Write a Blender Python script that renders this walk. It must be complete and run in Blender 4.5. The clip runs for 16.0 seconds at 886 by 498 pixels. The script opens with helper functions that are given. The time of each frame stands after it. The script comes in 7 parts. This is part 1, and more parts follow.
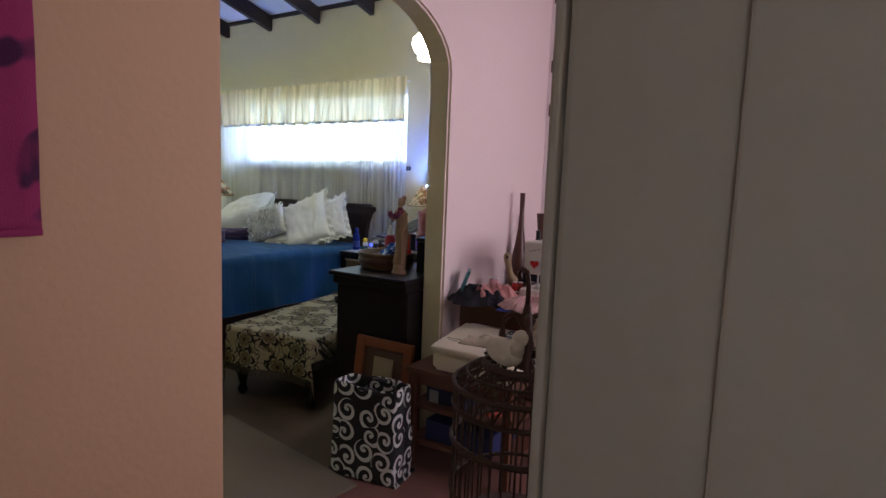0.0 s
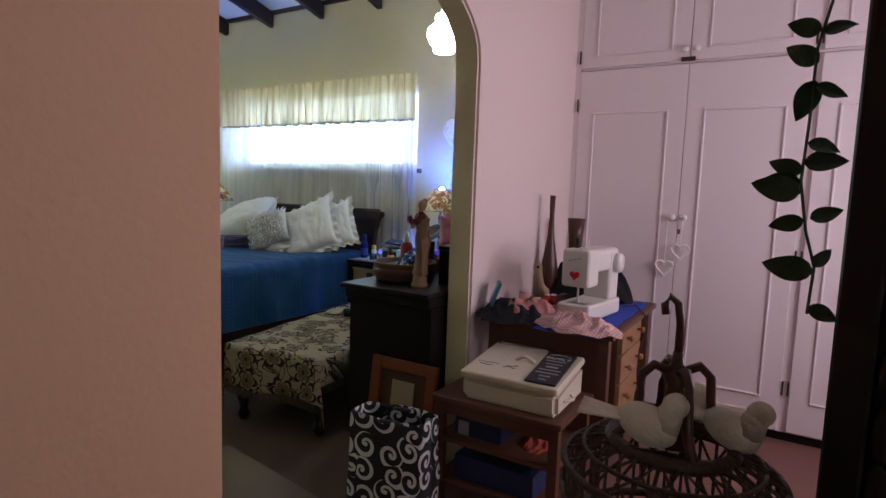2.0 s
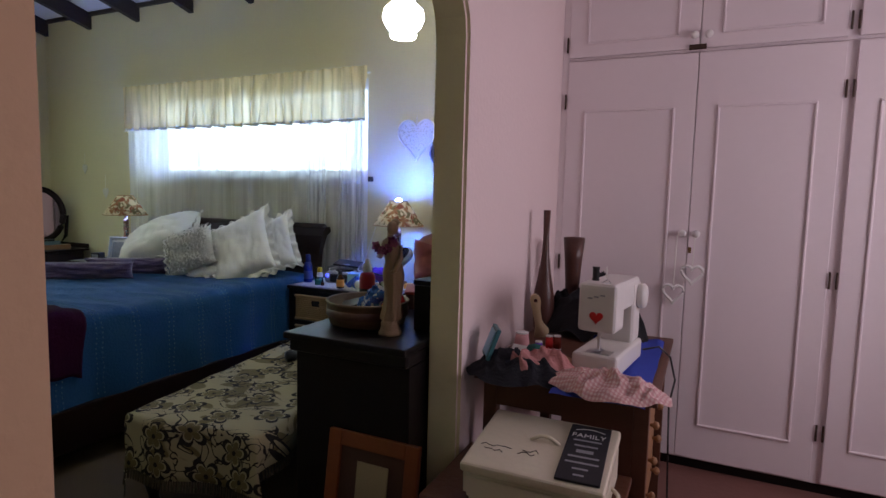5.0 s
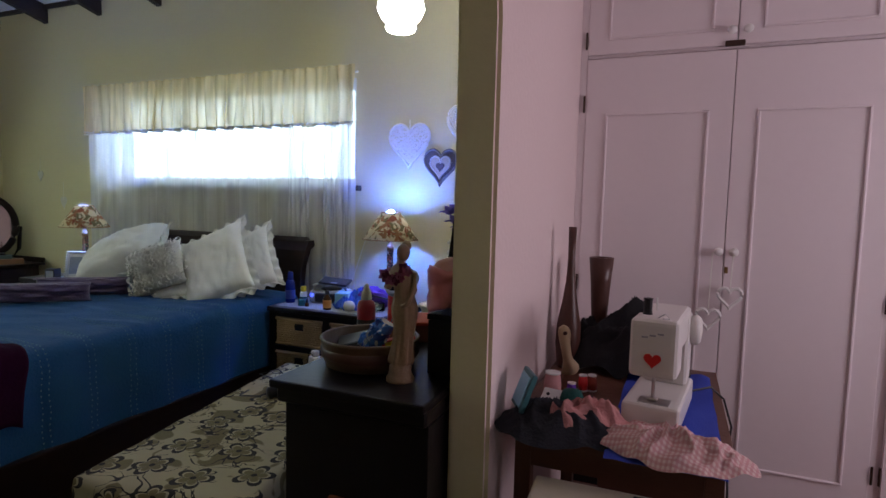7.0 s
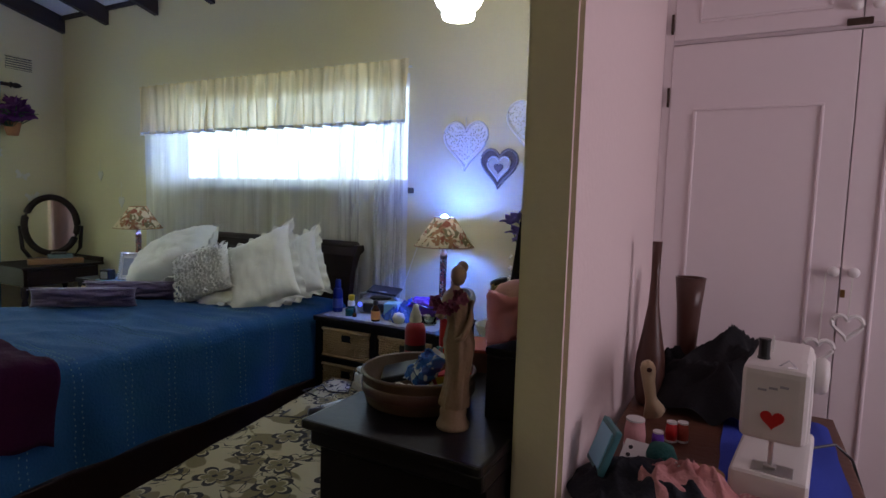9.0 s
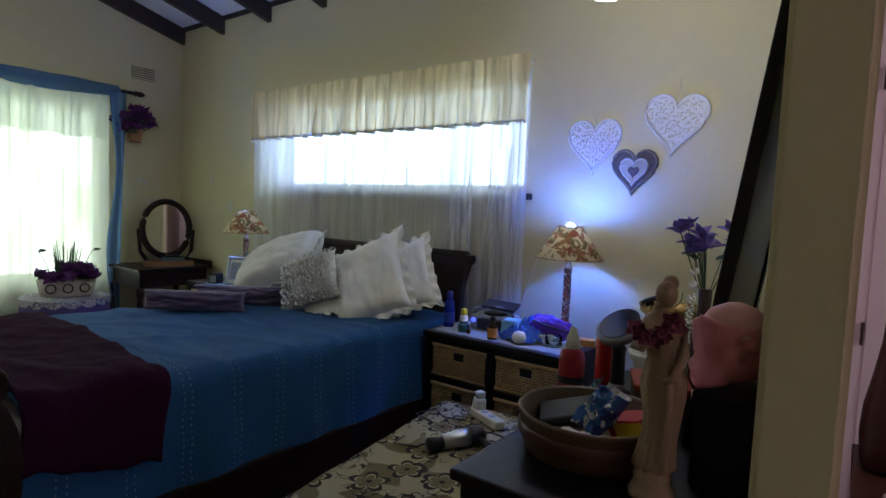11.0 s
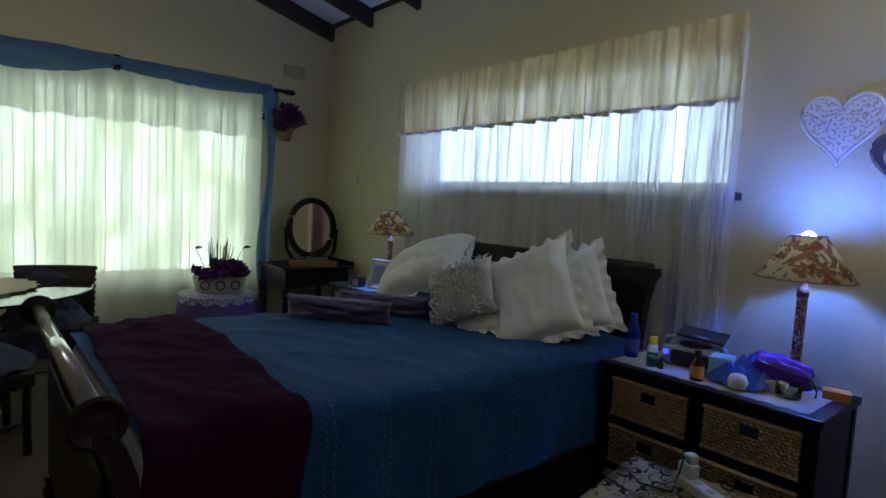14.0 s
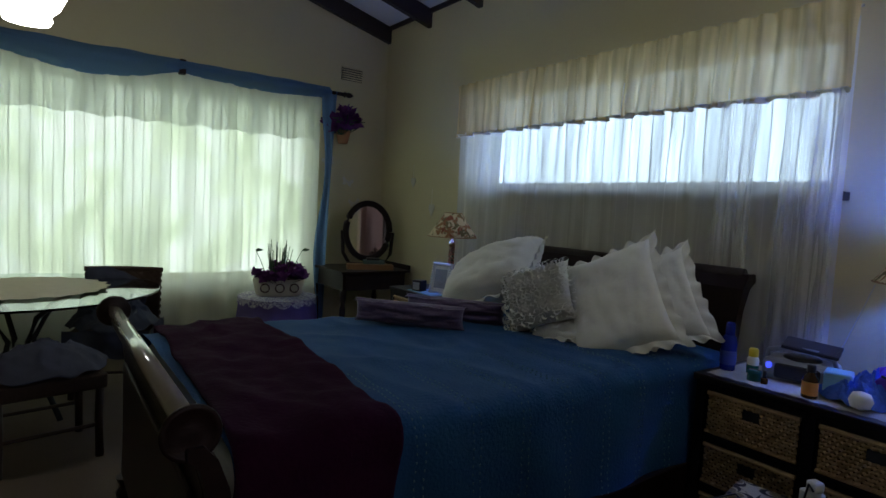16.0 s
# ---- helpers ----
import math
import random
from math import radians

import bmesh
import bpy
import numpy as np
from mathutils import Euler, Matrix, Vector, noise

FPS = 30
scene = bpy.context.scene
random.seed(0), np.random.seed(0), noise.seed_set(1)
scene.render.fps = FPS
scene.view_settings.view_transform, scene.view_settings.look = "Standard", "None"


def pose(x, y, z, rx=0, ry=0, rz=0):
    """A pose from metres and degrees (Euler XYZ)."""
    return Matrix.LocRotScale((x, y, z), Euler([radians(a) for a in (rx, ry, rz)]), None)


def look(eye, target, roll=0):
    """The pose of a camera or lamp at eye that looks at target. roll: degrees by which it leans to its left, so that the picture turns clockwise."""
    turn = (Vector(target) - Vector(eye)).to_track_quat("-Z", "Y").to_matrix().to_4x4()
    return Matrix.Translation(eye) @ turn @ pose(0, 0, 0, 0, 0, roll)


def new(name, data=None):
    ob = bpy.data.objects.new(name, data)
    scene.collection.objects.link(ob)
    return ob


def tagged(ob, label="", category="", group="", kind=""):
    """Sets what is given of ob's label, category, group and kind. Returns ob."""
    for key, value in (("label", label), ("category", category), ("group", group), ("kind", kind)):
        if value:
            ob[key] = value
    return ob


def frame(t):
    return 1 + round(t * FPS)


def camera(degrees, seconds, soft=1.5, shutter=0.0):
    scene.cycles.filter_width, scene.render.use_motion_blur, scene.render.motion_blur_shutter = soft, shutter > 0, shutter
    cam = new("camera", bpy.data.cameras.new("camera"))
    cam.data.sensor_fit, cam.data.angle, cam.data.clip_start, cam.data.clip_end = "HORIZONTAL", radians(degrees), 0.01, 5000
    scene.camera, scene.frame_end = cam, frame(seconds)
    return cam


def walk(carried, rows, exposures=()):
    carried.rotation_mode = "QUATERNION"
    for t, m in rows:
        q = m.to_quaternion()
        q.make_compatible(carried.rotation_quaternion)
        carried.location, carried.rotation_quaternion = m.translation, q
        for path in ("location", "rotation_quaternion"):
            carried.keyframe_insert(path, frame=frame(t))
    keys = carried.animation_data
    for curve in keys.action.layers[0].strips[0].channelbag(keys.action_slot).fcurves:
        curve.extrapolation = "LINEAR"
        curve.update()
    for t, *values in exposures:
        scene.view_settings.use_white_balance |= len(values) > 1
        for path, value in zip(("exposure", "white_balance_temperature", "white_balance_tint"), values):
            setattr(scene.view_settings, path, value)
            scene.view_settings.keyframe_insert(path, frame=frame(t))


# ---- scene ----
# ---------- camera and walk ----------
cam = camera(76.7, 16.0)
PATH = [
    (0, (1.533, -4.621, 1.378), (0.497, -2.925, 1.15), 2.2),
    (0.5, (1.456, -4.533, 1.366), (0.412, -2.84, 1.15), 2.2),
    (1, (1.384, -4.483, 1.372), (0.343, -2.789, 1.153), 2.2),
    (1.5, (1.326, -4.427, 1.362), (0.284, -2.733, 1.149), 2.2),
    (2, (1.239, -4.403, 1.354), (0.206, -2.703, 1.145), 2.0),
    (2.5, (1.115, -4.37, 1.382), (0.1, -2.659, 1.178), 2.0),
    (3, (1.028, -4.332, 1.387), (0.047, -2.6, 1.192), 2.0),
    (3.5, (0.982, -4.234, 1.386), (0.039, -2.481, 1.193), 1.9),
    (4, (0.901, -4.138, 1.385), (0.007, -2.358, 1.202), 1.8),
    (4.2, (0.877, -4.094, 1.39), (-0.002, -2.307, 1.205), 1.8),
    (6.3, (0.547, -3.712, 1.401), (-0.243, -1.883, 1.23), 1.2),
    (6.5, (0.519, -3.71, 1.412), (-0.258, -1.875, 1.243), 1.4),
    (7, (0.477, -3.629, 1.429), (-0.288, -1.788, 1.266), 1.4),
    (7.5, (0.448, -3.54, 1.454), (-0.314, -1.698, 1.293), 1.3),
    (8, (0.412, -3.466, 1.464), (-0.385, -1.638, 1.303), 1.3),
    (8.5, (0.377, -3.413, 1.458), (-0.493, -1.62, 1.299), 1.4),
    (8.7, (0.369, -3.394, 1.472), (-0.53, -1.616, 1.301), 1.5),
    (10.8, (0.016, -3.251, 1.41), (-1.139, -1.624, 1.274), 2.5),
    (11, (-0.004, -3.212, 1.419), (-1.193, -1.611, 1.279), 2.5),
    (11.5, (-0.084, -3.163, 1.431), (-1.347, -1.619, 1.283), 2.6),
    (12, (-0.159, -3.11, 1.435), (-1.491, -1.626, 1.281), 2.7),
    (12.5, (-0.227, -3.041, 1.426), (-1.625, -1.619, 1.271), 2.9),
    (13, (-0.306, -2.992, 1.421), (-1.762, -1.629, 1.265), 2.9),
    (13.5, (-0.402, -2.971, 1.41), (-1.896, -1.651, 1.253), 3.0),
    (14, (-0.506, -2.959, 1.404), (-2.026, -1.667, 1.247), 3.1),
    (14.5, (-0.597, -2.95, 1.393), (-2.137, -1.682, 1.24), 3.2),
    (15, (-0.656, -2.957, 1.382), (-2.217, -1.716, 1.233), 3.2),
    (15.5, (-0.69, -2.977, 1.372), (-2.274, -1.765, 1.226), 3.1),
    (16, (-0.707, -3.008, 1.372), (-2.318, -1.831, 1.226), 3.1),
]
walk(cam, [(t, look(eye, target, roll)) for t, eye, target, roll in PATH],
     exposures=[(0.0, 1.08), (4.2, 0.78), (8.5, 0.58), (11.0, 0.42), (13.0, -0.04), (16.0, -0.50)])

# ---------- world and large lights ----------
world = bpy.data.worlds.new("sky")
scene.world = world
world.use_nodes = True
wn = world.node_tree.nodes
sky = wn.new("ShaderNodeTexSky")
sky.sky_type, sky.sun_disc, sky.sun_elevation, sky.sun_rotation = "NISHITA", False, radians(62), radians(180)
wn["Background"].inputs["Strength"].default_value = 0.1
world.node_tree.links.new(sky.outputs["Color"], wn["Background"].inputs["Color"])


def lamp(name, kind, m, energy, color, size=None, size_y=None, label=""):
    data = bpy.data.lights.new(name, kind)
    data.energy, data.color = energy, color
    if kind == "AREA":
        data.shape, data.size, data.size_y = "RECTANGLE", size, size_y
    elif size:
        data.shadow_soft_size = size
    ob = new(name, data)
    ob.matrix_basis = m
    return ob


sun = bpy.data.lights.new("sun", "SUN")
sun.energy, sun.angle, sun.color = 2.5, radians(0.5), (1.0, 0.95, 0.86)
sun_ob = new("sun", sun)
sun_ob.matrix_basis = look((1, -6, 12), (0, 0, 0))

lamp("daylight_headboard_window", "AREA", look((-3.13, 0.35, 1.95), (-3.13, -1, 1.95)), 29, (0.62, 0.76, 1.0), 2.75, 0.78)
lamp("daylight_dressing_window", "AREA", look((2.78, -1.95, 1.6), (0, -1.95, 1.5)), 15.5, (1.0, 0.83, 0.96), 1.5, 1.1)
# The passage lamp is an added source, out of view, that brightens the pier.
lamp("passage_fill_light", "AREA", look((1.9, -5.75, 1.6), (1.8, 0, 1.5)), 1.2, (1.0, 0.94, 0.90), 0.9, 1.1)


# ---------- materials ----------
def mat(name, color, rough=0.6, var=0.12, scale=6.0, fine=60.0, bump=0.05, metal=0.0, spec=0.4, stretch=(1, 1, 1), random_tint=0.0, sheen=0.0):
    m = bpy.data.materials.new(name)
    m.use_nodes = True
    nt = m.node_tree
    n, l = nt.nodes, nt.links
    b = n["Principled BSDF"]
    b.inputs["Roughness"].default_value = rough
    b.inputs["Metallic"].default_value = metal
    b.inputs["Specular IOR Level"].default_value = spec
    b.inputs["Sheen Weight"].default_value = sheen
    tc = n.new("ShaderNodeTexCoord")
    mp = n.new("ShaderNodeMapping")
    mp.inputs["Scale"].default_value = stretch
    l.new(tc.outputs["Object"], mp.inputs["Vector"])
    big, small = n.new("ShaderNodeTexNoise"), n.new("ShaderNodeTexNoise")
    big.inputs["Scale"].default_value, small.inputs["Scale"].default_value = scale, fine
    big.inputs["Detail"].default_value, small.inputs["Detail"].default_value = 5, 4
    for t in (big, small):
        l.new(mp.outputs["Vector"], t.inputs["Vector"])
    mx = n.new("ShaderNodeMix")
    mx.data_type = "RGBA"
    lo = [max(0, c * (1 - var)) for c in color]
    hi = [min(1, c * (1 + var)) for c in color]
    mx.inputs["A"].default_value, mx.inputs["B"].default_value = (*lo, 1), (*hi, 1)
    av = n.new("ShaderNodeMath")
    av.operation = "MULTIPLY_ADD"
    av.inputs[1].default_value, av.inputs[2].default_value = 0.45, 0.0
    l.new(small.outputs["Fac"], av.inputs[0])
    ad = n.new("ShaderNodeMath")
    ad.operation = "MULTIPLY_ADD"
    ad.inputs[1].default_value = 0.55
    l.new(big.outputs["Fac"], ad.inputs[0])
    l.new(av.outputs[0], ad.inputs[2])
    l.new(ad.outputs[0], mx.inputs["Factor"])
    col = mx.outputs["Result"]
    if random_tint:
        oi = n.new("ShaderNodeObjectInfo")
        hs = n.new("ShaderNodeHueSaturation")
        mr = n.new("ShaderNodeMapRange")
        mr.inputs["To Min"].default_value, mr.inputs["To Max"].default_value = 1 - random_tint, 1 + random_tint
        l.new(oi.outputs["Random"], mr.inputs["Value"])
        l.new(mr.outputs["Result"], hs.inputs["Value"])
        l.new(col, hs.inputs["Color"])
        col = hs.outputs["Color"]
    l.new(col, b.inputs["Base Color"])
    if bump:
        bp = n.new("ShaderNodeBump")
        bp.inputs["Strength"].default_value, bp.inputs["Distance"].default_value = min(1, bump * 6), 0.004
        l.new(small.outputs["Fac"], bp.inputs["Height"])
        l.new(bp.outputs["Normal"], b.inputs["Normal"])
    return m


def sheer(name, color, clear, lace=120.0, weave=0.15, cords=0.0):
    """Thin curtain cloth: part see-through, part glowing with the light behind it."""
    m = bpy.data.materials.new(name)
    m.use_nodes = True
    n, l = m.node_tree.nodes, m.node_tree.links
    n.remove(n["Principled BSDF"])
    df, tl, tr = n.new("ShaderNodeBsdfDiffuse"), n.new("ShaderNodeBsdfTranslucent"), n.new("ShaderNodeBsdfTransparent")
    df.inputs["Color"].default_value = (*color, 1)
    tl.inputs["Color"].default_value = (*color, 1)
    a, c = n.new("ShaderNodeMixShader"), n.new("ShaderNodeMixShader")
    a.inputs["Fac"].default_value = 0.55
    l.new(df.outputs[0], a.inputs[1])
    l.new(tl.outputs[0], a.inputs[2])
    tc, mp, nz = n.new("ShaderNodeTexCoord"), n.new("ShaderNodeMapping"), n.new("ShaderNodeTexNoise")
    mp.inputs["Scale"].default_value = (1, 1, 0.06)
    nz.inputs["Scale"].default_value = lace
    mr = n.new("ShaderNodeMapRange")
    mr.inputs["From Min"].default_value, mr.inputs["From Max"].default_value = 0.35, 0.65
    mr.inputs["To Min"].default_value, mr.inputs["To Max"].default_value = clear * 0.6, min(1, clear * 1.4)
    l.new(tc.outputs["Object"], mp.inputs["Vector"])
    l.new(mp.outputs["Vector"], nz.inputs["Vector"])
    l.new(nz.outputs["Fac"], mr.inputs["Value"])
    see = mr.outputs["Result"]
    wv = n.new("ShaderNodeMix")
    wv.data_type = "RGBA"
    thin = n.new("ShaderNodeMapRange")
    thin.inputs["From Min"].default_value, thin.inputs["From Max"].default_value = 0.38, 0.62
    wv.inputs["A"].default_value, wv.inputs["B"].default_value = (*[k * (1 - weave) for k in color], 1), (*color, 1)
    l.new(nz.outputs["Fac"], thin.inputs["Value"])
    l.new(thin.outputs["Result"], wv.inputs["Factor"])
    tint = wv.outputs["Result"]
    if cords:
        # thicker threads woven in at even distances
        xyz, wob, per, cut = n.new("ShaderNodeSeparateXYZ"), n.new("ShaderNodeMath"), n.new("ShaderNodeMath"), n.new("ShaderNodeMapRange")
        l.new(tc.outputs["Object"], xyz.inputs[0])
        wob.operation, per.operation = "MULTIPLY_ADD", "FRACT"
        wob.inputs[1].default_value = cords
        l.new(xyz.outputs["X"], wob.inputs[0])
        l.new(nz.outputs["Fac"], wob.inputs[2])
        l.new(wob.outputs[0], per.inputs[0])
        l.new(per.outputs[0], cut.inputs["Value"])
        cut.inputs["From Min"].default_value, cut.inputs["From Max"].default_value = 0.05, 0.11
        dk, sm2 = n.new("ShaderNodeMix"), n.new("ShaderNodeMath")
        dk.data_type = "RGBA"
        dk.inputs["A"].default_value = (*[k * 0.52 for k in color], 1)
        l.new(cut.outputs["Result"], dk.inputs["Factor"])
        l.new(tint, dk.inputs["B"])
        sm2.operation = "MULTIPLY"
        l.new(see, sm2.inputs[0])
        l.new(cut.outputs["Result"], sm2.inputs[1])
        tint, see = dk.outputs["Result"], sm2.outputs[0]
    l.new(tint, tl.inputs["Color"])
    l.new(see, c.inputs["Fac"])
    l.new(a.outputs[0], c.inputs[1])
    l.new(tr.outputs[0], c.inputs[2])
    l.new(c.outputs[0], n["Material Output"].inputs["Surface"])
    return m


def glow(name, color, strength):
    m = bpy.data.materials.new(name)
    m.use_nodes = True
    b = m.node_tree.nodes["Principled BSDF"]
    b.inputs["Base Color"].default_value = (*color, 1)
    b.inputs["Emission Color"].default_value = (*color, 1)
    b.inputs["Emission Strength"].default_value = strength
    return m


def garden_glow(name, strength):
    """Sunlit garden out of focus: bright foliage, pale sky between, a few dark hollows."""
    m = bpy.data.materials.new(name)
    m.use_nodes = True
    n, l = m.node_tree.nodes, m.node_tree.links
    n.remove(n["Principled BSDF"])
    tc, nz, ramp, em = n.new("ShaderNodeTexCoord"), n.new("ShaderNodeTexNoise"), n.new("ShaderNodeValToRGB"), n.new("ShaderNodeEmission")
    nz.inputs["Scale"].default_value, nz.inputs["Detail"].default_value, nz.inputs["Distortion"].default_value = 1.7, 3.5, 0.6
    stops = ramp.color_ramp.elements
    stops[0].position, stops[0].color = 0.30, (0.42, 0.52, 0.32, 1)
    stops[1].position, stops[1].color = 0.68, (1.0, 1.0, 1.0, 1)
    for at, c in ((0.44, (0.70, 0.80, 0.58, 1)), (0.54, (0.88, 0.97, 0.90, 1))):
        stops.new(at).color = c
    em.inputs["Strength"].default_value = strength
    l.new(tc.outputs["Object"], nz.inputs["Vector"])
    l.new(nz.outputs["Fac"], ramp.inputs["Fac"])
    l.new(ramp.outputs["Color"], em.inputs["Color"])
    l.new(em.outputs[0], n["Material Output"].inputs["Surface"])
    return m


def clear_glass(name, color=(1, 1, 1), rough=0.02):
    m = bpy.data.materials.new(name)
    m.use_nodes = True
    b = m.node_tree.nodes["Principled BSDF"]
    b.inputs["Base Color"].default_value = (*color, 1)
    b.inputs["Transmission Weight"].default_value = 1.0
    b.inputs["Roughness"].default_value = rough
    b.inputs["IOR"].default_value = 1.45
    return m


def mirror_mat(name):
    m = bpy.data.materials.new(name)
    m.use_nodes = True
    b = m.node_tree.nodes["Principled BSDF"]
    b.inputs["Base Color"].default_value = (0.86, 0.88, 0.88, 1)
    b.inputs["Metallic"].default_value, b.inputs["Roughness"].default_value = 1.0, 0.03
    return m


def pattern(name, ground, inks, scale, rough=0.8, lo=0.52, hi=0.56, warp=0.35, sheen=0.0):
    """Printed or woven cloth: blotchy flowers of several inks on a ground colour."""
    m = mat(name, ground, rough, 0.1, 8, 250, 0.12, sheen=sheen)
    n, l = m.node_tree.nodes, m.node_tree.links
    b = n["Principled BSDF"]
    col = b.inputs["Base Color"].links[0].from_socket
    tc = n.new("ShaderNodeTexCoord")
    for i, ink in enumerate(inks):
        mp = n.new("ShaderNodeMapping")
        mp.inputs["Location"].default_value = (3.1 * i, 1.7 * i, 0.9 * i)
        l.new(tc.outputs["Object"], mp.inputs["Vector"])
        nz = n.new("ShaderNodeTexNoise")
        nz.inputs["Scale"].default_value, nz.inputs["Detail"].default_value, nz.inputs["Distortion"].default_value = scale * (1 + 0.35 * i), 1.5, warp * 4
        l.new(mp.outputs["Vector"], nz.inputs["Vector"])
        mr = n.new("ShaderNodeMapRange")
        mr.inputs["From Min"].default_value, mr.inputs["From Max"].default_value = lo, hi
        l.new(nz.outputs["Fac"], mr.inputs["Value"])
        mx = n.new("ShaderNodeMix")
        mx.data_type = "RGBA"
        mx.inputs["B"].default_value = (*ink, 1)
        l.new(col, mx.inputs["A"])
        l.new(mr.outputs["Result"], mx.inputs["Factor"])
        col = mx.outputs["Result"]
    l.new(col, b.inputs["Base Color"])
    return m


M_BULB = glow("lit led bulb", (0.065, 0.17, 1.0), 660)
M_OPAL = glow("lit opal glass", (0.97, 0.97, 0.94), 14)
M_GARDEN = garden_glow("sunlit garden out of focus", 3.5)
M_CREAM = mat("cream wall paint", (0.62, 0.555, 0.35), 0.75, 0.06, 1.5, 45, 0.06)
M_PINK = mat("pale pink wall paint", (0.76, 0.63, 0.61), 0.7, 0.06, 1.5, 45, 0.06)
M_PEACH = mat("peach wall paint", (0.55, 0.36, 0.22), 0.7, 0.06, 1.5, 45, 0.06)
M_PIER = mat("stone coloured paint", (0.36, 0.305, 0.268), 0.6, 0.12, 2, 40, 0.04)
M_CUP = mat("off-white cupboard enamel", (0.78, 0.70, 0.71), 0.38, 0.04, 2, 30, 0.02)
M_WHITE = mat("white paint", (0.78, 0.77, 0.74), 0.45, 0.05, 3, 50, 0.03)
M_CEIL = mat("white ceiling board", (0.80, 0.82, 0.84), 0.7, 0.04, 2, 40, 0.03)
M_RAFTER = mat("dark stained timber", (0.035, 0.024, 0.018), 0.55, 0.35, 3, 40, 0.12, stretch=(8, 1, 8))
M_DARKWOOD = mat("dark mahogany", (0.014, 0.006, 0.005), 0.42, 0.35, 3, 45, 0.03, stretch=(1, 1, 6), spec=0.25)
M_BLACKWOOD = mat("near black polished wood", (0.008, 0.006, 0.0065), 0.36, 0.3, 3, 45, 0.02, spec=0.22)
M_WOOD = mat("reddish brown wood", (0.105, 0.042, 0.024), 0.45, 0.3, 4, 50, 0.08, stretch=(1, 1, 5))
M_ORANGEWOOD = mat("orange varnished wood", (0.20, 0.052, 0.018), 0.4, 0.25, 4, 50, 0.05)
M_PALEWOOD = mat("pale wood", (0.34, 0.18, 0.085), 0.5, 0.25, 4, 50, 0.08)
M_FLOOR_RED = mat("worn red floor", (0.18, 0.085, 0.068), 0.55, 0.2, 2.5, 40, 0.06)
M_CARPET = mat("beige carpet", (0.12, 0.085, 0.055), 0.95, 0.2, 3, 300, 0.3)
M_RUG = mat("pale beige rug", (0.18, 0.145, 0.10), 0.95, 0.18, 5, 350, 0.35)
M_BLUE = mat("teal blue bedspread", (0.0065, 0.068, 0.195), 0.9, 0.3, 4, 90, 0.2, sheen=0.03)
M_PURPLE = mat("dark plum throw", (0.024, 0.0022, 0.017), 0.95, 0.4, 6, 70, 0.2, spec=0.1)
M_LILAC = mat("dusty violet velvet", (0.10, 0.072, 0.15), 0.9, 0.45, 22, 90, 0.15, sheen=0.3)
M_LINEN = mat("white cotton", (0.76, 0.75, 0.69), 0.9, 0.06, 8, 45, 0.06)
M_FLUFF = mat("white ruffled cloth", (0.84, 0.83, 0.79), 0.95, 0.1, 10, 120, 0.05)
M_SHEER = sheer("white voile", (0.82, 0.82, 0.82), 0.30, 16, 0.22, 15)
M_VOILE_THIN = sheer("thin white voile", (0.86, 0.86, 0.86), 0.55, 16, 0.15)
# The valance's strong weave contrast paints fold shade into its colour as vertical streaks.
M_VALANCE = sheer("cream valance voile", (0.88, 0.71, 0.38), 0.14, 22, 0.6)
M_SHEER2 = sheer("white striped voile", (0.82, 0.86, 0.80), 0.22, 9, 0.16, 15)
M_BLUEVOILE = sheer("sky blue voile", (0.16, 0.30, 0.55), 0.06)
M_WICKER = mat("pale rattan", (0.40, 0.27, 0.15), 0.7, 0.35, 14, 120, 0.2, random_tint=0.15)
M_DARKWICKER = mat("dark brown rattan", (0.045, 0.024, 0.014), 0.6, 0.35, 14, 120, 0.15)
M_BRASS = mat("old brass", (0.24, 0.15, 0.06), 0.45, 0.3, 8, 60, 0.05, metal=0.9)
M_GREY_CLOTH = mat("grey blue chair throw", (0.055, 0.06, 0.085), 0.95, 0.3, 8, 200, 0.3)
M_GLASSTOP = clear_glass("table glass", (0.85, 0.95, 0.92))
M_LACE = mat("cream crochet", (0.60, 0.53, 0.38), 0.95, 0.2, 20, 200, 0.4)
M_MIRROR = mirror_mat("mirror glass")
M_STATUE = mat("tan carved resin", (0.26, 0.165, 0.095), 0.6, 0.2, 8, 80, 0.1)
M_BLACK = mat("black plastic", (0.015, 0.015, 0.017), 0.35, 0.2, 8, 80, 0.02)
M_STEEL = mat("brushed steel", (0.6, 0.6, 0.6), 0.3, 0.1, 8, 80, 0.02, metal=1.0)
M_DENIM = mat("dark crumpled cloth", (0.014, 0.015, 0.021), 0.95, 0.4, 8, 120, 0.3)
M_COBALT = mat("cobalt blue cloth", (0.03, 0.06, 0.42), 0.9, 0.2, 8, 200, 0.2)
M_ROSE = mat("rose pink cloth", (0.62, 0.32, 0.32), 0.9, 0.15, 12, 200, 0.06)
M_CREAMTIN = mat("cream enamel tin", (0.64, 0.58, 0.45), 0.4, 0.1, 6, 60, 0.03)
M_LEAF = mat("dark green leaf", (0.03, 0.07, 0.03), 0.45, 0.4, 20, 120, 0.1)
M_SHADE = pattern("floral lampshade cloth", (0.80, 0.68, 0.44), [(0.34, 0.10, 0.05), (0.22, 0.18, 0.08), (0.42, 0.20, 0.09)], 13, 0.8, 0.54, 0.60, 0.2)


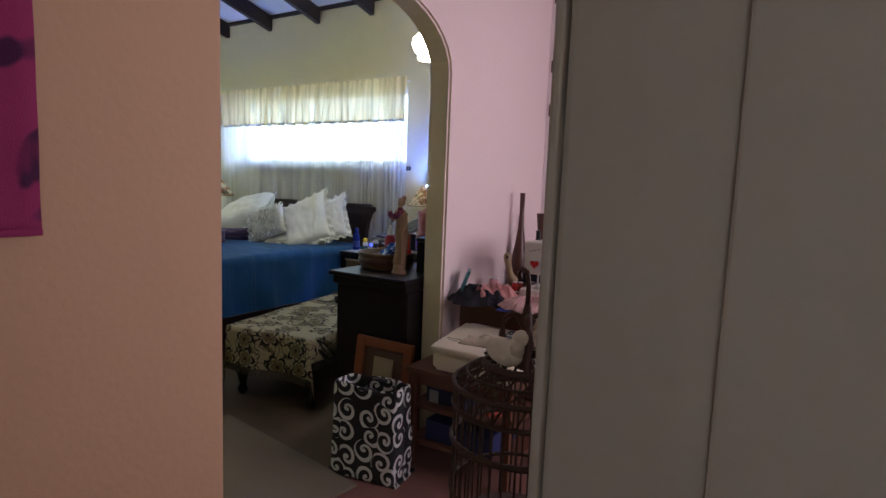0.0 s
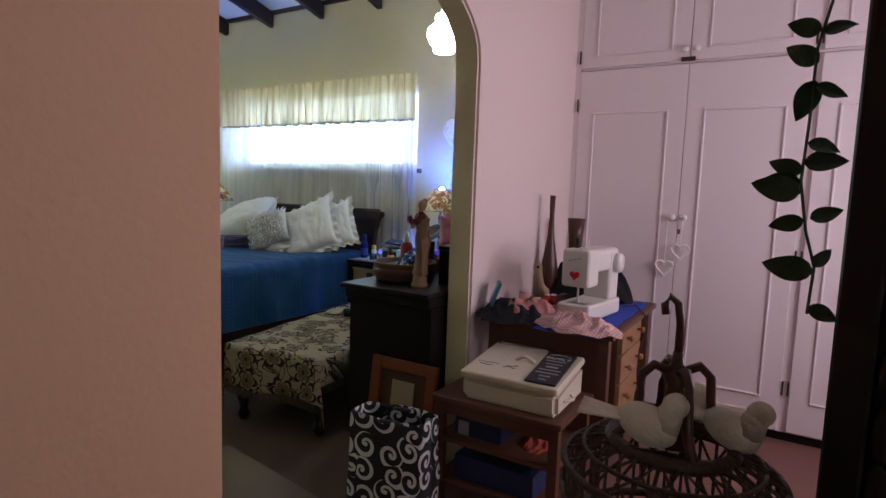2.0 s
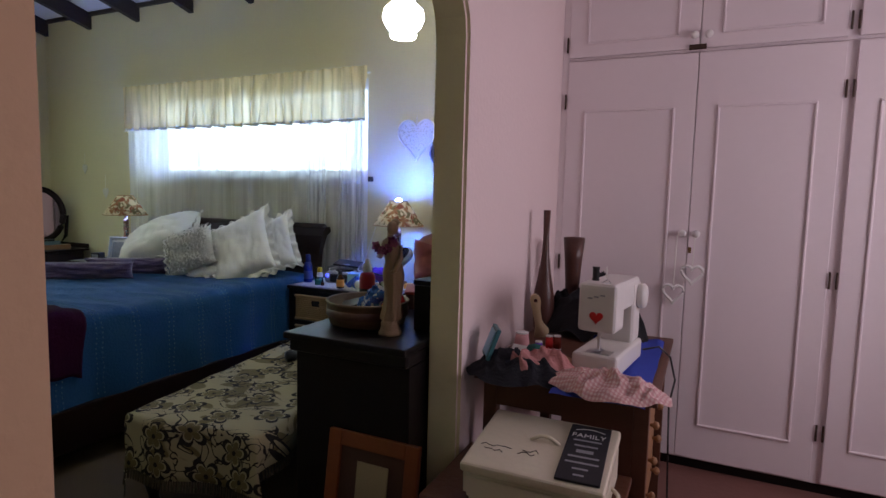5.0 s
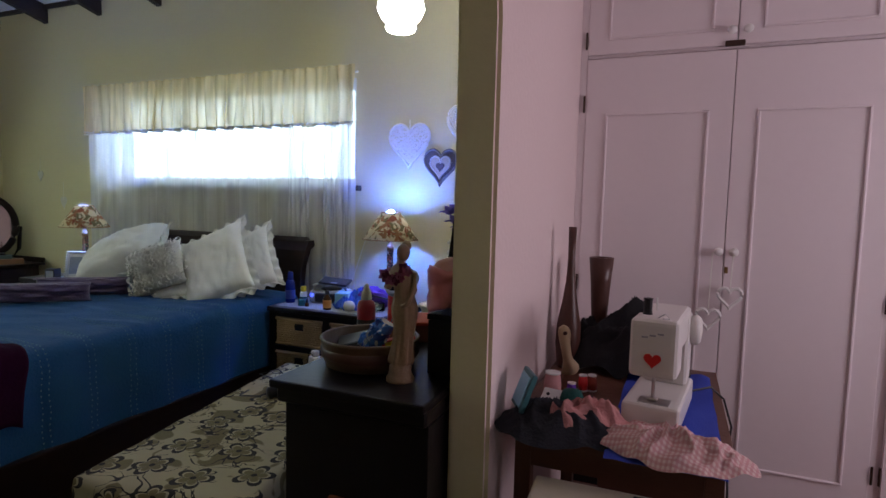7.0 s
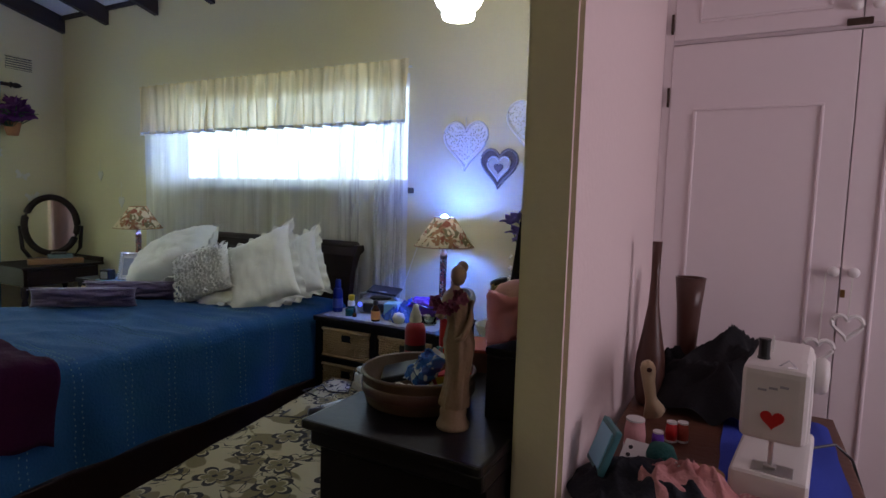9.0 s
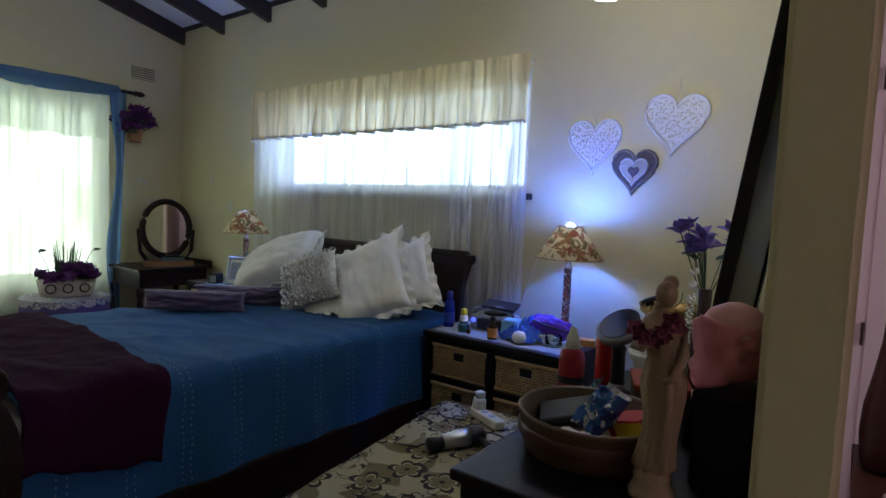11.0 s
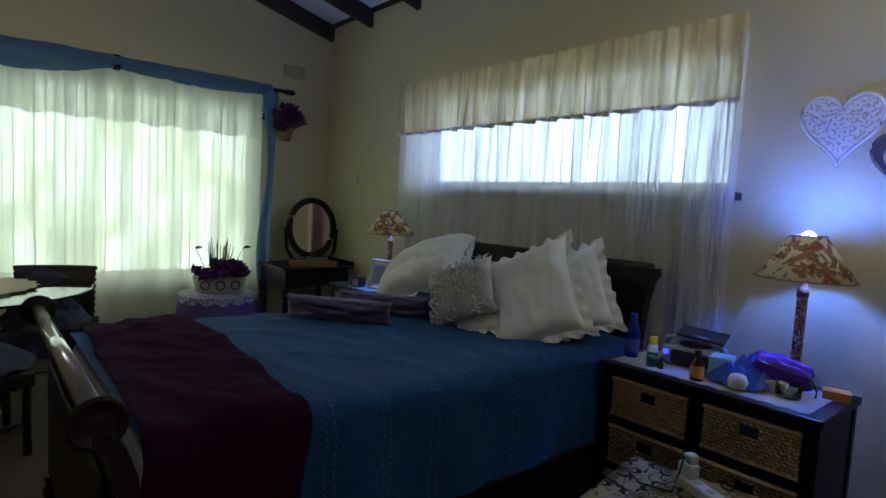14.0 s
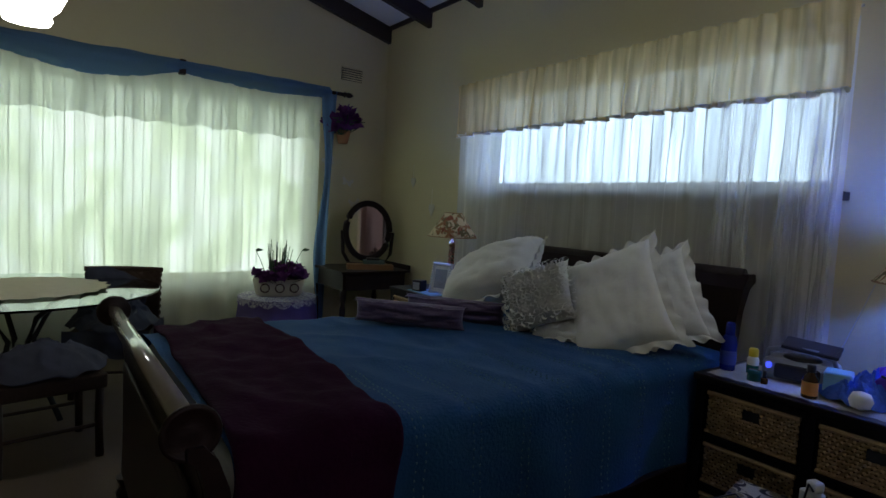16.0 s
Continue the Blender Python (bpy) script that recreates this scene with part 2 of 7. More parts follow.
def scrollwork(name, ground, fill, ink, scale, band, fill_at, mask_at):
    """Cloth with curling ink lines and soft fills on a ground colour."""
    m = mat(name, ground, 0.95, 0.14, 10, 260, 0.18)
    n, l = m.node_tree.nodes, m.node_tree.links
    b = n["Principled BSDF"]
    col = b.inputs["Base Color"].links[0].from_socket
    tc = n.new("ShaderNodeTexCoord")

    def field(sc, shift, warp):
        mp, nz = n.new("ShaderNodeMapping"), n.new("ShaderNodeTexNoise")
        mp.inputs["Location"].default_value = shift
        nz.inputs["Scale"].default_value, nz.inputs["Detail"].default_value, nz.inputs["Distortion"].default_value = sc, 1.0, warp
        l.new(tc.outputs["Object"], mp.inputs["Vector"])
        l.new(mp.outputs["Vector"], nz.inputs["Vector"])
        return nz.outputs["Fac"]

    def step(value, lo, hi):
        mr = n.new("ShaderNodeMapRange")
        mr.inputs["From Min"].default_value, mr.inputs["From Max"].default_value = lo, hi
        l.new(value, mr.inputs["Value"])
        return mr.outputs["Result"]

    def blend(factor, under, over):
        mx = n.new("ShaderNodeMix")
        mx.data_type = "RGBA"
        mx.inputs["B"].default_value = (*over, 1)
        l.new(under, mx.inputs["A"])
        l.new(factor, mx.inputs["Factor"])
        return mx.outputs["Result"]
    col = blend(step(field(scale * 0.8, (4, 1, 2), 1.2), fill_at, fill_at + 0.03), col, fill)
    away = n.new("ShaderNodeMath")
    away.operation = "SUBTRACT"
    away.inputs[1].default_value = 0.5
    l.new(field(scale, (1, 7, 3), 1.8), away.inputs[0])
    size = n.new("ShaderNodeMath")
    size.operation = "ABSOLUTE"
    l.new(away.outputs[0], size.inputs[0])
    line = step(size.outputs[0], band * 1.3, band)
    both = n.new("ShaderNodeMath")
    both.operation = "MULTIPLY"
    l.new(line, both.inputs[0])
    l.new(step(field(scale * 0.45, (9, 2, 5), 0.5), mask_at, mask_at + 0.02), both.inputs[1])
    l.new(blend(both.outputs[0], col, ink), b.inputs["Base Color"])
    return m


def gingham(name, ground, check, pitch):
    """Woven checks along the cloth's two threads."""
    m = mat(name, ground, 0.92, 0.1, 10, 150, 0.05)
    n, l = m.node_tree.nodes, m.node_tree.links
    b = n["Principled BSDF"]
    col = b.inputs["Base Color"].links[0].from_socket
    tc, xyz = n.new("ShaderNodeTexCoord"), n.new("ShaderNodeSeparateXYZ")
    l.new(tc.outputs["Object"], xyz.inputs[0])
    for axis in ("X", "Y"):
        k, fr, cut, mx = n.new("ShaderNodeMath"), n.new("ShaderNodeMath"), n.new("ShaderNodeMapRange"), n.new("ShaderNodeMix")
        k.operation, fr.operation, mx.data_type = "MULTIPLY", "FRACT", "RGBA"
        k.inputs[1].default_value = 1 / pitch
        cut.inputs["From Min"].default_value, cut.inputs["From Max"].default_value = 0.46, 0.54
        cut.inputs["To Max"].default_value = 0.55
        mx.inputs["B"].default_value = (*check, 1)
        l.new(xyz.outputs[axis], k.inputs[0])
        l.new(k.outputs[0], fr.inputs[0])
        l.new(fr.outputs[0], cut.inputs["Value"])
        l.new(cut.outputs["Result"], mx.inputs["Factor"])
        l.new(col, mx.inputs["A"])
        col = mx.outputs["Result"]
    l.new(col, b.inputs["Base Color"])
    return m


def curled(name, ground, ink, scale):
    """Printed cloth: bold curls that wind in on themselves, with leaf-like tips."""
    m = mat(name, ground, 0.85, 0.14, 10, 160, 0.05)
    n, l = m.node_tree.nodes, m.node_tree.links
    b = n["Principled BSDF"]
    col = b.inputs["Base Color"].links[0].from_socket

    def calc(op, a, c=0.0):
        k = n.new("ShaderNodeMath")
        k.operation = op
        for i, v in enumerate((a, c)):
            if isinstance(v, (int, float)):
                k.inputs[i].default_value = v
            else:
                l.new(v, k.inputs[i])
        return k.outputs[0]
    tc, at, put, vo = n.new("ShaderNodeTexCoord"), n.new("ShaderNodeSeparateXYZ"), n.new("ShaderNodeCombineXYZ"), n.new("ShaderNodeTexVoronoi")
    l.new(tc.outputs["Object"], at.inputs[0])
    l.new(calc("MULTIPLY", calc("ADD", at.outputs["X"], at.outputs["Y"]), scale), put.inputs["X"])
    l.new(calc("MULTIPLY", at.outputs["Z"], scale), put.inputs["Y"])
    vo.voronoi_dimensions = "2D"
    vo.inputs["Scale"].default_value, vo.inputs["Randomness"].default_value = 1.0, 0.6
    l.new(put.outputs[0], vo.inputs["Vector"])
    away, xyz, tone = n.new("ShaderNodeVectorMath"), n.new("ShaderNodeSeparateXYZ"), n.new("ShaderNodeSeparateColor")
    away.operation = "SUBTRACT"
    l.new(put.outputs[0], away.inputs[0])
    l.new(vo.outputs["Position"], away.inputs[1])
    l.new(away.outputs[0], xyz.inputs[0])
    l.new(vo.outputs["Color"], tone.inputs[0])
    flip = calc("SUBTRACT", calc("MULTIPLY", calc("GREATER_THAN", tone.outputs[1], 0.5), 2.0), 1.0)
    turn = calc("MULTIPLY", calc("MULTIPLY", calc("ARCTAN2", xyz.outputs["Y"], xyz.outputs["X"]), flip), 0.15915)
    wind = calc("FRACT", calc("ADD", calc("ADD", turn, tone.outputs[0]), calc("MULTIPLY", vo.outputs["Distance"], 2.6)))
    band = calc("LESS_THAN", wind, calc("ADD", 0.24, calc("MULTIPLY", vo.outputs["Distance"], 0.45)))
    reach = calc("LESS_THAN", vo.outputs["Distance"], 0.56)
    core = calc("LESS_THAN", vo.outputs["Distance"], 0.10)
    mx = n.new("ShaderNodeMix")
    mx.data_type = "RGBA"
    mx.inputs["B"].default_value = (*ink, 1)
    l.new(col, mx.inputs["A"])
    l.new(calc("MAXIMUM", calc("MULTIPLY", band, reach), core), mx.inputs["Factor"])
    l.new(mx.outputs["Result"], b.inputs["Base Color"])
    return m


def flowered(name, ground, fill, ink, scale):
    """Tapestry cloth: open five-petalled flowers with dark outlines, and curling stems between them."""
    m = scrollwork(name, ground, fill, ink, scale * 1.5, 0.016, 0.585, 0.47)
    n, l = m.node_tree.nodes, m.node_tree.links
    b = n["Principled BSDF"]
    col = b.inputs["Base Color"].links[0].from_socket

    def calc(op, a, c=None):
        k = n.new("ShaderNodeMath")
        k.operation = op
        for i, v in enumerate((a, c)):
            if v is None:
                continue
            if isinstance(v, (int, float)):
                k.inputs[i].default_value = v
            else:
                l.new(v, k.inputs[i])
        return k.outputs[0]

    def over(factor, under, colour):
        mx = n.new("ShaderNodeMix")
        mx.data_type = "RGBA"
        mx.inputs["B"].default_value = (*colour, 1)
        l.new(under, mx.inputs["A"])
        l.new(factor, mx.inputs["Factor"])
        return mx.outputs["Result"]
    tc, vo = n.new("ShaderNodeTexCoord"), n.new("ShaderNodeTexVoronoi")
    at, flat = n.new("ShaderNodeSeparateXYZ"), n.new("ShaderNodeCombineXYZ")
    l.new(tc.outputs["Object"], at.inputs[0])
    l.new(calc("MULTIPLY", at.outputs["X"], scale), flat.inputs["X"])
    l.new(calc("MULTIPLY", calc("ADD", at.outputs["Y"], at.outputs["Z"]), scale), flat.inputs["Y"])
    vo.voronoi_dimensions = "2D"
    vo.inputs["Scale"].default_value, vo.inputs["Randomness"].default_value = 1.0, 0.55
    l.new(flat.outputs[0], vo.inputs["Vector"])
    away, xyz, tone = n.new("ShaderNodeVectorMath"), n.new("ShaderNodeSeparateXYZ"), n.new("ShaderNodeSeparateColor")
    away.operation = "SUBTRACT"
    l.new(flat.outputs[0], away.inputs[0])
    l.new(vo.outputs["Position"], away.inputs[1])
    l.new(away.outputs[0], xyz.inputs[0])
    l.new(vo.outputs["Color"], tone.inputs[0])
    turn = calc("ADD", calc("ARCTAN2", xyz.outputs["Y"], xyz.outputs["X"]), calc("MULTIPLY", tone.outputs[0], 6.0))
    petal = calc("ABSOLUTE", calc("COSINE", calc("MULTIPLY", turn, 2.5)))
    reach = calc("ADD", 0.13, calc("MULTIPLY", calc("POWER", petal, 0.6), 0.27))
    ratio = calc("DIVIDE", vo.outputs["Distance"], reach)
    inner = calc("LESS_THAN", ratio, 0.62)
    rim = calc("MULTIPLY", calc("GREATER_THAN", ratio, 0.74), calc("LESS_THAN", ratio, 1.0))
    core = calc("LESS_THAN", vo.outputs["Distance"], 0.055)
    body = calc("LESS_THAN", ratio, 1.0)
    col = over(body, col, ground)
    col = over(inner, col, fill)
    col = over(rim, col, ink)
    col = over(core, col, ink)
    l.new(col, b.inputs["Base Color"])
    return m


M_GINGHAM = gingham("pink gingham cloth", (0.66, 0.52, 0.48), (0.50, 0.20, 0.22), 0.012)
M_THROW = flowered("tapestry throw", (0.36, 0.31, 0.19), (0.15, 0.12, 0.055), (0.020, 0.018, 0.016), 5.2)
M_DAMASK = curled("black and white damask cloth", (0.018, 0.018, 0.02), (0.62, 0.62, 0.60), 10.5)
M_WALLHANG = pattern("magenta printed cloth", (0.30, 0.03, 0.12), [(0.06, 0.01, 0.05)], 5, 0.9)


# ---------- building helpers ----------
def part(name, bm, material, parent=None, label="", smooth=False, m=None):
    me = bpy.data.meshes.new(name)
    bm.normal_update()
    bm.to_mesh(me)
    bm.free()
    for one in material if isinstance(material, (list, tuple)) else [material]:
        me.materials.append(one)
    if smooth:
        for p in me.polygons:
            p.use_smooth = True
    ob = new(name, me)
    if parent is not None:
        ob.parent = parent
    if m is not None:
        ob.matrix_basis = m
    if label:
        ob["label"] = label
    return ob


def thing(name, m, label, category, group="", kind=""):
    return_ob = new(name)
    return_ob.empty_display_size = 0.05
    return_ob.matrix_basis = m
    return tagged(return_ob, label, category, group, kind)


def box(x0, x1, y0, y1, z0, z1, bevel=0.0, bm=None, seg=2):
    fresh = bmesh.new()
    bmesh.ops.create_cube(fresh, size=1)
    for v in fresh.verts:
        v.co = Vector(((x0 + x1) / 2 + v.co.x * (x1 - x0), (y0 + y1) / 2 + v.co.y * (y1 - y0), (z0 + z1) / 2 + v.co.z * (z1 - z0)))
    if bevel:
        bmesh.ops.bevel(fresh, geom=fresh.edges[:], offset=bevel, segments=seg, affect="EDGES", profile=0.6)
    if bm is None:
        return fresh
    return join(bm, fresh)


def join(bm, other):
    me = bpy.data.meshes.new("tmp")
    other.to_mesh(me)
    other.free()
    bm.from_mesh(me)
    bpy.data.meshes.remove(me)
    return bm


def moved(bm, m):
    bmesh.ops.transform(bm, matrix=m, verts=bm.verts[:])
    return bm


def lathe(profile, seg=24, cap=True):
    """A turned shape from (radius, height) pairs, round the z axis."""
    bm = bmesh.new()
    rings = []
    for r, z in profile:
        rings.append([bm.verts.new((r * math.cos(2 * math.pi * i / seg), r * math.sin(2 * math.pi * i / seg), z)) for i in range(seg)])
    for a, b in zip(rings, rings[1:]):
        for i in range(seg):
            bm.faces.new((a[i], a[(i + 1) % seg], b[(i + 1) % seg], b[i]))
    if cap:
        bm.faces.new(rings[0][::-1])
        bm.faces.new(rings[-1])
    return bm


def tube(points, radius, seg=8, bm=None, taper=None):
    """A round rod along the points."""
    bm = bm or bmesh.new()
    pts = [Vector(p) for p in points]
    rings = []
    up = Vector((0, 0, 1))
    for i, p in enumerate(pts):
        d = (pts[min(i + 1, len(pts) - 1)] - pts[max(i - 1, 0)]).normalized()
        side = d.cross(up if abs(d.z) < 0.95 else Vector((1, 0, 0))).normalized()
        other = side.cross(d)
        r = radius if taper is None else radius * (1 + (taper - 1) * i / (len(pts) - 1))
        rings.append([bm.verts.new(p + r * (math.cos(a) * side + math.sin(a) * other)) for a in [2 * math.pi * k / seg for k in range(seg)]])
    for a, b in zip(rings, rings[1:]):
        for i in range(seg):
            bm.faces.new((a[i], a[(i + 1) % seg], b[(i + 1) % seg], b[i]))
    bm.faces.new(rings[0][::-1])
    bm.faces.new(rings[-1])
    return bm


def prism(outline, depth, axis="x"):
    """An outline of (u, v) pairs drawn out by depth. axis x: (y, z) outline; y: (x, z); z: (x, y)."""
    bm = bmesh.new()
    put = {"x": lambda u, v, d: (d, u, v), "y": lambda u, v, d: (u, d, v), "z": lambda u, v, d: (u, v, d)}[axis]
    a = [bm.verts.new(put(u, v, 0)) for u, v in outline]
    b = [bm.verts.new(put(u, v, depth)) for u, v in outline]
    bm.faces.new(a)
    bm.faces.new(b[::-1])
    for i in range(len(a)):
        j = (i + 1) % len(a)
        bm.faces.new((a[j], a[i], b[i], b[j]))
    bmesh.ops.recalc_face_normals(bm, faces=bm.faces[:])
    return bm


def sheet(nu, nv, f):
    """A grid of (nu + 1) x (nv + 1) points f(u, v), u and v from 0 to 1."""
    bm = bmesh.new()
    g = [[bm.verts.new(f(i / nu, j / nv)) for j in range(nv + 1)] for i in range(nu + 1)]
    for i in range(nu):
        for j in range(nv):
            bm.faces.new((g[i][j], g[i + 1][j], g[i + 1][j + 1], g[i][j + 1]))
    return bm


def n3(x, y, z, s=1.0):
    return noise.noise(Vector((x * s, y * s, z * s)))


def solid(ob, thick):
    mod = ob.modifiers.new("thickness", "SOLIDIFY")
    mod.thickness, mod.offset = thick, -1
    return ob


# ---------- structure ----------
WEST, EAST, SOUTH, SLOPE, EAVE = -5.99, 2.75, -5.6, 0.25, 3.22


def roof(y):
    return EAVE - SLOPE * y


arch = [(-6.0, 0), (-3.468, 0), (-3.468, 1.95)]
for i in range(1, 9):
    a = math.pi / 2 * i / 8
    arch.append((-3.468 + 0.5 - 0.5 * math.cos(a), 1.95 + 0.28 * math.sin(a)))
for i in range(0, 9):
    a = math.pi / 2 * (1 - i / 8)
    arch.append((-2.10 - 0.5 + 0.5 * math.cos(a), 1.95 + 0.28 * math.sin(a)))
arch += [(-2.10, 0), (0, 0), (0, roof(0)), (-6.0, roof(-6.0))]
bm = prism(arch, -0.13, "x")
bmesh.ops.bevel(bm, geom=[e for e in bm.edges if len(e.link_faces) == 2 and all(abs(v.co.z) < 2.3 and -3.5 < v.co.y < -1.9 for v in e.verts)
                          and abs(e.calc_face_angle(0)) > 1.2 and max(v.co.z for v in e.verts) > 0.01 and abs(e.verts[0].co.x - e.verts[1].co.x) < 0.01],
                offset=0.012, segments=2, affect="EDGES")
bm.normal_update()
for f in bm.faces:
    c = f.calc_center_median()
    f.material_index = 1 if f.normal.x > 0.7 else 0
tagged(part("wall_arch", bm, [M_CREAM, M_PINK]), "plastered wall with an arched opening, pink on one side", "wall", kind="structure")
bm = box(0.001, 0.004, SOUTH, -3.475, 0, 2.95)
tagged(part("wall_peach", bm, M_PEACH), "peach painted plaster beside the arch", "wall", kind="structure")


def holed_wall(u0, u1, z0, z1, hole, thick, axis):
    """A wall with one window hole (u, u, z, z), as one mesh."""
    a, b, c, d = hole
    bm = bmesh.new()
    for uu0, uu1, zz0, zz1 in ((u0, a, z0, z1), (b, u1, z0, z1), (a, b, z0, c), (a, b, d, z1)):
        if axis == "y":
            box(uu0, uu1, 0, thick, zz0, zz1, bm=bm)
        else:
            box(-thick, 0, uu0, uu1, zz0, zz1, bm=bm)
    bmesh.ops.remove_doubles(bm, verts=bm.verts[:], dist=1e-5)
    return bm


tagged(part("wall_north", holed_wall(WEST - 0.2, 0.0, 0, EAVE, (-4.5, -1.76, 1.55, 2.32), 0.22, "y"), M_CREAM),
       "cream painted wall behind the bed with a wide window", "wall", kind="structure")
bm = holed_wall(SOUTH, 0, 0, 4.7, (-3.65, -0.8, 0.62, 2.28), 0.22, "x")
tagged(part("wall_west", moved(bm, Matrix.Translation((WEST, 0, 0))), M_CREAM), "cream painted wall with the big garden window", "wall", kind="structure")
# The hole is for the unseen window added to light the passage.
tagged(part("wall_south", moved(holed_wall(WEST - 0.2, EAST + 0.2, 0, 4.8, (1.45, 2.35, 1.05, 2.15), 0.2, "y"), Matrix.Translation((0, SOUTH - 0.2, 0))), M_CREAM), "cream painted wall", "wall", kind="structure")
bm = holed_wall(SOUTH, 0, 0, 3.2, (-2.75, -1.15, 1.0, 2.15), 0.2, "x")
tagged(part("wall_east", moved(bm, Matrix.Translation((EAST + 0.2, 0, 0))), M_PINK), "pale pink painted wall", "wall", kind="structure")
tagged(part("wall_cupboard_back", box(0.0, EAST + 0.2, -0.05, 0.1, 0, 3.2), M_PINK), "wall behind the built-in cupboards", "wall", kind="structure")
bm = box(1.372, EAST, -4.18, -4.06, 0, 2.95, 0.006)
tagged(part("wall_pier", bm, M_PIER), "stone coloured door surround at the passage", "wall", kind="structure")
for x0, x1, y0, y1 in ((1.362, 1.3715, -4.186, -4.054), (1.50, 1.62, -4.190, -4.182)):
    tagged(part("trim", box(x0, x1, y0, y1, 0, 2.95, 0.003), M_PIER), "stone coloured door trim at the passage", "trim", kind="structure")
tagged(part("floor", box(WEST - 0.2, -0.13, SOUTH - 0.2, 0.2, -0.1, 0), M_CARPET), "beige carpeted bedroom floor", "floor", kind="structure")
tagged(part("floor_dressing", box(-0.13, EAST + 0.2, SOUTH - 0.2, 0.1, -0.1, 0), M_FLOOR_RED), "worn reddish floor of the dressing area", "floor", kind="structure")
bm = prism([(0.22, roof(0.22)), (SOUTH - 0.2, roof(SOUTH - 0.2)), (SOUTH - 0.2, roof(SOUTH - 0.2) + 0.1), (0.22, roof(0.22) + 0.1)], 6.3, "x")
tagged(part("ceiling", moved(bm, Matrix.Translation((WEST - 0.2, 0, 0))), M_CEIL), "white sloping ceiling boards", "ceiling", kind="structure")
tagged(part("ceiling_dressing", box(0.0, EAST + 0.2, SOUTH - 0.2, 0.1, 2.95, 3.05), M_CEIL), "flat white ceiling", "ceiling", kind="structure")
for i in range(8):
    x = -5.96 + 0.745 * i
    if x > -0.3:
        break
    bm = prism([(0.0, 3.055), (-5.6, 3.055 + 5.6 * SLOPE), (-5.6, roof(-5.6) - 0.004), (0.0, roof(0) - 0.004)], 0.055, "x")
    tagged(part("rafter", bm, M_RAFTER, m=pose(x - 0.03, 0, 0)), "dark stained exposed ceiling rafter", "rafter", "ceiling rafters", "structure")
tagged(part("trim", box(-5.97, -0.13, -0.03, -0.002, 3.185, 3.225, 0.004), M_RAFTER), "dark cornice strip under the ceiling", "trim", kind="structure")


def window(name, u0, u1, z0, z1, bars, m, label):
    w = thing(name, m, label, "window", kind="structure")
    bm = bmesh.new()
    for a, b, c, d in ((u0, u1, z0, z0 + 0.05), (u0, u1, z1 - 0.05, z1), (u0, u0 + 0.05, z0 + 0.05, z1 - 0.05), (u1 - 0.05, u1, z0 + 0.05, z1 - 0.05)):
        box(a, b, 0.08, 0.13, c, d, bm=bm)
    part("window_frame", bm, M_WHITE, w)
    for i in range(1, bars):
        u = u0 + (u1 - u0) * i / bars
        part("glazing_bar", box(u - 0.015, u + 0.015, 0.085, 0.125, z0 + 0.05, z1 - 0.05, 0.003), M_WHITE, w)
    for i in range(bars):
        a, b = u0 + (u1 - u0) * i / bars, u0 + (u1 - u0) * (i + 1) / bars
        p = part("pane", box(a + 0.02, b - 0.02, 0.103, 0.107, z0 + 0.04, z1 - 0.04), M_GLASSTOP, w)
        p.visible_shadow = False
    return w


w = window("window_1", -4.5, -1.76, 1.55, 2.32, 1, pose(0, 0, 0), "wide high window behind voile over the bed")
part("window_sill", box(-4.03, -1.70, -0.055, 0.08, 1.505, 1.545, 0.006), M_RAFTER, w, "dark timber sill")
w = window("window_2", 0.8, 3.65, 0.62, 2.28, 1, pose(WEST, 0, 0, 0, 0, 90) @ Matrix.Diagonal((-1, 1, 1, 1)), "big bright garden window behind voile")
part("window_sill", box(0.75, 3.7, -0.03, 0.08, 0.58, 0.615, 0.006), M_WHITE, w)
w = window("window_3", 1.15, 2.75, 1.0, 2.15, 2, pose(EAST, 0, 0, 0, 0, -90), "side window of the dressing area")
# Added out of view, as the opening for the passage lamp.
w = window("window_added", -2.35, -1.45, 1.05, 2.15, 1, pose(0, SOUTH, 0, 0, 0, 180), "unseen window added to brighten the passage")


tagged(part("backdrop", box(-7.62, -7.6, -6.0, 2.0, -0.6, 4.0), M_GARDEN), "sunlit garden seen out of focus through the window", "backdrop", kind="structure")


# ---------- built-in cupboards ----------
def bead(x0, x1, z0, z1, y, r=0.006):
    bm = bmesh.new()
    for a, b, c, d in ((x0, x1, z0, z0 + 2 * r), (x0, x1, z1 - 2 * r, z1), (x0, x0 + 2 * r, z0 + 2 * r, z1 - 2 * r), (x1 - 2 * r, x1, z0 + 2 * r, z1 - 2 * r)):
        box(a, b, y - 0.009, y + 0.002, c, d, 0.003, bm=bm, seg=1)
    return bm


def knob(parent, x, y, z):
    k = part("knob", lathe([(0.007, 0), (0.007, 0.012), (0.017, 0.02), (0.02, 0.03), (0.016, 0.038), (0.004, 0.041)], 14), M_WHITE, parent, "white round knob", True,
             Matrix.Translation((x, y, z)) @ pose(0, 0, 0, 90))
    return k


CY = -0.775


M_BROWNHINGE = mat("dark browned brass", (0.06, 0.035, 0.025), 0.5, 0.3, 8, 60, 0.05, metal=0.4)


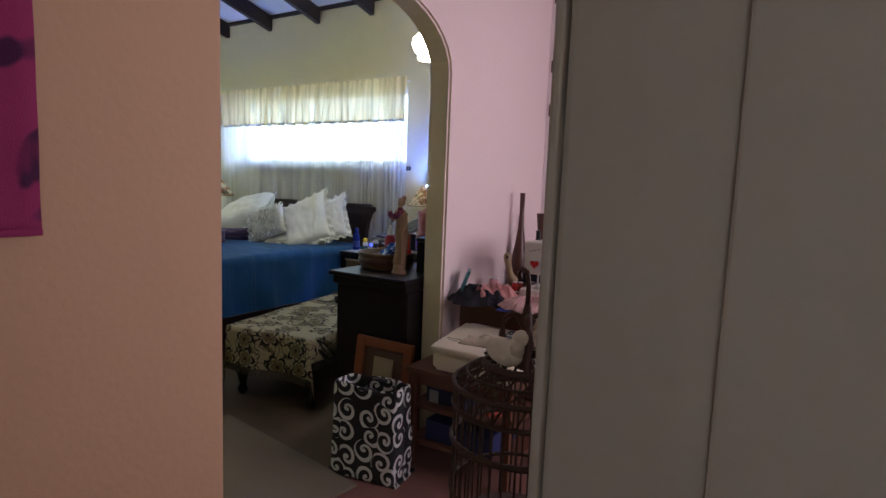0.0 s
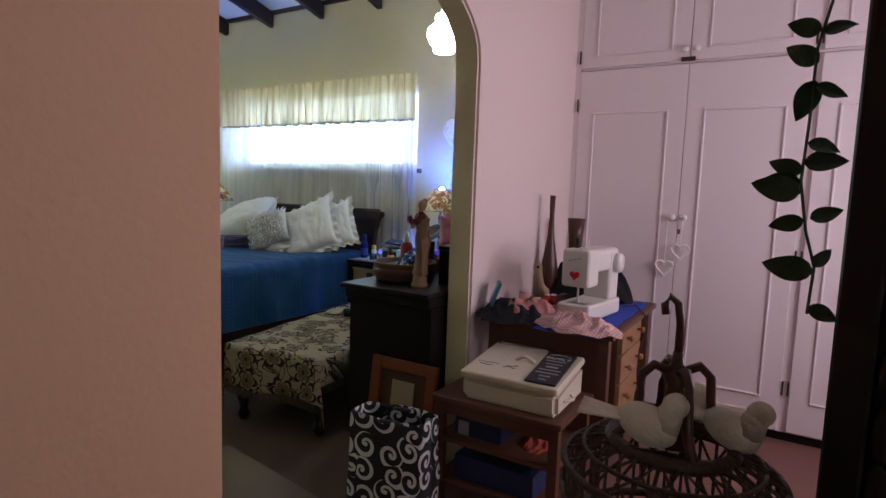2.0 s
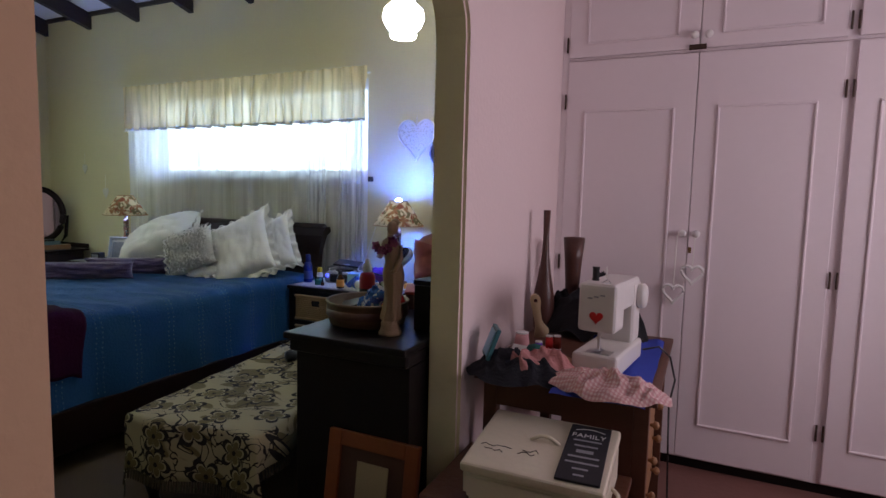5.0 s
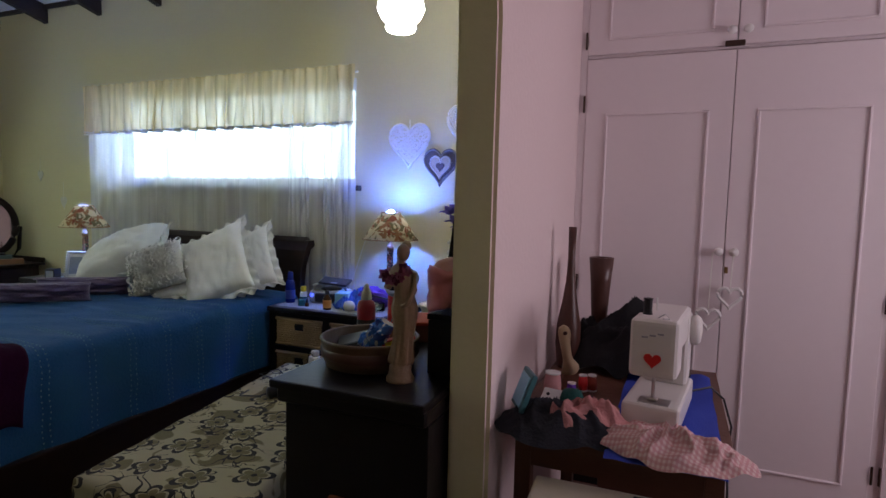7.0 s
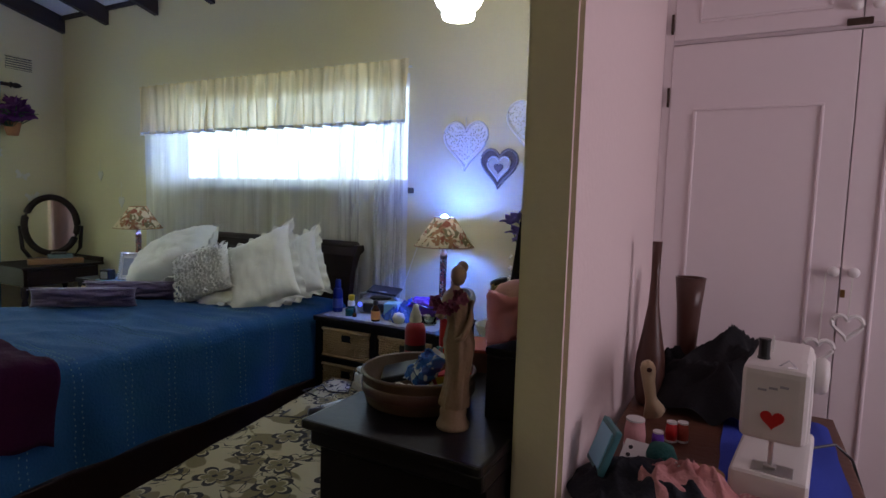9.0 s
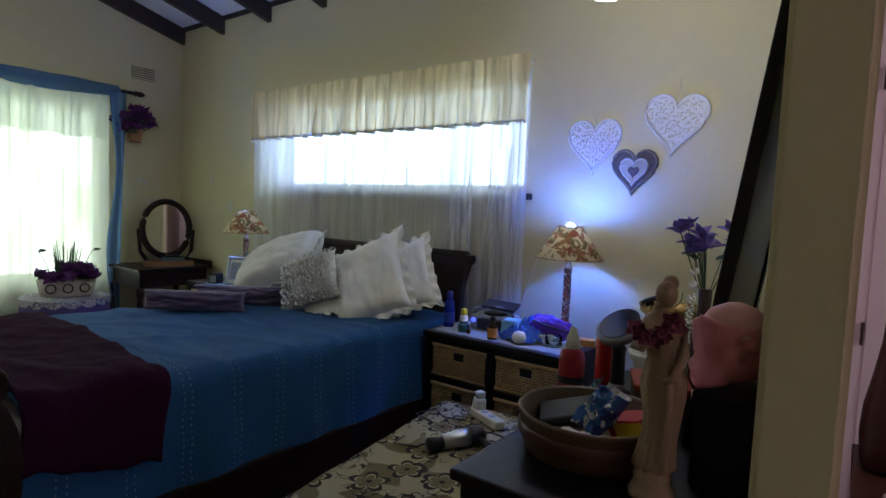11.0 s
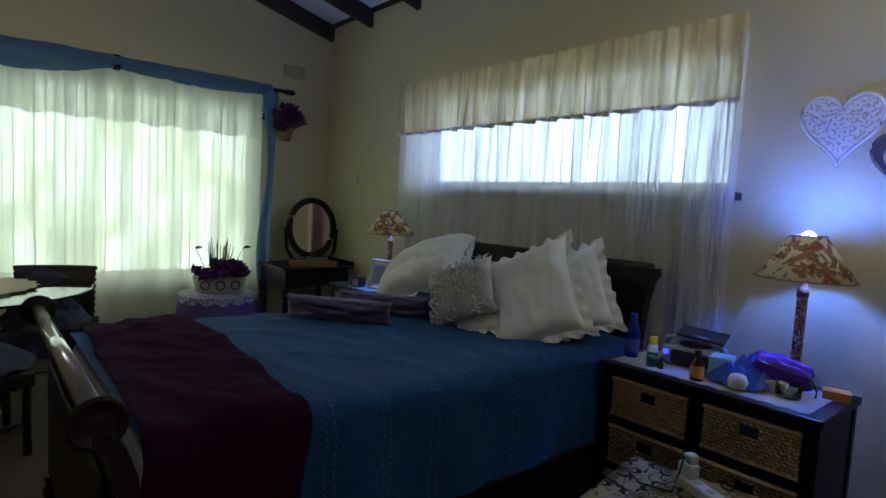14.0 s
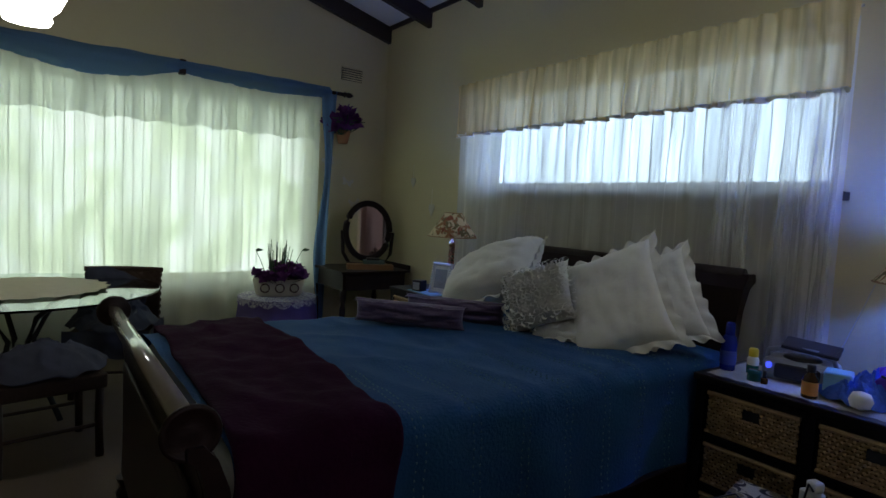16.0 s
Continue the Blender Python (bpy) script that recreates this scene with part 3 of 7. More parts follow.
def cupboard(name, x0, x1, z0, z1, label, hearts=False):
    c = thing(name, pose(0, 0, 0), label, "cupboard", "built-in cupboards")
    mid = x0 + (x1 - x0) * 0.515
    part("carcass", box(x0, x1, CY + 0.022, -0.055, z0, z1), M_CUP, c)
    for a, b, hinge_x, knob_x in ((x0 + 0.022, mid - 0.002, x0 + 0.014, mid - 0.026), (mid + 0.002, x1 - 0.022, x1 - 0.014, mid + 0.038)):
        d = part("door", box(a, b, CY, CY + 0.02, z0 + 0.012, z1 - 0.008, 0.002, seg=1), M_CUP, c)
        part("panel_bead", bead(a + 0.095, b - 0.095, z0 + (0.19 if z1 < 2.3 else 0.075), z1 - (0.27 if z1 < 2.3 else 0.1), CY), M_CUP, d)
        knob(d, knob_x, CY, 1.24 if z1 < 2.3 else z0 + 0.07)
        for hz in ((z0 + 0.26, z0 + 1.0, z0 + 1.88) if z1 < 2.3 else (z0 + 0.08, z1 - 0.1)):
            part("hinge", lathe([(0.005, -0.04), (0.005, 0.04)], 8), M_BROWNHINGE, d, "dark brown hinge", m=pose(hinge_x, CY - 0.004, hz))
    if z1 < 2.3:
        part("keyhole", box(mid + 0.004, mid + 0.02, CY - 0.003, CY + 0.004, 1.14, 1.17, 0.002), M_BRASS, c, "small brass lock plate")
    else:
        part("latch", box(mid - 0.05, mid + 0.03, CY - 0.01, CY + 0.002, z0 + 0.005, z0 + 0.03, 0.003), M_BROWNHINGE, c, "dark brass latch")
    return c


for x0, x1 in ((0.012, 1.318), (1.318, 2.624)):
    cupboard("cupboard", x0, x1, 0.05, 2.15, "white painted built-in cupboard with two beaded doors")
    cupboard("top_cupboard", x0, x1, 2.152, 2.8, "white painted overhead cupboard with two small doors")
tagged(part("trim_scribe", box(0.001, 0.0335, CY + 0.004, CY + 0.0215, 0.05, 2.80), M_CUP), "white filler strip beside the cupboards", "trim", kind="structure")
tagged(part("baseboard", box(0.012, 2.70, CY + 0.03, -0.06, 0, 0.05), M_BLACKWOOD), "dark recessed plinth under the cupboards", "plinth", kind="structure")
tagged(part("trim_bulkhead", box(0.005, 2.74, CY + 0.01, -0.055, 2.80, 2.95), M_CUP), "white board above the cupboards", "trim", kind="structure")


def heart_outline(w, h, n=28):
    pts = []
    for i in range(n):
        a = 2 * math.pi * i / n
        x = 16 * math.sin(a) ** 3
        y = 13 * math.cos(a) - 5 * math.cos(2 * a) - 2 * math.cos(3 * a) - math.cos(4 * a)
        pts.append((x / 32 * w, (y + 2.5) / 29 * h))
    return pts


def string_heart(x, z, y, drop):
    """A small white twig heart on a string, hung from a door knob."""
    h = thing("hanging_heart", pose(x, y, z), "small white twig heart hanging on a string", "ornament", "hearts on the cupboard knobs")
    ring = [(px, 0, pz) for px, pz in heart_outline(0.10, 0.095)]
    bm = tube(ring + ring[:1], 0.008, 6)
    for k in range(3):
        tube([(px * (0.92 + 0.06 * k), 0.004 * (k - 1), pz * (0.9 + 0.07 * k)) for px, pz in heart_outline(0.10, 0.095)], 0.003, 5, bm)
    part("twig_ring", bm, M_WHITE, h)
    part("string", tube([(0, 0, 0.04), (0.004, 0.002, drop)], 0.0025, 5), M_LINEN, h)


string_heart(0.716, 1.03, CY - 0.035, 0.2)
string_heart(0.632, 0.925, CY - 0.03, 0.31)


# ---------- curtains ----------
def drape(u0, u1, z0, z1, folds, depth, flare=0.0, hem=0.0, seed=0, nz=10, lean=0.0):
    n = int(folds * 10)

    def f(u, v):
        ph = 2 * math.pi * folds * (u + 0.02 * n3(u * 9, v * 0.6, seed))
        amp = depth * (0.55 + 0.45 * v) * (0.8 + 0.5 * n3(u * 14, seed, 0.3))
        z = z1 + (z0 - z1) * v + (hem * math.sin(ph * 0.5 + seed) if v > 0.99 else 0)
        return (u0 + (u1 - u0) * u + flare * v * (u - 0.5) + lean * v, amp * math.sin(ph) + 0.012 * n3(u * 40, v * 3, seed), z)
    return sheet(n, nz, f)


cur = thing("curtain", pose(0, -0.085, 0), "white voile curtain hanging behind the bed", "curtain", "voile curtains")
part("cloth", drape(-4.53, -1.70, 0.1, 2.31, 17, 0.022, seed=2, nz=12), M_SHEER, cur, smooth=True)
for k, (a, b, folds) in enumerate(((-2.27, -2.08, 4), (-1.95, -1.71, 5))):
    part("gather", moved(drape(a, b, 0.1, 2.0, folds, 0.016, seed=40 + k, nz=12), Matrix.Translation((0, -0.04, 0))), M_VOILE_THIN, cur, "bunched folds of the voile", True)
part("rod", tube([(-4.56, 0.02, 2.345), (-1.70, 0.02, 2.36)], 0.007, 8), M_STEEL, cur)
val = thing("valance", pose(0, -0.125, 0), "gathered cream valance over the bed window", "valance")
part("cloth", drape(-4.55, -1.69, 1.985, 2.40, 30, 0.035, hem=0.008, seed=5, nz=8), M_VALANCE, val, smooth=True)
part("hem", moved(drape(-4.55, -1.69, 1.972, 1.998, 30, 0.036, hem=0.006, seed=5, nz=2), Matrix.Translation((0, -0.003, 0))), M_LINEN, val, "pale stitched hem", True)

TURN_W = pose(-5.87, 0, 0, 0, 0, 90) @ Matrix.Diagonal((-1, 1, 1, 1))
cur = thing("curtain", TURN_W, "white striped voile curtain at the garden window", "curtain", "voile curtains")
part("cloth", drape(0.78, 3.8, 0.06, 2.37, 13, 0.022, seed=11, nz=14), M_SHEER2, cur, smooth=True)
part("heading", drape(0.80, 3.8, 1.95, 2.38, 20, 0.008, hem=0.012, seed=17), M_SHEER2, cur, "doubled gathered voile heading", True)
part("rod", tube([(0.56, -0.02, 2.43), (3.95, -0.02, 2.43)], 0.018, 10), M_DARKWOOD, cur, "dark wooden curtain pole")
part("finial", moved(lathe([(0.018, 0), (0.03, 0.012), (0.018, 0.025), (0.028, 0.05), (0.022, 0.08), (0.004, 0.105)], 14), Matrix.Translation((0.56, -0.02, 2.43)) @ pose(0, 0, 0, 0, -90)), M_DARKWOOD, cur, "turned dark finial", True)
part("bracket", box(2.0, 2.05, -0.05, 0.12, 2.36, 2.48, 0.006), M_DARKWOOD, cur)
part("bracket", box(0.72, 0.75, -0.02, 0.12, 2.39, 2.45, 0.006), M_DARKWOOD, cur)


def swag(u0, u1, zt, sag, seed):
    def f(u, v):
        s = math.sin(math.pi * u)
        a = v * math.pi * 1.15
        drop = (0.09 + sag * s) * v
        return (u0 + (u1 - u0) * u, -0.03 - 0.055 * math.sin(a) + 0.008 * n3(u * 8, v * 12, seed), zt - drop + 0.012 * n3(u * 5, v * 9, seed + 3))
    return sheet(40, 12, f)


sw = thing("curtain_swag", TURN_W, "sheer blue scarf swagged over the curtain pole", "swag")
part("swag", swag(0.72, 2.04, 2.475, 0.05, 21), M_BLUEVOILE, sw, smooth=True)
part("swag", swag(2.0, 3.4, 2.475, 0.13, 22), M_BLUEVOILE, sw, smooth=True)
tail = sheet(10, 26, lambda u, v: (0.64 + 0.15 * u * (0.75 + 0.25 * math.cos(v * 9)) + 0.05 * v * v + 0.02 * math.sin(3 * v), -0.04 + 0.025 * math.sin(u * 9 + 2 * v), 2.44 - 2.25 * v))
part("tail", tail, M_BLUEVOILE, sw, "long hanging blue tail", True)


# ---------- bed ----------
bed = thing("bed", pose(-2.71, 0, 0), "dark mahogany sleigh bed made up with a teal spread", "bed")
HW = 0.735
foot = [(-2.66, 0.12), (-2.655, 0.45), (-2.64, 0.62), (-2.655, 0.72), (-2.68, 0.79), (-2.71, 0.825), (-2.745, 0.825), (-2.745, 0.80), (-2.72, 0.775), (-2.70, 0.70), (-2.685, 0.58), (-2.69, 0.42), (-2.70, 0.12)]
bm = moved(prism(foot, 2 * HW - 0.08, "x"), Matrix.Translation((-HW + 0.04, 0, 0)))
# Dark wood in truth: the pale base colour holds the window's glare on the rail.
M_RAIL = mat("mahogany with painted glare", (0.17, 0.13, 0.105), 0.3, 0.25, 3, 40, 0.01, spec=1.0)
M_RAIL.node_tree.nodes["Principled BSDF"].inputs["Coat Weight"].default_value = 1.0
M_RAIL.node_tree.nodes["Principled BSDF"].inputs["Coat IOR"].default_value = 1.8
part("footboard", bm, M_DARKWOOD, bed)
part("panel", box(-HW + 0.12, HW - 0.12, -2.713, -2.70, 0.2, 0.66, 0.01), M_DARKWOOD, bed, "raised panel")
part("scroll_rail", tube([(-HW + 0.01, -2.735, 0.858), (HW - 0.01, -2.735, 0.864)], 0.026, 24), M_RAIL, bed, "glossy rounded top rail", True)
for sx in (-1, 1):
    post = part("bed_post", moved(prism([(y * 1.0, z) for y, z in foot], 0.05, "x"), Matrix.Translation((sx * HW - 0.025, 0, 0))), M_DARKWOOD, bed)
    part("scroll_end", moved(lathe([(0.060, 0), (0.066, 0.005), (0.064, 0.012), (0.054, 0.013), (0.050, 0.009), (0.02, 0.011), (0.006, 0.012)], 30), Matrix.Translation((sx * HW, -2.735, 0.855)) @ pose(0, 0, 0, 0, 90 * sx)), M_DARKWOOD, bed, "round scroll end", True)
    part("leg", lathe([(0.035, 0), (0.045, 0.05), (0.03, 0.08), (0.045, 0.12)], 14), M_DARKWOOD, bed, m=pose(sx * (HW - 0.02), -2.68, 0))
    part("leg", lathe([(0.035, 0), (0.045, 0.05), (0.03, 0.08), (0.045, 0.12)], 14), M_DARKWOOD, bed, m=pose(sx * (HW - 0.02), -0.3, 0))
    part("side_rail", box(sx * HW - 0.02, sx * HW + 0.02, -2.66, -0.3, 0.12, 0.33, 0.008), M_DARKWOOD, bed)
head = [(-0.33, 0.12), (-0.33, 0.75), (-0.31, 0.92), (-0.27, 1.06), (-0.22, 1.13), (-0.16, 1.13), (-0.15, 1.09), (-0.20, 1.06), (-0.25, 0.95), (-0.28, 0.75), (-0.28, 0.12)]
part("headboard", moved(prism(head, 2 * HW - 0.06, "x"), Matrix.Translation((-HW + 0.03, 0, 0))), M_DARKWOOD, bed)
part("headboard_roll", tube([(-HW + 0.01, -0.19, 1.115), (HW - 0.07, -0.19, 1.115)], 0.04, 18), M_DARKWOOD, bed, smooth=True)
part("mattress", box(-0.70, 0.70, -2.62, -0.34, 0.33, 0.72, 0.05, seg=3), M_LINEN, bed, "white mattress under the spread")


def spread_height(x, y):
    return 0.772 + 0.008 * n3(x * 2.2, y * 2.2, 0.4) - 0.012 * max(0, abs(x) - 0.55) / 0.2 + 0.005 * n3(x * 9, y * 9, 1) + 0.007 * n3(x * 3.5, y * 12, 5) + 0.012 * (1 - abs(n3(x * 1.6 + 0.8 * y, y * 3.2 - x, 11))) ** 9


def over_bed(x_w, y, side_drop, lift=0.0):
    """Point of a cloth laid over the bed: x_w runs across the top and down both sides."""
    half, r = 0.725 + lift, 0.07
    s = 1 if x_w > 0 else -1
    a = abs(x_w)
    flat = half - r
    if a <= flat:
        return (s * a, y, spread_height(s * a, y) + lift)
    arc = r * math.pi / 2
    if a <= flat + arc:
        t = (a - flat) / r
        return (s * (flat + r * math.sin(t)), y, spread_height(s * flat, y) + lift - r * (1 - math.cos(t)))
    d = a - flat - arc
    wave = 0.014 * math.sin(y * 15 + 2 * n3(y * 2, s, 0)) * min(1, d / 0.25) + 0.01 * n3(y * 6, d * 4, s)
    return (s * (half + wave + 0.03 * d), y, spread_height(s * flat, y) + lift - r - d)


spread = thing("bedspread", pose(-2.71, 0, 0), "teal blue stitched bedspread draped over the bed", "bedspread")
top_w = 0.655 + 0.11 + 0.42
part("cloth", sheet(96, 90, lambda u, v: over_bed((2 * u - 1) * top_w, -2.635 + 2.27 * v, 0.4)), M_BLUE, spread, smooth=True)
bm = bmesh.new()
for k in range(20):
    y = -2.55 + 0.21 * (k // 2) + 0.03 * (k % 2)
    for j in range(34):
        xw = 0.28 + j * 0.026
        for side in (1,):
            p = over_bed(xw, y + 0.003 * math.sin(j), 0.4, 0.003)
            q = over_bed(xw + 0.007, y + 0.003 * math.sin(j), 0.4, 0.003)
            tube([p, q], 0.0023, 4, bm)
tagged(part("stitching", bm, mat("pale blue thread", (0.13, 0.25, 0.32), 0.8), spread, "rows of pale running stitches"), kind="stuff")

throw = thing("throw_blanket", pose(-2.71, 0, 0), "dark plum blanket thrown across the foot of the bed", "blanket")


def plum(u, v):
    xw = -0.98 + u * (0.98 + 0.93 + 0.11 * v)
    edge = -2.135 - 0.035 * (xw + 0.7) - 0.03 * n3(xw * 3, 2, 7)
    if xw > 0.72:
        edge -= 0.10 * (xw - 0.72)
    start = -2.57 - 0.075 * u + 0.012 * n3(xw * 4, 1, 3)
    y = start + v * (edge - start)
    x, yy, z = over_bed(xw, y, 0.4, 0.016)
    return (x, yy, z + 0.012 * n3(xw * 6, y * 7, 3) + 0.008 * n3(xw * 15, y * 15, 5))


ob = part("cloth", sheet(80, 34, plum), M_PURPLE, throw, smooth=True)
solid(ob, -0.01)


def pillow_mesh(w, h, t, n=26, corner=0.12, sag=0.0, seed=0):
    bm = bmesh.new()
    layers = []
    for s in (1, -1):
        g = []
        for i in range(n + 1):
            row = []
            for j in range(n + 1):
                u, v = 2 * i / n - 1, 2 * j / n - 1
                pin = 1 - corner * (1 - abs(u) ** 3) * abs(v) ** 4
                pin2 = 1 - corner * (1 - abs(v) ** 3) * abs(u) ** 4
                d = max(0.0, (1 - u ** 4) * (1 - v ** 4)) ** 0.55
                wr = 0.022 * n3(u * 2.2, v * 2.2, seed + s) * d - 0.014 * (1 - abs(n3(u * 3 + v, v * 2 - u, seed + 2))) ** 6 * d + 0.006 * n3(u * 9, v * 9, seed)
                row.append((u * w / 2 * pin2, s * (t / 2 * d + wr * (d > 0)), v * h / 2 * pin - sag * (1 - v) * 0.02))
            g.append(row)
        layers.append(g)
    for s, g in zip((1, -1), layers):
        vs = [[bm.verts.new(p) for p in row] for row in g]
        for i in range(n):
            for j in range(n):
                q = (vs[i][j], vs[i + 1][j], vs[i + 1][j + 1], vs[i][j + 1])
                bm.faces.new(q if s < 0 else q[::-1])
    bmesh.ops.remove_doubles(bm, verts=bm.verts[:], dist=0.002)
    return bm


def frill_mesh(w, h, width, waves, seed):
    pts = []
    n = 4 * 44
    for i in range(n):
        s = i / n * 4
        k, f = int(s), s - int(s)
        u, v = ((-1 + 2 * f, 1), (1, 1 - 2 * f), (1 - 2 * f, -1), (-1, -1 + 2 * f))[k]
        pts.append((u, v))
    bm = bmesh.new()
    rings = []
    for r in range(4):
        ring = []
        for i, (u, v) in enumerate(pts):
            pin = 1 - 0.12 * (1 - abs(u) ** 3) * abs(v) ** 4
            pin2 = 1 - 0.12 * (1 - abs(v) ** 3) * abs(u) ** 4
            g = width * r / 3 * (1 + (0.12 * math.sin(i * 0.8 + 3 * n3(i * 0.11, 0, seed)) + 0.30 * n3(i * 0.17, 3, seed)) * (r == 3))
            ring.append(bm.verts.new((u * (w / 2 * pin2 + g), 0.014 * (r / 3) * math.sin(i / n * waves * 2 * math.pi) + 0.01 * n3(i * 0.2, r, seed), v * (h / 2 * pin + g))))
        rings.append(ring)
    for a, b in zip(rings, rings[1:]):
        for i in range(n):
            bm.faces.new((a[i], a[(i + 1) % n], b[(i + 1) % n], b[i]))
    return bm


def pillow(m, w, h, t, label, material, frill=0.05, seed=0):
    p = thing("pillow", m, label, "pillow", "pillows on the bed")
    part("cushion", pillow_mesh(w, h, t, seed=seed), material, p, smooth=True)
    if frill:
        part("frill", frill_mesh(w * 0.985, h * 0.985, frill, 26, seed), material, p, "scalloped frill", True)
    return p


def lean(centre, across, up):
    """Pose of a cushion from its centre and the directions of its width and height."""
    x = Vector(across).normalized()
    z = Vector(up)
    z = (z - z.dot(x) * x).normalized()
    y = z.cross(x)
    return Matrix(((x.x, y.x, z.x, centre[0]), (x.y, y.y, z.y, centre[1]), (x.z, y.z, z.z, centre[2]), (0, 0, 0, 1)))


pillow(lean((-3.345, -0.69, 0.962), (0.31, 0.09, 0.13), (-0.1, 0.2, 0.16)), 0.68, 0.48, 0.30, "large white cotton pillow slumped against the headboard", M_LINEN, 0.02, 1)
pillow(lean((-2.27, -0.56, 0.99), (0.305, 0.18, 0.15), (-0.465, 0.33, 0.39)), 0.36, 0.60, 0.12, "white cotton pillow leaning behind another", M_LINEN, 0.045, 2)
pillow(lean((-2.36, -0.765, 0.972), (0.305, 0.169, 0.17), (-0.465, 0.277, 0.386)), 0.47, 0.64, 0.18, "white cotton pillow with a scalloped frill leaning on the bed", M_LINEN, 0.045, 3)
pillow(lean((-2.53, -0.84, 0.845), (0.34, 0.12, 0.05), (-0.40, 0.30, 0.12)), 0.36, 0.36, 0.10, "crumpled white pillow lying under the leaning one", M_LINEN, 0.03, 12)

fl = thing("ruffled_cushion", lean((-2.685, -0.945, 0.95), (0.28, 0.17, 0.13), (-0.20, 0.117, 0.23)), "square white cushion covered in ruffles", "cushion", "pillows on the bed")
part("cushion", pillow_mesh(0.36, 0.36, 0.15, 20, seed=4), M_FLUFF, fl, smooth=True)
bm = bmesh.new()
rnd = random.Random(5)
for i in range(15):
    for j in range(15):
        u, v = (i - 7) / 7.2 + rnd.uniform(-0.05, 0.05), (j - 7) / 7.2 + rnd.uniform(-0.05, 0.05)
        d = max(0.0, (1 - abs(u) ** 4) * (1 - abs(v) ** 4)) ** 0.55
        c = Vector((u * 0.178, -0.075 * d - 0.004, v * 0.178))
        a, r = rnd.uniform(0, 6.3), rnd.uniform(0.011, 0.017)
        ring = []
        for k in range(7):
            b = a + k * 0.75
            ring.append((c + Vector((r * math.cos(b), 0.0, r * math.sin(b))), c + Vector((r * 1.25 * math.cos(b), -0.014 - 0.005 * math.sin(k * 2.2), r * 1.2 * math.sin(b) - 0.012))))
        vs = [(bm.verts.new(p), bm.verts.new(q)) for p, q in ring]
        for k in range(6):
            bm.faces.new((vs[k][0], vs[k + 1][0], vs[k + 1][1], vs[k][1]))
tagged(part("ruffle", bm, M_FLUFF, fl, "rows of puckered ruffles", True), kind="stuff")


M_PIPING = mat("pale lilac piping", (0.30, 0.26, 0.36), 0.7)


def bolster(m, length, r):
    b = thing("bolster", m, "dusty violet velvet bolster lying on the bed", "cushion", "violet bolsters")
    bm = pillow_mesh(length, 2 * r, 2 * r, 26, 0.05, seed=int(length * 100))
    part("cushion", bm, M_LILAC, b, smooth=True)
    part("piping", tube([((k / 16 - 0.5) * length * 0.97, -r * 0.55, r * 0.80 + 0.004 * math.sin(k * 1.3)) for k in range(17)], 0.0035, 5), M_PIPING, b, "pale stitched edge")


bolster(pose(-3.03, -1.50, 0.838, 0, 0, 40), 0.58, 0.06)
bolster(pose(-3.05, -1.20, 0.838, 0, 0, 36), 0.56, 0.06)


# ---------- bedside chests with baskets ----------
def basket_drawer(parent, x0, x1, z0, z1, y):
    d = part("basket", box(x0 + 0.012, x1 - 0.012, y + 0.012, y + 0.38, z0 + 0.008, z1 - 0.008), M_DARKWICKER, parent, "woven rattan basket drawer")
    bm = bmesh.new()
    n = max(6, int((z1 - z0) / 0.0155))
    cols = int((x1 - x0) / 0.026)
    cx, hz = (x0 + x1) / 2, z0 + (z1 - z0) * 0.68
    for k in range(n):
        z = z0 + 0.01 + (z1 - z0 - 0.02) * (k + 0.5) / n
        seg = []
        for i in range(cols * 2 + 1):
            x = x0 + 0.012 + (x1 - x0 - 0.024) * i / (cols * 2)
            if abs(x - cx) < 0.035 and abs(z - hz) < 0.024:
                if len(seg) > 1:
                    tube(seg, 0.0072, 5, bm)
                seg = []
                continue
            seg.append((x, y + 0.006 + 0.006 * math.cos(math.pi * i + math.pi * k), z))
        if len(seg) > 1:
            tube(seg, 0.0072, 5, bm)
    part("weave", bm, M_WICKER, d)
    bm = tube([(x0 + 0.006, y + 0.004, z1 - 0.012), (x1 - 0.006, y + 0.004, z1 - 0.012)], 0.010, 8)
    tube([(x0 + 0.006, y + 0.004, z0 + 0.012), (x1 - 0.006, y + 0.004, z0 + 0.012)], 0.008, 8, bm)
    part("rim", bm, M_WICKER, d)
    # A black plate fills the gap in the weave as the hand hole's shade.
    part("hand_hole_shade", box(cx - 0.034, cx + 0.034, y + 0.008, y + 0.014, hz - 0.024, hz + 0.024, 0.003), M_BLACK, d, "black plate for the shade inside the hand hole")


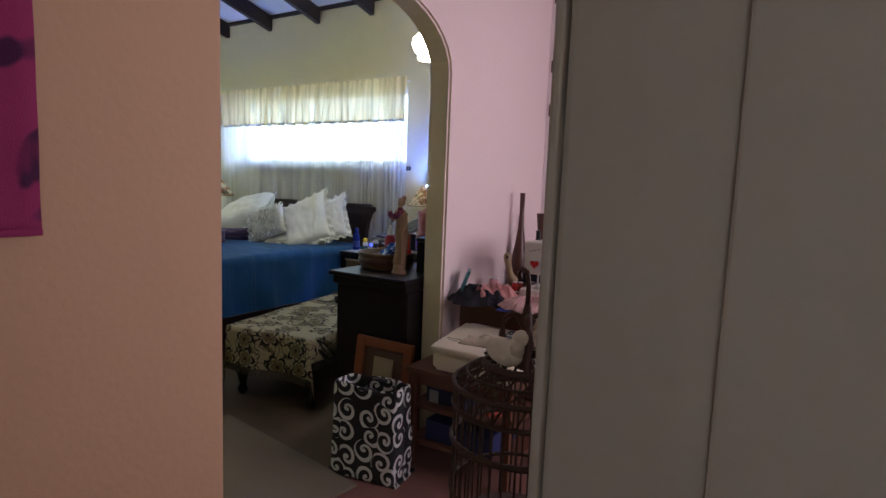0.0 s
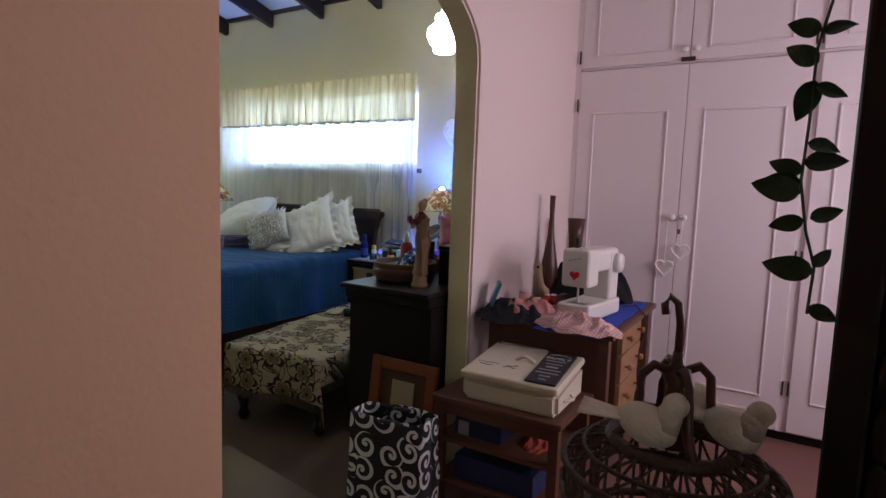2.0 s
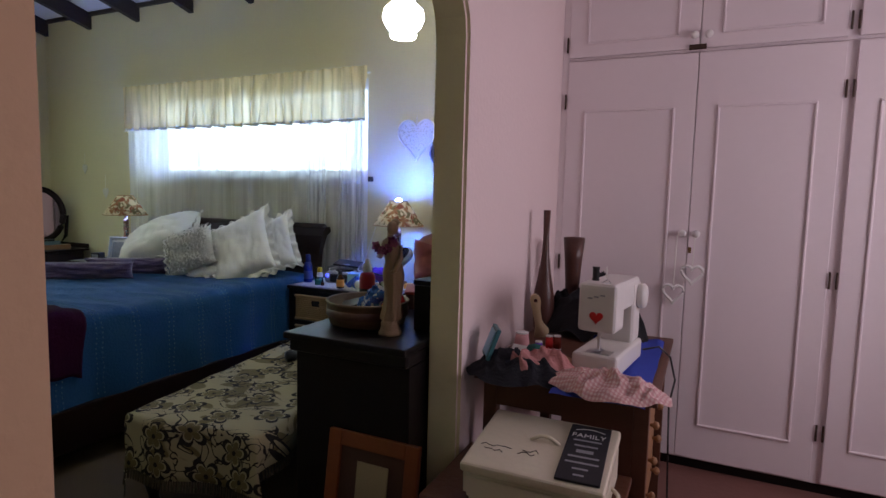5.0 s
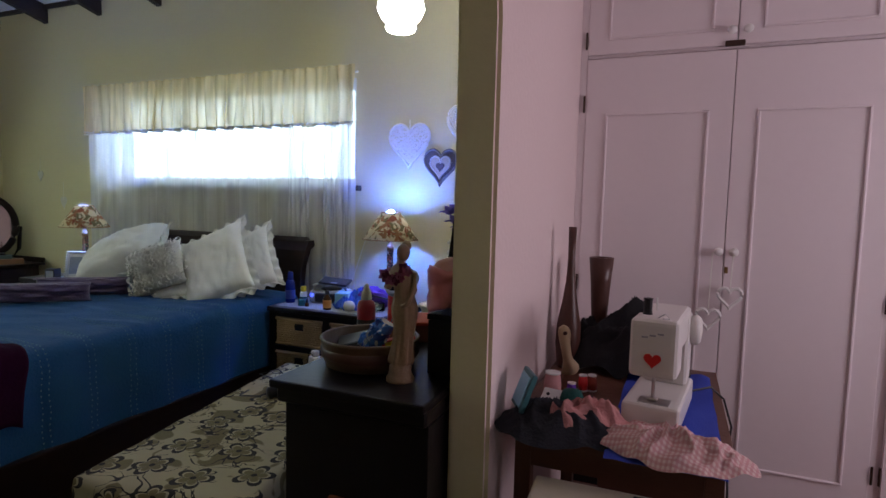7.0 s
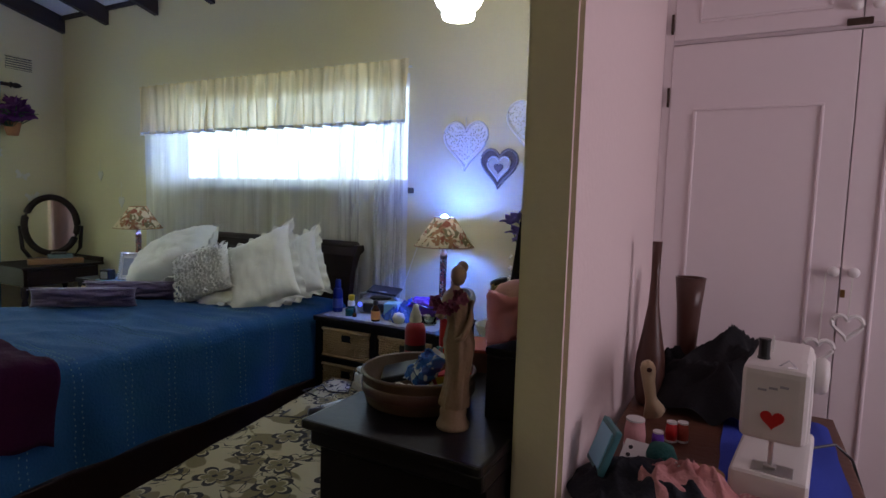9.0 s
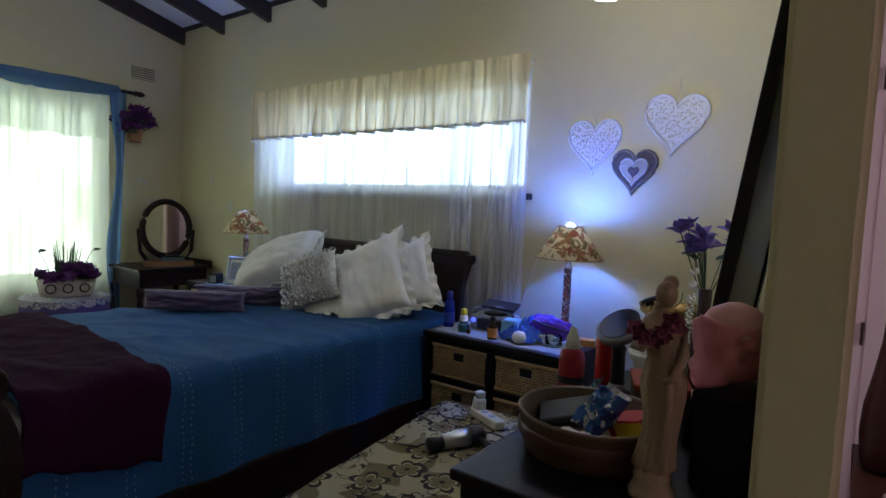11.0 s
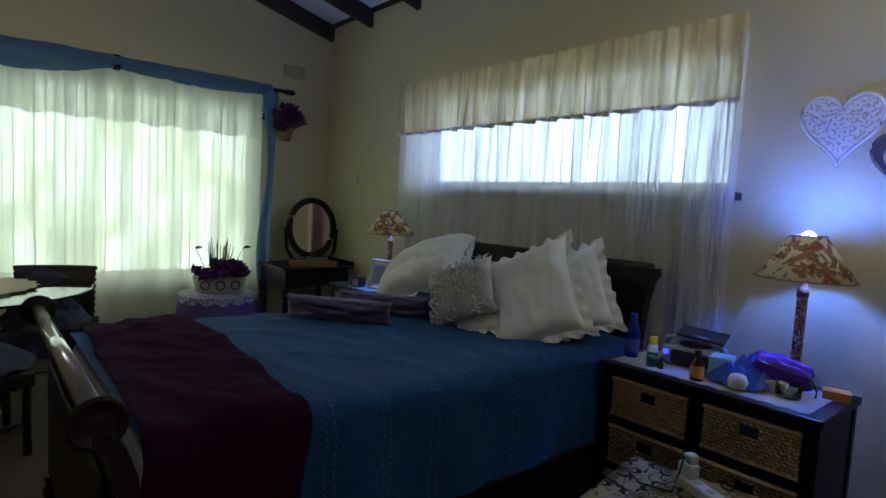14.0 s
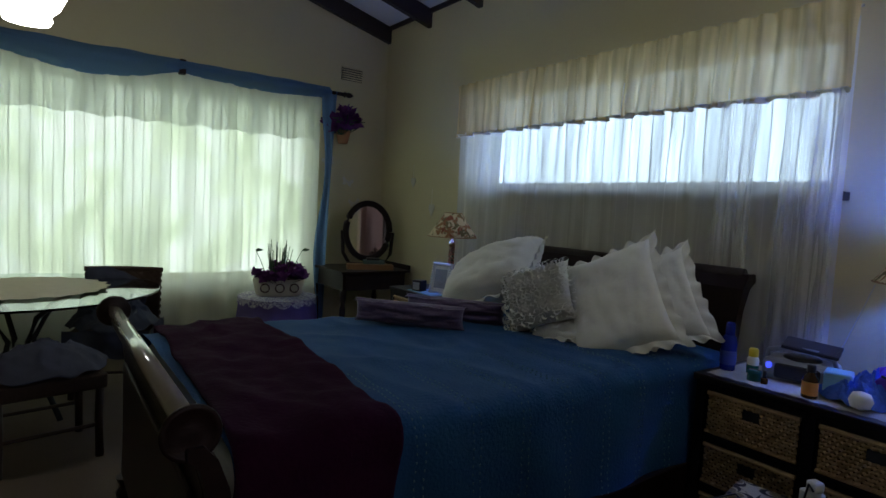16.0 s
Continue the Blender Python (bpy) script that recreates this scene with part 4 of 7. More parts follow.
def bedside(m, width, label):
    c = thing("bedside_chest", m, label, "bedside chest", "bedside chests")
    part("top", box(-0.01, width + 0.01, -0.012, 0.47, 0.705, 0.735, 0.006), M_BLACKWOOD, c)
    for x in (0.0, width / 2 - 0.02, width - 0.04):
        part("post", box(x, x + 0.04, 0.0, 0.045, 0.0, 0.705, 0.004), M_BLACKWOOD, c)
        part("post", box(x, x + 0.04, 0.41, 0.455, 0.0, 0.705, 0.004), M_BLACKWOOD, c)
    for z in (0.03, 0.24, 0.455, 0.675):
        part("rail", box(0.04, width - 0.04, 0.003, 0.02, z, z + 0.03, 0.003), M_BLACKWOOD, c)
    part("side_panel", box(0.006, 0.02, 0.045, 0.41, 0.03, 0.705), M_BLACKWOOD, c)
    part("side_panel", box(width - 0.02, width - 0.006, 0.045, 0.41, 0.03, 0.705), M_BLACKWOOD, c)
    part("back_panel", box(0.02, width - 0.02, 0.44, 0.452, 0.03, 0.705), M_BLACKWOOD, c)
    for a, b in ((0.045, width / 2 - 0.025), (width / 2 + 0.025, width - 0.045)):
        for z0, z1 in ((0.065, 0.238), (0.272, 0.453), (0.487, 0.673)):
            basket_drawer(c, a, b, z0, z1, 0.004)
    return c


bedside(pose(-1.945, -0.73, 0), 0.87, "dark wooden bedside chest with woven basket drawers")
bedside(pose(-4.50, -0.73, 0, 0, 0, 0), 0.87, "dark wooden bedside chest on the far side of the bed")


# ---------- lamps ----------
def bedside_lamp(x, y, z0, scale, label, sunk=0.0):
    l = thing("table_lamp", pose(x, y, z0) @ Matrix.Diagonal((scale, scale, scale, 1)), label, "lamp", "bedside lamps")
    part("base", box(-0.055, 0.055, -0.055, 0.055, 0, 0.022, 0.005), M_PALEWOOD, l, "square wooden foot")
    part("base_step", box(-0.04, 0.04, -0.04, 0.04, 0.022, 0.045, 0.006), M_PALEWOOD, l)
    part("column", box(-0.017, 0.017, -0.017, 0.017, 0.045, 0.40, 0.003), pattern("decoupage column", (0.40, 0.12, 0.07), [(0.55, 0.46, 0.30), (0.03, 0.05, 0.03)], 30, 0.4), l, "floral papered square column")
    part("neck", lathe([(0.022, 0.40), (0.024, 0.365), (0.014, 0.425), (0.012, 0.567 - sunk)], 14), M_PALEWOOD, l, smooth=True)
    part("bulb", lathe([(0.012, 0.565), (0.022, 0.575), (0.03, 0.60), (0.027, 0.622), (0.014, 0.638), (0.003, 0.641)], 16), M_BULB, l, "lit cool white bulb", True, pose(0, 0, -sunk))
    bm = lathe([(0.188, 0.44), (0.066, 0.622)], 32, cap=False)
    ob = part("shade", bm, M_SHADE, l, "floral cloth lampshade", True)
    solid(ob, 0.002)
    bm = bmesh.new()
    for r, z in ((0.189, 0.441), (0.067, 0.622)):
        tube([(r * math.cos(a * math.pi / 16), r * math.sin(a * math.pi / 16), z) for a in range(33)], 0.003, 5, bm)
    part("trim", bm, M_PALEWOOD, l, "thin wooden looking braid")
    part("shade_ring", tube([(0.062 * math.cos(a * math.pi / 8), 0.062 * math.sin(a * math.pi / 8), 0.612) for a in range(17)], 0.002, 5), M_STEEL, l)
    return l


bedside_lamp(-1.31, -0.262, 0.735, 1.0, "table lamp with a floral shade, lit, on the bedside chest")
bedside_lamp(-4.03, -0.5, 0.735, 0.97, "table lamp with a floral shade, lit, beyond the bed", 0.04)


def pendant(x, y, zb, r, ceiling_z):
    p = thing("pendant_lamp", pose(x, y, 0), "lit white glass pendant lamp hanging on a cord", "pendant lamp", "pendant lamps")
    s = r / 0.12
    prof = [(0.07, 0), (0.078, 0.015), (0.072, 0.032), (0.10, 0.06), (0.12, 0.105), (0.112, 0.15), (0.07, 0.19), (0.06, 0.205), (0.068, 0.225), (0.06, 0.245)]
    sh = part("shade", lathe([(a * s, zb + b * s) for a, b in prof], 28, cap=False), M_OPAL, p, "ribbed opal glass shade", True)
    part("cord", tube([(0, 0, zb + 0.24 * s), (0, 0, ceiling_z)], 0.004, 6), M_WHITE, p)
    part("holder", lathe([(0.03 * s, zb + 0.235 * s), (0.032 * s, zb + 0.27 * s), (0.012, zb + 0.31 * s)], 14), M_WHITE, p)


pendant(-0.89, -0.98, 2.31, 0.122, roof(-0.98))
pendant(-3.9, -3.04, 2.10, 0.15, roof(-3.04))


# ---------- bench with throw ----------
bench = thing("bench", pose(-1.19, -1.62, 0, 0, 0, 9), "low dark upholstered bench at the bedside", "bench")
part("seat", box(-0.31, 0.31, -0.72, 0.72, 0.30, 0.435, 0.03, seg=3), M_GREY_CLOTH, bench)
part("frame", box(-0.30, 0.30, -0.71, 0.71, 0.24, 0.30, 0.006), M_BLACKWOOD, bench)
for sx in (-1, 1):
    for sy in (-1, 1):
        part("leg", lathe([(0.022, 0), (0.035, 0.03), (0.02, 0.07), (0.04, 0.14), (0.025, 0.19), (0.04, 0.24)], 14), M_BLACKWOOD, bench, m=pose(sx * 0.26, sy * 0.66, 0), smooth=True)


def bench_cloth(u, v):
    w, l = 0.335, 0.735
    a, b = (2 * u - 1) * (w + 0.05), -l - 0.22 + v * (2 * l + 0.22)
    x, y, z = a, b, 0.448
    if abs(a) > w:
        s = 1 if a > 0 else -1
        x, z = s * (w + 0.006 + 0.012 * math.sin(b * 18)), z - (abs(a) - w) * 2.6
    if b < -l:
        y, z = -l - 0.01 + 0.02 * math.sin(a * 14), z - (-l - b) * 1.05
    return (x, y, z + 0.006 * n3(a * 7, b * 7, 2))


tb = thing("throw", pose(-1.19, -1.62, 0, 0, 0, 9), "cream and black floral tapestry throw over the bench", "throw")
solid(part("cloth", sheet(40, 70, bench_cloth), M_THROW, tb, smooth=True), -0.005)
bm = bmesh.new()
for k in range(70):
    x = -0.37 + 0.74 * k / 69
    y, z = -0.748 + 0.02 * math.sin(max(-0.335, min(0.335, x)) * 14), 0.448 - 0.228 - (2.6 * (abs(x) - 0.335) if abs(x) > 0.335 else 0)
    tube([(max(-0.345, min(0.345, x)), y, z), (max(-0.345, min(0.345, x)) + 0.004 * math.sin(k * 2.1), y - 0.006, z - 0.045)], 0.004, 4, bm)
for k in range(90):
    y = -0.73 + 1.46 * k / 89
    x = 0.341 + 0.012 * math.sin(y * 18)
    tube([(x, y, 0.322), (x + 0.006, y + 0.004 * math.sin(k * 1.7), 0.275)], 0.004, 4, bm)
tagged(part("fringe", bm, mat("dark olive fringe", (0.06, 0.05, 0.03), 0.9, 0.7, 60), tb), "knotted dark olive fringe", kind="stuff")


# ---------- dark chests by the arch ----------
def drawer_chest(name, m, w, d, h, rows, label):
    c = thing(name, m, label, "chest of drawers", "dark chests")
    part("top", box(-0.035, w + 0.003, -0.04, d, h - 0.026, h, 0.007), M_BLACKWOOD, c)
    part("moulding", box(-0.02, w + 0.001, -0.022, d, h - 0.075, h - 0.026, 0.012, seg=3), M_BLACKWOOD, c)
    part("body", box(0, w, 0.0, d, 0.07, h - 0.075, 0.003), M_BLACKWOOD, c)
    part("plinth", box(0.01, w - 0.002, 0.01, d - 0.01, 0, 0.07), M_BLACKWOOD, c)
    for k in range(rows):
        z0 = 0.09 + (h - 0.18) * k / rows
        dr = part("drawer", box(-0.014, -0.001, 0.03, d - 0.03, z0, z0 + (h - 0.18) / rows - 0.012, 0.004), M_BLACKWOOD, c)
        for yy in (0.25 * d, 0.75 * d):
            part("drawer_knob", lathe([(0.006, 0), (0.006, 0.01), (0.014, 0.02), (0.004, 0.028)], 12), M_BRASS, dr, m=pose(-0.014, yy, z0 + (h - 0.18) / rows / 2, 0, -90))
    return c


drawer_chest("chest_of_drawers", pose(-0.635, -2.22, 0), 0.495, 1.02, 0.87, 4, "near black polished chest of drawers beside the arch")
drawer_chest("dressing_chest", pose(-0.625, -1.19, 0), 0.485, 0.88, 0.80, 3, "second dark chest crowded with toiletries")


# ---------- sewing desk ----------
desk = thing("sewing_desk", pose(0.025, -2.03, 0), "brown wooden desk used for sewing against the pink wall", "desk")
part("top", box(0, 0.635, 0, 0.93, 0.735, 0.76, 0.005), M_WOOD, desk)
for x, y in ((0.03, 0.03), (0.03, 0.86), (0.56, 0.86), (0.56, 0.03)):
    part("leg", box(x, x + 0.05, y, y + 0.05, 0, 0.735, 0.004), M_WOOD, desk)
part("apron", box(0.04, 0.60, 0.035, 0.055, 0.64, 0.735), M_WOOD, desk)
ped = part("drawer_unit", box(0.24, 0.56, 0.40, 0.84, 0.10, 0.735, 0.003), M_WOOD, desk)
for k in range(4):
    dr = part("drawer", box(0.56, 0.58, 0.415, 0.825, 0.12 + 0.15 * k, 0.26 + 0.15 * k, 0.004), M_PALEWOOD, ped)
    for y in (0.50, 0.74):
        part("drawer_knob", lathe([(0.007, 0), (0.007, 0.012), (0.018, 0.022), (0.015, 0.034), (0.003, 0.04)], 12), M_PALEWOOD, dr, m=pose(0.58, y, 0.19 + 0.15 * k, 0, 90), smooth=True)

# ---------- small table with shelves in front of the desk ----------
cart = thing("side_table", pose(0.04, -2.45, 0.02), "small reddish wooden table with two lower shelves", "side table")
for x, y in ((0.0, 0.0), (0.505, 0.0), (0.0, 0.365), (0.505, 0.365)):
    part("leg", box(x, x + 0.04, y, y + 0.04, -0.02, 0.455, 0.004), M_WOOD, cart)
part("top", box(-0.012, 0.557, -0.012, 0.405, 0.455, 0.48, 0.006), M_WOOD, cart)
for z in (0.10, 0.28):
    part("shelf", box(0.005, 0.54, 0.005, 0.40, z, z + 0.02, 0.003), M_WOOD, cart)
for y in (0.008, 0.37):
    part("rail", box(0.04, 0.505, y, y + 0.02, 0.40, 0.455, 0.003), M_WOOD, cart)


# ---------- more materials ----------
M_RED = mat("dark red plastic", (0.30, 0.012, 0.02), 0.35, 0.15, 6, 60, 0.02)
M_REDBRIGHT = mat("bright red plastic", (0.55, 0.02, 0.02), 0.35, 0.15, 6, 60, 0.02)
M_IVORY = mat("ivory plastic", (0.62, 0.58, 0.44), 0.4, 0.1, 6, 60, 0.02)
M_BLUEPL = mat("deep blue plastic", (0.015, 0.03, 0.30), 0.25, 0.2, 6, 60, 0.02)
M_YELLOW = mat("yellow plastic", (0.75, 0.55, 0.03), 0.4, 0.1, 6, 60, 0.02)
M_GREEN = mat("dark green glass jar", (0.02, 0.12, 0.10), 0.15, 0.2, 6, 60, 0.0)
M_AMBER = mat("dark amber bottle", (0.05, 0.018, 0.005), 0.12, 0.2, 6, 60, 0.0)
M_ORANGE = mat("orange card", (0.75, 0.30, 0.06), 0.6, 0.1, 6, 60, 0.02)
M_CYAN = mat("pale blue plastic", (0.25, 0.52, 0.68), 0.3, 0.1, 6, 60, 0.02)
M_VIOLET = mat("violet cloth", (0.16, 0.05, 0.50), 0.7, 0.2, 10, 150, 0.1)
M_PINKPL = mat("translucent pink plastic", (0.55, 0.18, 0.22), 0.35, 0.15, 6, 60, 0.02)
M_TEAL = mat("teal plastic", (0.05, 0.16, 0.18), 0.4, 0.15, 6, 60, 0.02)
M_GREYPL = mat("grey plastic", (0.30, 0.31, 0.33), 0.35, 0.1, 6, 60, 0.02)
M_PLUMFLOWER = mat("plum silk petals", (0.12, 0.025, 0.15), 0.85, 0.4, 20, 150, 0.15)
M_MAUVE = mat("violet silk petals", (0.22, 0.16, 0.45), 0.85, 0.3, 20, 150, 0.15)
M_SILVER = mat("silver paint", (0.60, 0.60, 0.60), 0.35, 0.3, 20, 80, 0.2, metal=0.7)
M_PEARL = mat("pearl bead", (0.65, 0.62, 0.56), 0.2, 0.1, 10, 60, 0.0)
M_TERRA = mat("terracotta pot", (0.36, 0.16, 0.08), 0.8, 0.25, 8, 90, 0.1)
M_CERAMIC = mat("cream glazed ceramic", (0.62, 0.58, 0.48), 0.3, 0.15, 8, 60, 0.03)
M_DOVE = mat("cream feathers", (0.66, 0.58, 0.46), 0.9, 0.15, 14, 90, 0.2)
M_SIGN = mat("chalkboard black", (0.018, 0.018, 0.022), 0.6, 0.2, 10, 80, 0.03)
M_PAPER = mat("white card", (0.72, 0.72, 0.70), 0.7, 0.06, 6, 60, 0.02)
M_BROWNWOOD = mat("dark brown turned wood", (0.07, 0.028, 0.02), 0.35, 0.3, 6, 60, 0.04)
M_JACKET = mat("black knitted cloth", (0.008, 0.008, 0.010), 0.95, 0.3, 10, 160, 0.3)
M_TABLECLOTH = mat("violet tablecloth", (0.10, 0.07, 0.22), 0.9, 0.2, 10, 200, 0.15)
M_BAGBLUE = mat("crinkled blue plastic bag", (0.05, 0.14, 0.62), 0.2, 0.6, 25, 90, 0.3, spec=0.7)
M_IRON = mat("black wrought iron", (0.02, 0.02, 0.022), 0.5, 0.2, 10, 60, 0.05, metal=0.5)
M_REDCLOTH = mat("red cloth", (0.30, 0.05, 0.03), 0.9, 0.2, 10, 150, 0.2)


def lathed(name, m, prof, material, label, category, group="", seg=20):
    t = thing(name, m, label, category, group)
    part("body", lathe(prof, seg), material, t, smooth=True)
    return t


def heap(w, d, h, seed, nx=44, ny=44, ridge=9.0):
    """A rumpled cloth lying in a heap: high in the middle, folded, with a wavy rounded outline."""
    def f(u, v):
        a, b = 2 * u - 1, 2 * v - 1
        x, y = a * math.sqrt(1 - b * b / 2), b * math.sqrt(1 - a * a / 2)
        r = min(1.0, math.hypot(x, y))
        t = math.atan2(y, x)
        edge = 1 + 0.16 * r * n3(1.3 * math.cos(t), 1.3 * math.sin(t), seed) + 0.06 * r * n3(4 * math.cos(t), 4 * math.sin(t), seed + 7)
        hump = (1 - r ** 2.6) * (0.75 + 0.5 * n3(x * 1.4, y * 1.4, seed + 2))
        p = 0.5 * ridge * (x + 0.55 * n3(x * 1.6, y * 1.6, seed)) + 3.5 * n3(x * 1.2, y * 1.2, seed + 4)
        fold = 1 - abs(math.sin(p)) ** 0.8
        fine = abs(n3(x * 5 + y, y * 5, seed + 9))
        rim = 0.10 * h * (0.5 + 0.5 * math.sin(9 * t + 4 * n3(x, y, seed))) * r ** 3
        return (x * w * 0.5 * edge, y * d * 0.5 * edge, 0.004 + h * max(0.0, hump) * (0.62 + 0.28 * fold + 0.22 * fine) + rim)
    return sheet(nx, ny, f)


def flat_text(body, size, m, material, parent, name="lettering"):
    cu = bpy.data.curves.new(name, "FONT")
    cu.body, cu.size, cu.extrude, cu.align_x, cu.align_y = body, size, 0.0004, "CENTER", "CENTER"
    cu.materials.append(material)
    ob = new(name, cu)
    ob.parent = parent
    ob.matrix_basis = m
    return ob


# ---------- things on the sewing desk ----------
DZ = 0.76
sm = thing("sewing_machine", pose(0.455, -1.715, DZ + 0.010, 0, 0, -7) @ Matrix.Diagonal((1.1, 0.92, 1.05, 1)), "white electric sewing machine with a red emblem", "sewing machine")
M_SMW = mat("white machine plastic", (0.70, 0.68, 0.64), 0.3, 0.04, 4, 40, 0.01)
part("bed", box(-0.075, 0.075, -0.205, 0.20, 0, 0.075, 0.014, seg=3), M_SMW, sm)
part("pillar", box(-0.06, 0.065, 0.07, 0.19, 0.07, 0.30, 0.02, seg=3), M_SMW, sm)
part("arm", box(-0.06, 0.06, -0.19, 0.19, 0.21, 0.315, 0.022, seg=3), M_SMW, sm)
part("head", box(-0.062, 0.062, -0.20, -0.07, 0.15, 0.318, 0.018, seg=3), M_SMW, sm)
hw = part("handwheel", lathe([(0.01, 0), (0.045, 0.004), (0.048, 0.02), (0.04, 0.03), (0.01, 0.034)], 22), M_SMW, sm, "round handwheel", True, pose(0.062, 0.14, 0.245, 0, 90))
part("emblem", moved(prism(heart_outline(0.045, 0.042), 0.003, "y"), Matrix.Translation((0.0, -0.204, 0.20))), M_REDBRIGHT, sm, "red emblem")
part("needle_bar", tube([(0.0, -0.15, 0.155), (0.0, -0.15, 0.082)], 0.005, 8), M_STEEL, sm, "steel needle bar")
part("presser_foot", box(-0.012, 0.012, -0.165, -0.135, 0.078, 0.084, 0.002), M_STEEL, sm)
part("needle_plate", box(-0.035, 0.045, -0.19, -0.12, 0.0735, 0.077, 0.001), M_STEEL, sm, "steel needle plate")
part("spool_pin", tube([(-0.02, 0.0, 0.31), (-0.02, 0.0, 0.355)], 0.003, 6), M_WHITE, sm)
part("thread_spool", lathe([(0.013, 0.318), (0.013, 0.322), (0.0115, 0.324), (0.0115, 0.360), (0.013, 0.362), (0.013, 0.366)], 12), M_BLACK, sm, "spool of black thread", m=pose(-0.03, -0.11, 0))
part("thread_guide", tube([(0.0, -0.17, 0.315), (0.02, -0.15, 0.33), (0.035, -0.17, 0.32), (0.02, -0.19, 0.322)], 0.002, 5), M_STEEL, sm)
for k in range(3):
    part("print_bar", box(-0.03 + 0.02 * k, -0.014 + 0.02 * k, -0.2045, -0.202, 0.265 + 0.006 * k, 0.270 + 0.006 * k), M_GREYPL, sm)
cord = thing("machine_cord", pose(0, 0, 0), "black power cord trailing off the desk", "cord")
part("cable", tube([(0.56, -1.50, 0.79), (0.62, -1.46, 0.80), (0.665, -1.45, 0.76), (0.69, -1.50, 0.68), (0.675, -1.56, 0.60), (0.68, -1.6, 0.5), (0.69, -1.55, 0.2), (0.70, -1.5, 0.006)], 0.004, 6), M_BLACK, cord)

bc = thing("blue_cloth", pose(0.50, -1.63, DZ), "cobalt blue cloth spread under the sewing machine", "cloth")
part("cloth", sheet(24, 30, lambda u, v: (-0.17 + 0.30 * u + 0.01 * n3(v * 4, 0, 1), -0.50 + 0.92 * v, 0.003 + 0.006 * abs(n3(u * 5, v * 7, 3)) + (0.05 * max(0, v - 0.75) * 4 * abs(n3(u * 3, v * 6, 8))))), M_COBALT, bc, smooth=True)
jk = thing("black_garment", pose(0.30, -1.22, DZ), "black knitted garment heaped behind the sewing machine", "garment")
bm = heap(0.52, 0.38, 0.40, 31, 64, 64, ridge=7)
part("cloth", bm, M_JACKET, jk, smooth=True)
ps = thing("pink_garment", pose(0.49, -2.02, DZ + 0.004, 0, 0, -12), "pink gingham garment crumpled on the desk edge", "garment")
part("cloth", heap(0.42, 0.26, 0.11, 33, 80, 80, ridge=22), M_GINGHAM, ps, smooth=True)
ps = thing("rose_fabric", pose(0.24, -1.96, DZ + 0.002, 0, 0, 20), "rose pink gauze scrap crumpled on the desk", "fabric scrap")
part("cloth", heap(0.32, 0.22, 0.13, 35, 70, 70, ridge=19), mat("rose gauze", (0.45, 0.20, 0.19), 0.9, 0.25, 12, 120, 0.2), ps, smooth=True)
dk = thing("dark_garment", pose(0.19, -1.96, DZ - 0.004, 0, 0, 4), "dark grey garment folded along the desk", "garment")
part("cloth", heap(0.40, 0.34, 0.115, 37, 64, 64, ridge=14), M_DENIM, dk, smooth=True)
wc = thing("white_cloth", pose(0.55, -2.06, DZ + 0.002), "small white cloth at the desk corner", "cloth")
part("cloth", heap(0.10, 0.08, 0.03, 39), M_LINEN, wc, smooth=True)

lathed("bottle_vase", pose(0.085, -1.30, DZ), [(0.035, 0), (0.045, 0.02), (0.052, 0.10), (0.048, 0.18), (0.032, 0.27), (0.019, 0.36), (0.014, 0.46), (0.0165, 0.585), (0.011, 0.585)], M_BROWNWOOD, "tall slender dark brown bottle vase", "vase", "dark vases", 24)
lathed("flared_vase", pose(0.19, -1.17, DZ), [(0.028, 0), (0.03, 0.02), (0.033, 0.2), (0.042, 0.35), (0.052, 0.455), (0.044, 0.455), (0.036, 0.34)], M_BROWNWOOD, "dark brown flared vase", "vase", "dark vases", 24)
st = thing("shoe_form", pose(0.125, -1.50, DZ + 0.02, 14, -8, 20), "cream wooden shoe form with a hole standing on end", "shoe form")
bm = prism([(-0.022, 0), (0.03, 0), (0.048, 0.03), (0.02, 0.07), (0.016, 0.14), (0.022, 0.18), (0.012, 0.205), (-0.012, 0.21), (-0.026, 0.19), (-0.02, 0.13), (-0.012, 0.06)], 0.028, "y")
bmesh.ops.bevel(bm, geom=bm.edges[:], offset=0.006, segments=2, affect="EDGES")
part("form", bm, mat("cream wood", (0.55, 0.43, 0.26), 0.5, 0.1, 8, 60, 0.03), st, smooth=True)
# Nothing is bored: a dark disc on the face gives the hole's shade.
part("hole", lathe([(0.008, 0), (0.008, 0.003)], 12), M_BROWNWOOD, st, m=pose(-0.002, -0.001, 0.185, 90))
for x, y, c, h, nm in ((0.105, -1.70, M_ROSE, 0.085, "pink thread cone"), (0.165, -1.66, M_VIOLET, 0.045, "violet thread spool"), (0.195, -1.60, M_REDBRIGHT, 0.06, "red thread spool"), (0.225, -1.585, M_REDCLOTH, 0.06, "dark red thread spool")):
    s = thing("thread_spool", pose(x, y, DZ + 0.004), nm + " standing on the desk", "thread spool", "thread spools")
    r = 0.03 if h > 0.08 else 0.017
    part("thread", lathe([(r, 0.006), (r * 1.02, h * 0.5), (r * 0.85, h - 0.006)], 16), c, s, smooth=True)
    part("core", lathe([(r * 1.05, 0), (r * 1.05, 0.006), (r * 0.4, 0.007), (r * 0.4, h - 0.005), (r * 0.9, h - 0.005), (r * 0.9, h), (r * 0.3, h)], 16), M_PAPER, s)
tf = thing("teal_frame", pose(0.055, -1.99, DZ + 0.05, -20, 0, -62), "small teal framed picture leaning on the wall", "picture frame")
part("frame", box(-0.055, 0.055, -0.008, 0.008, 0, 0.12, 0.004), M_TEAL, tf)
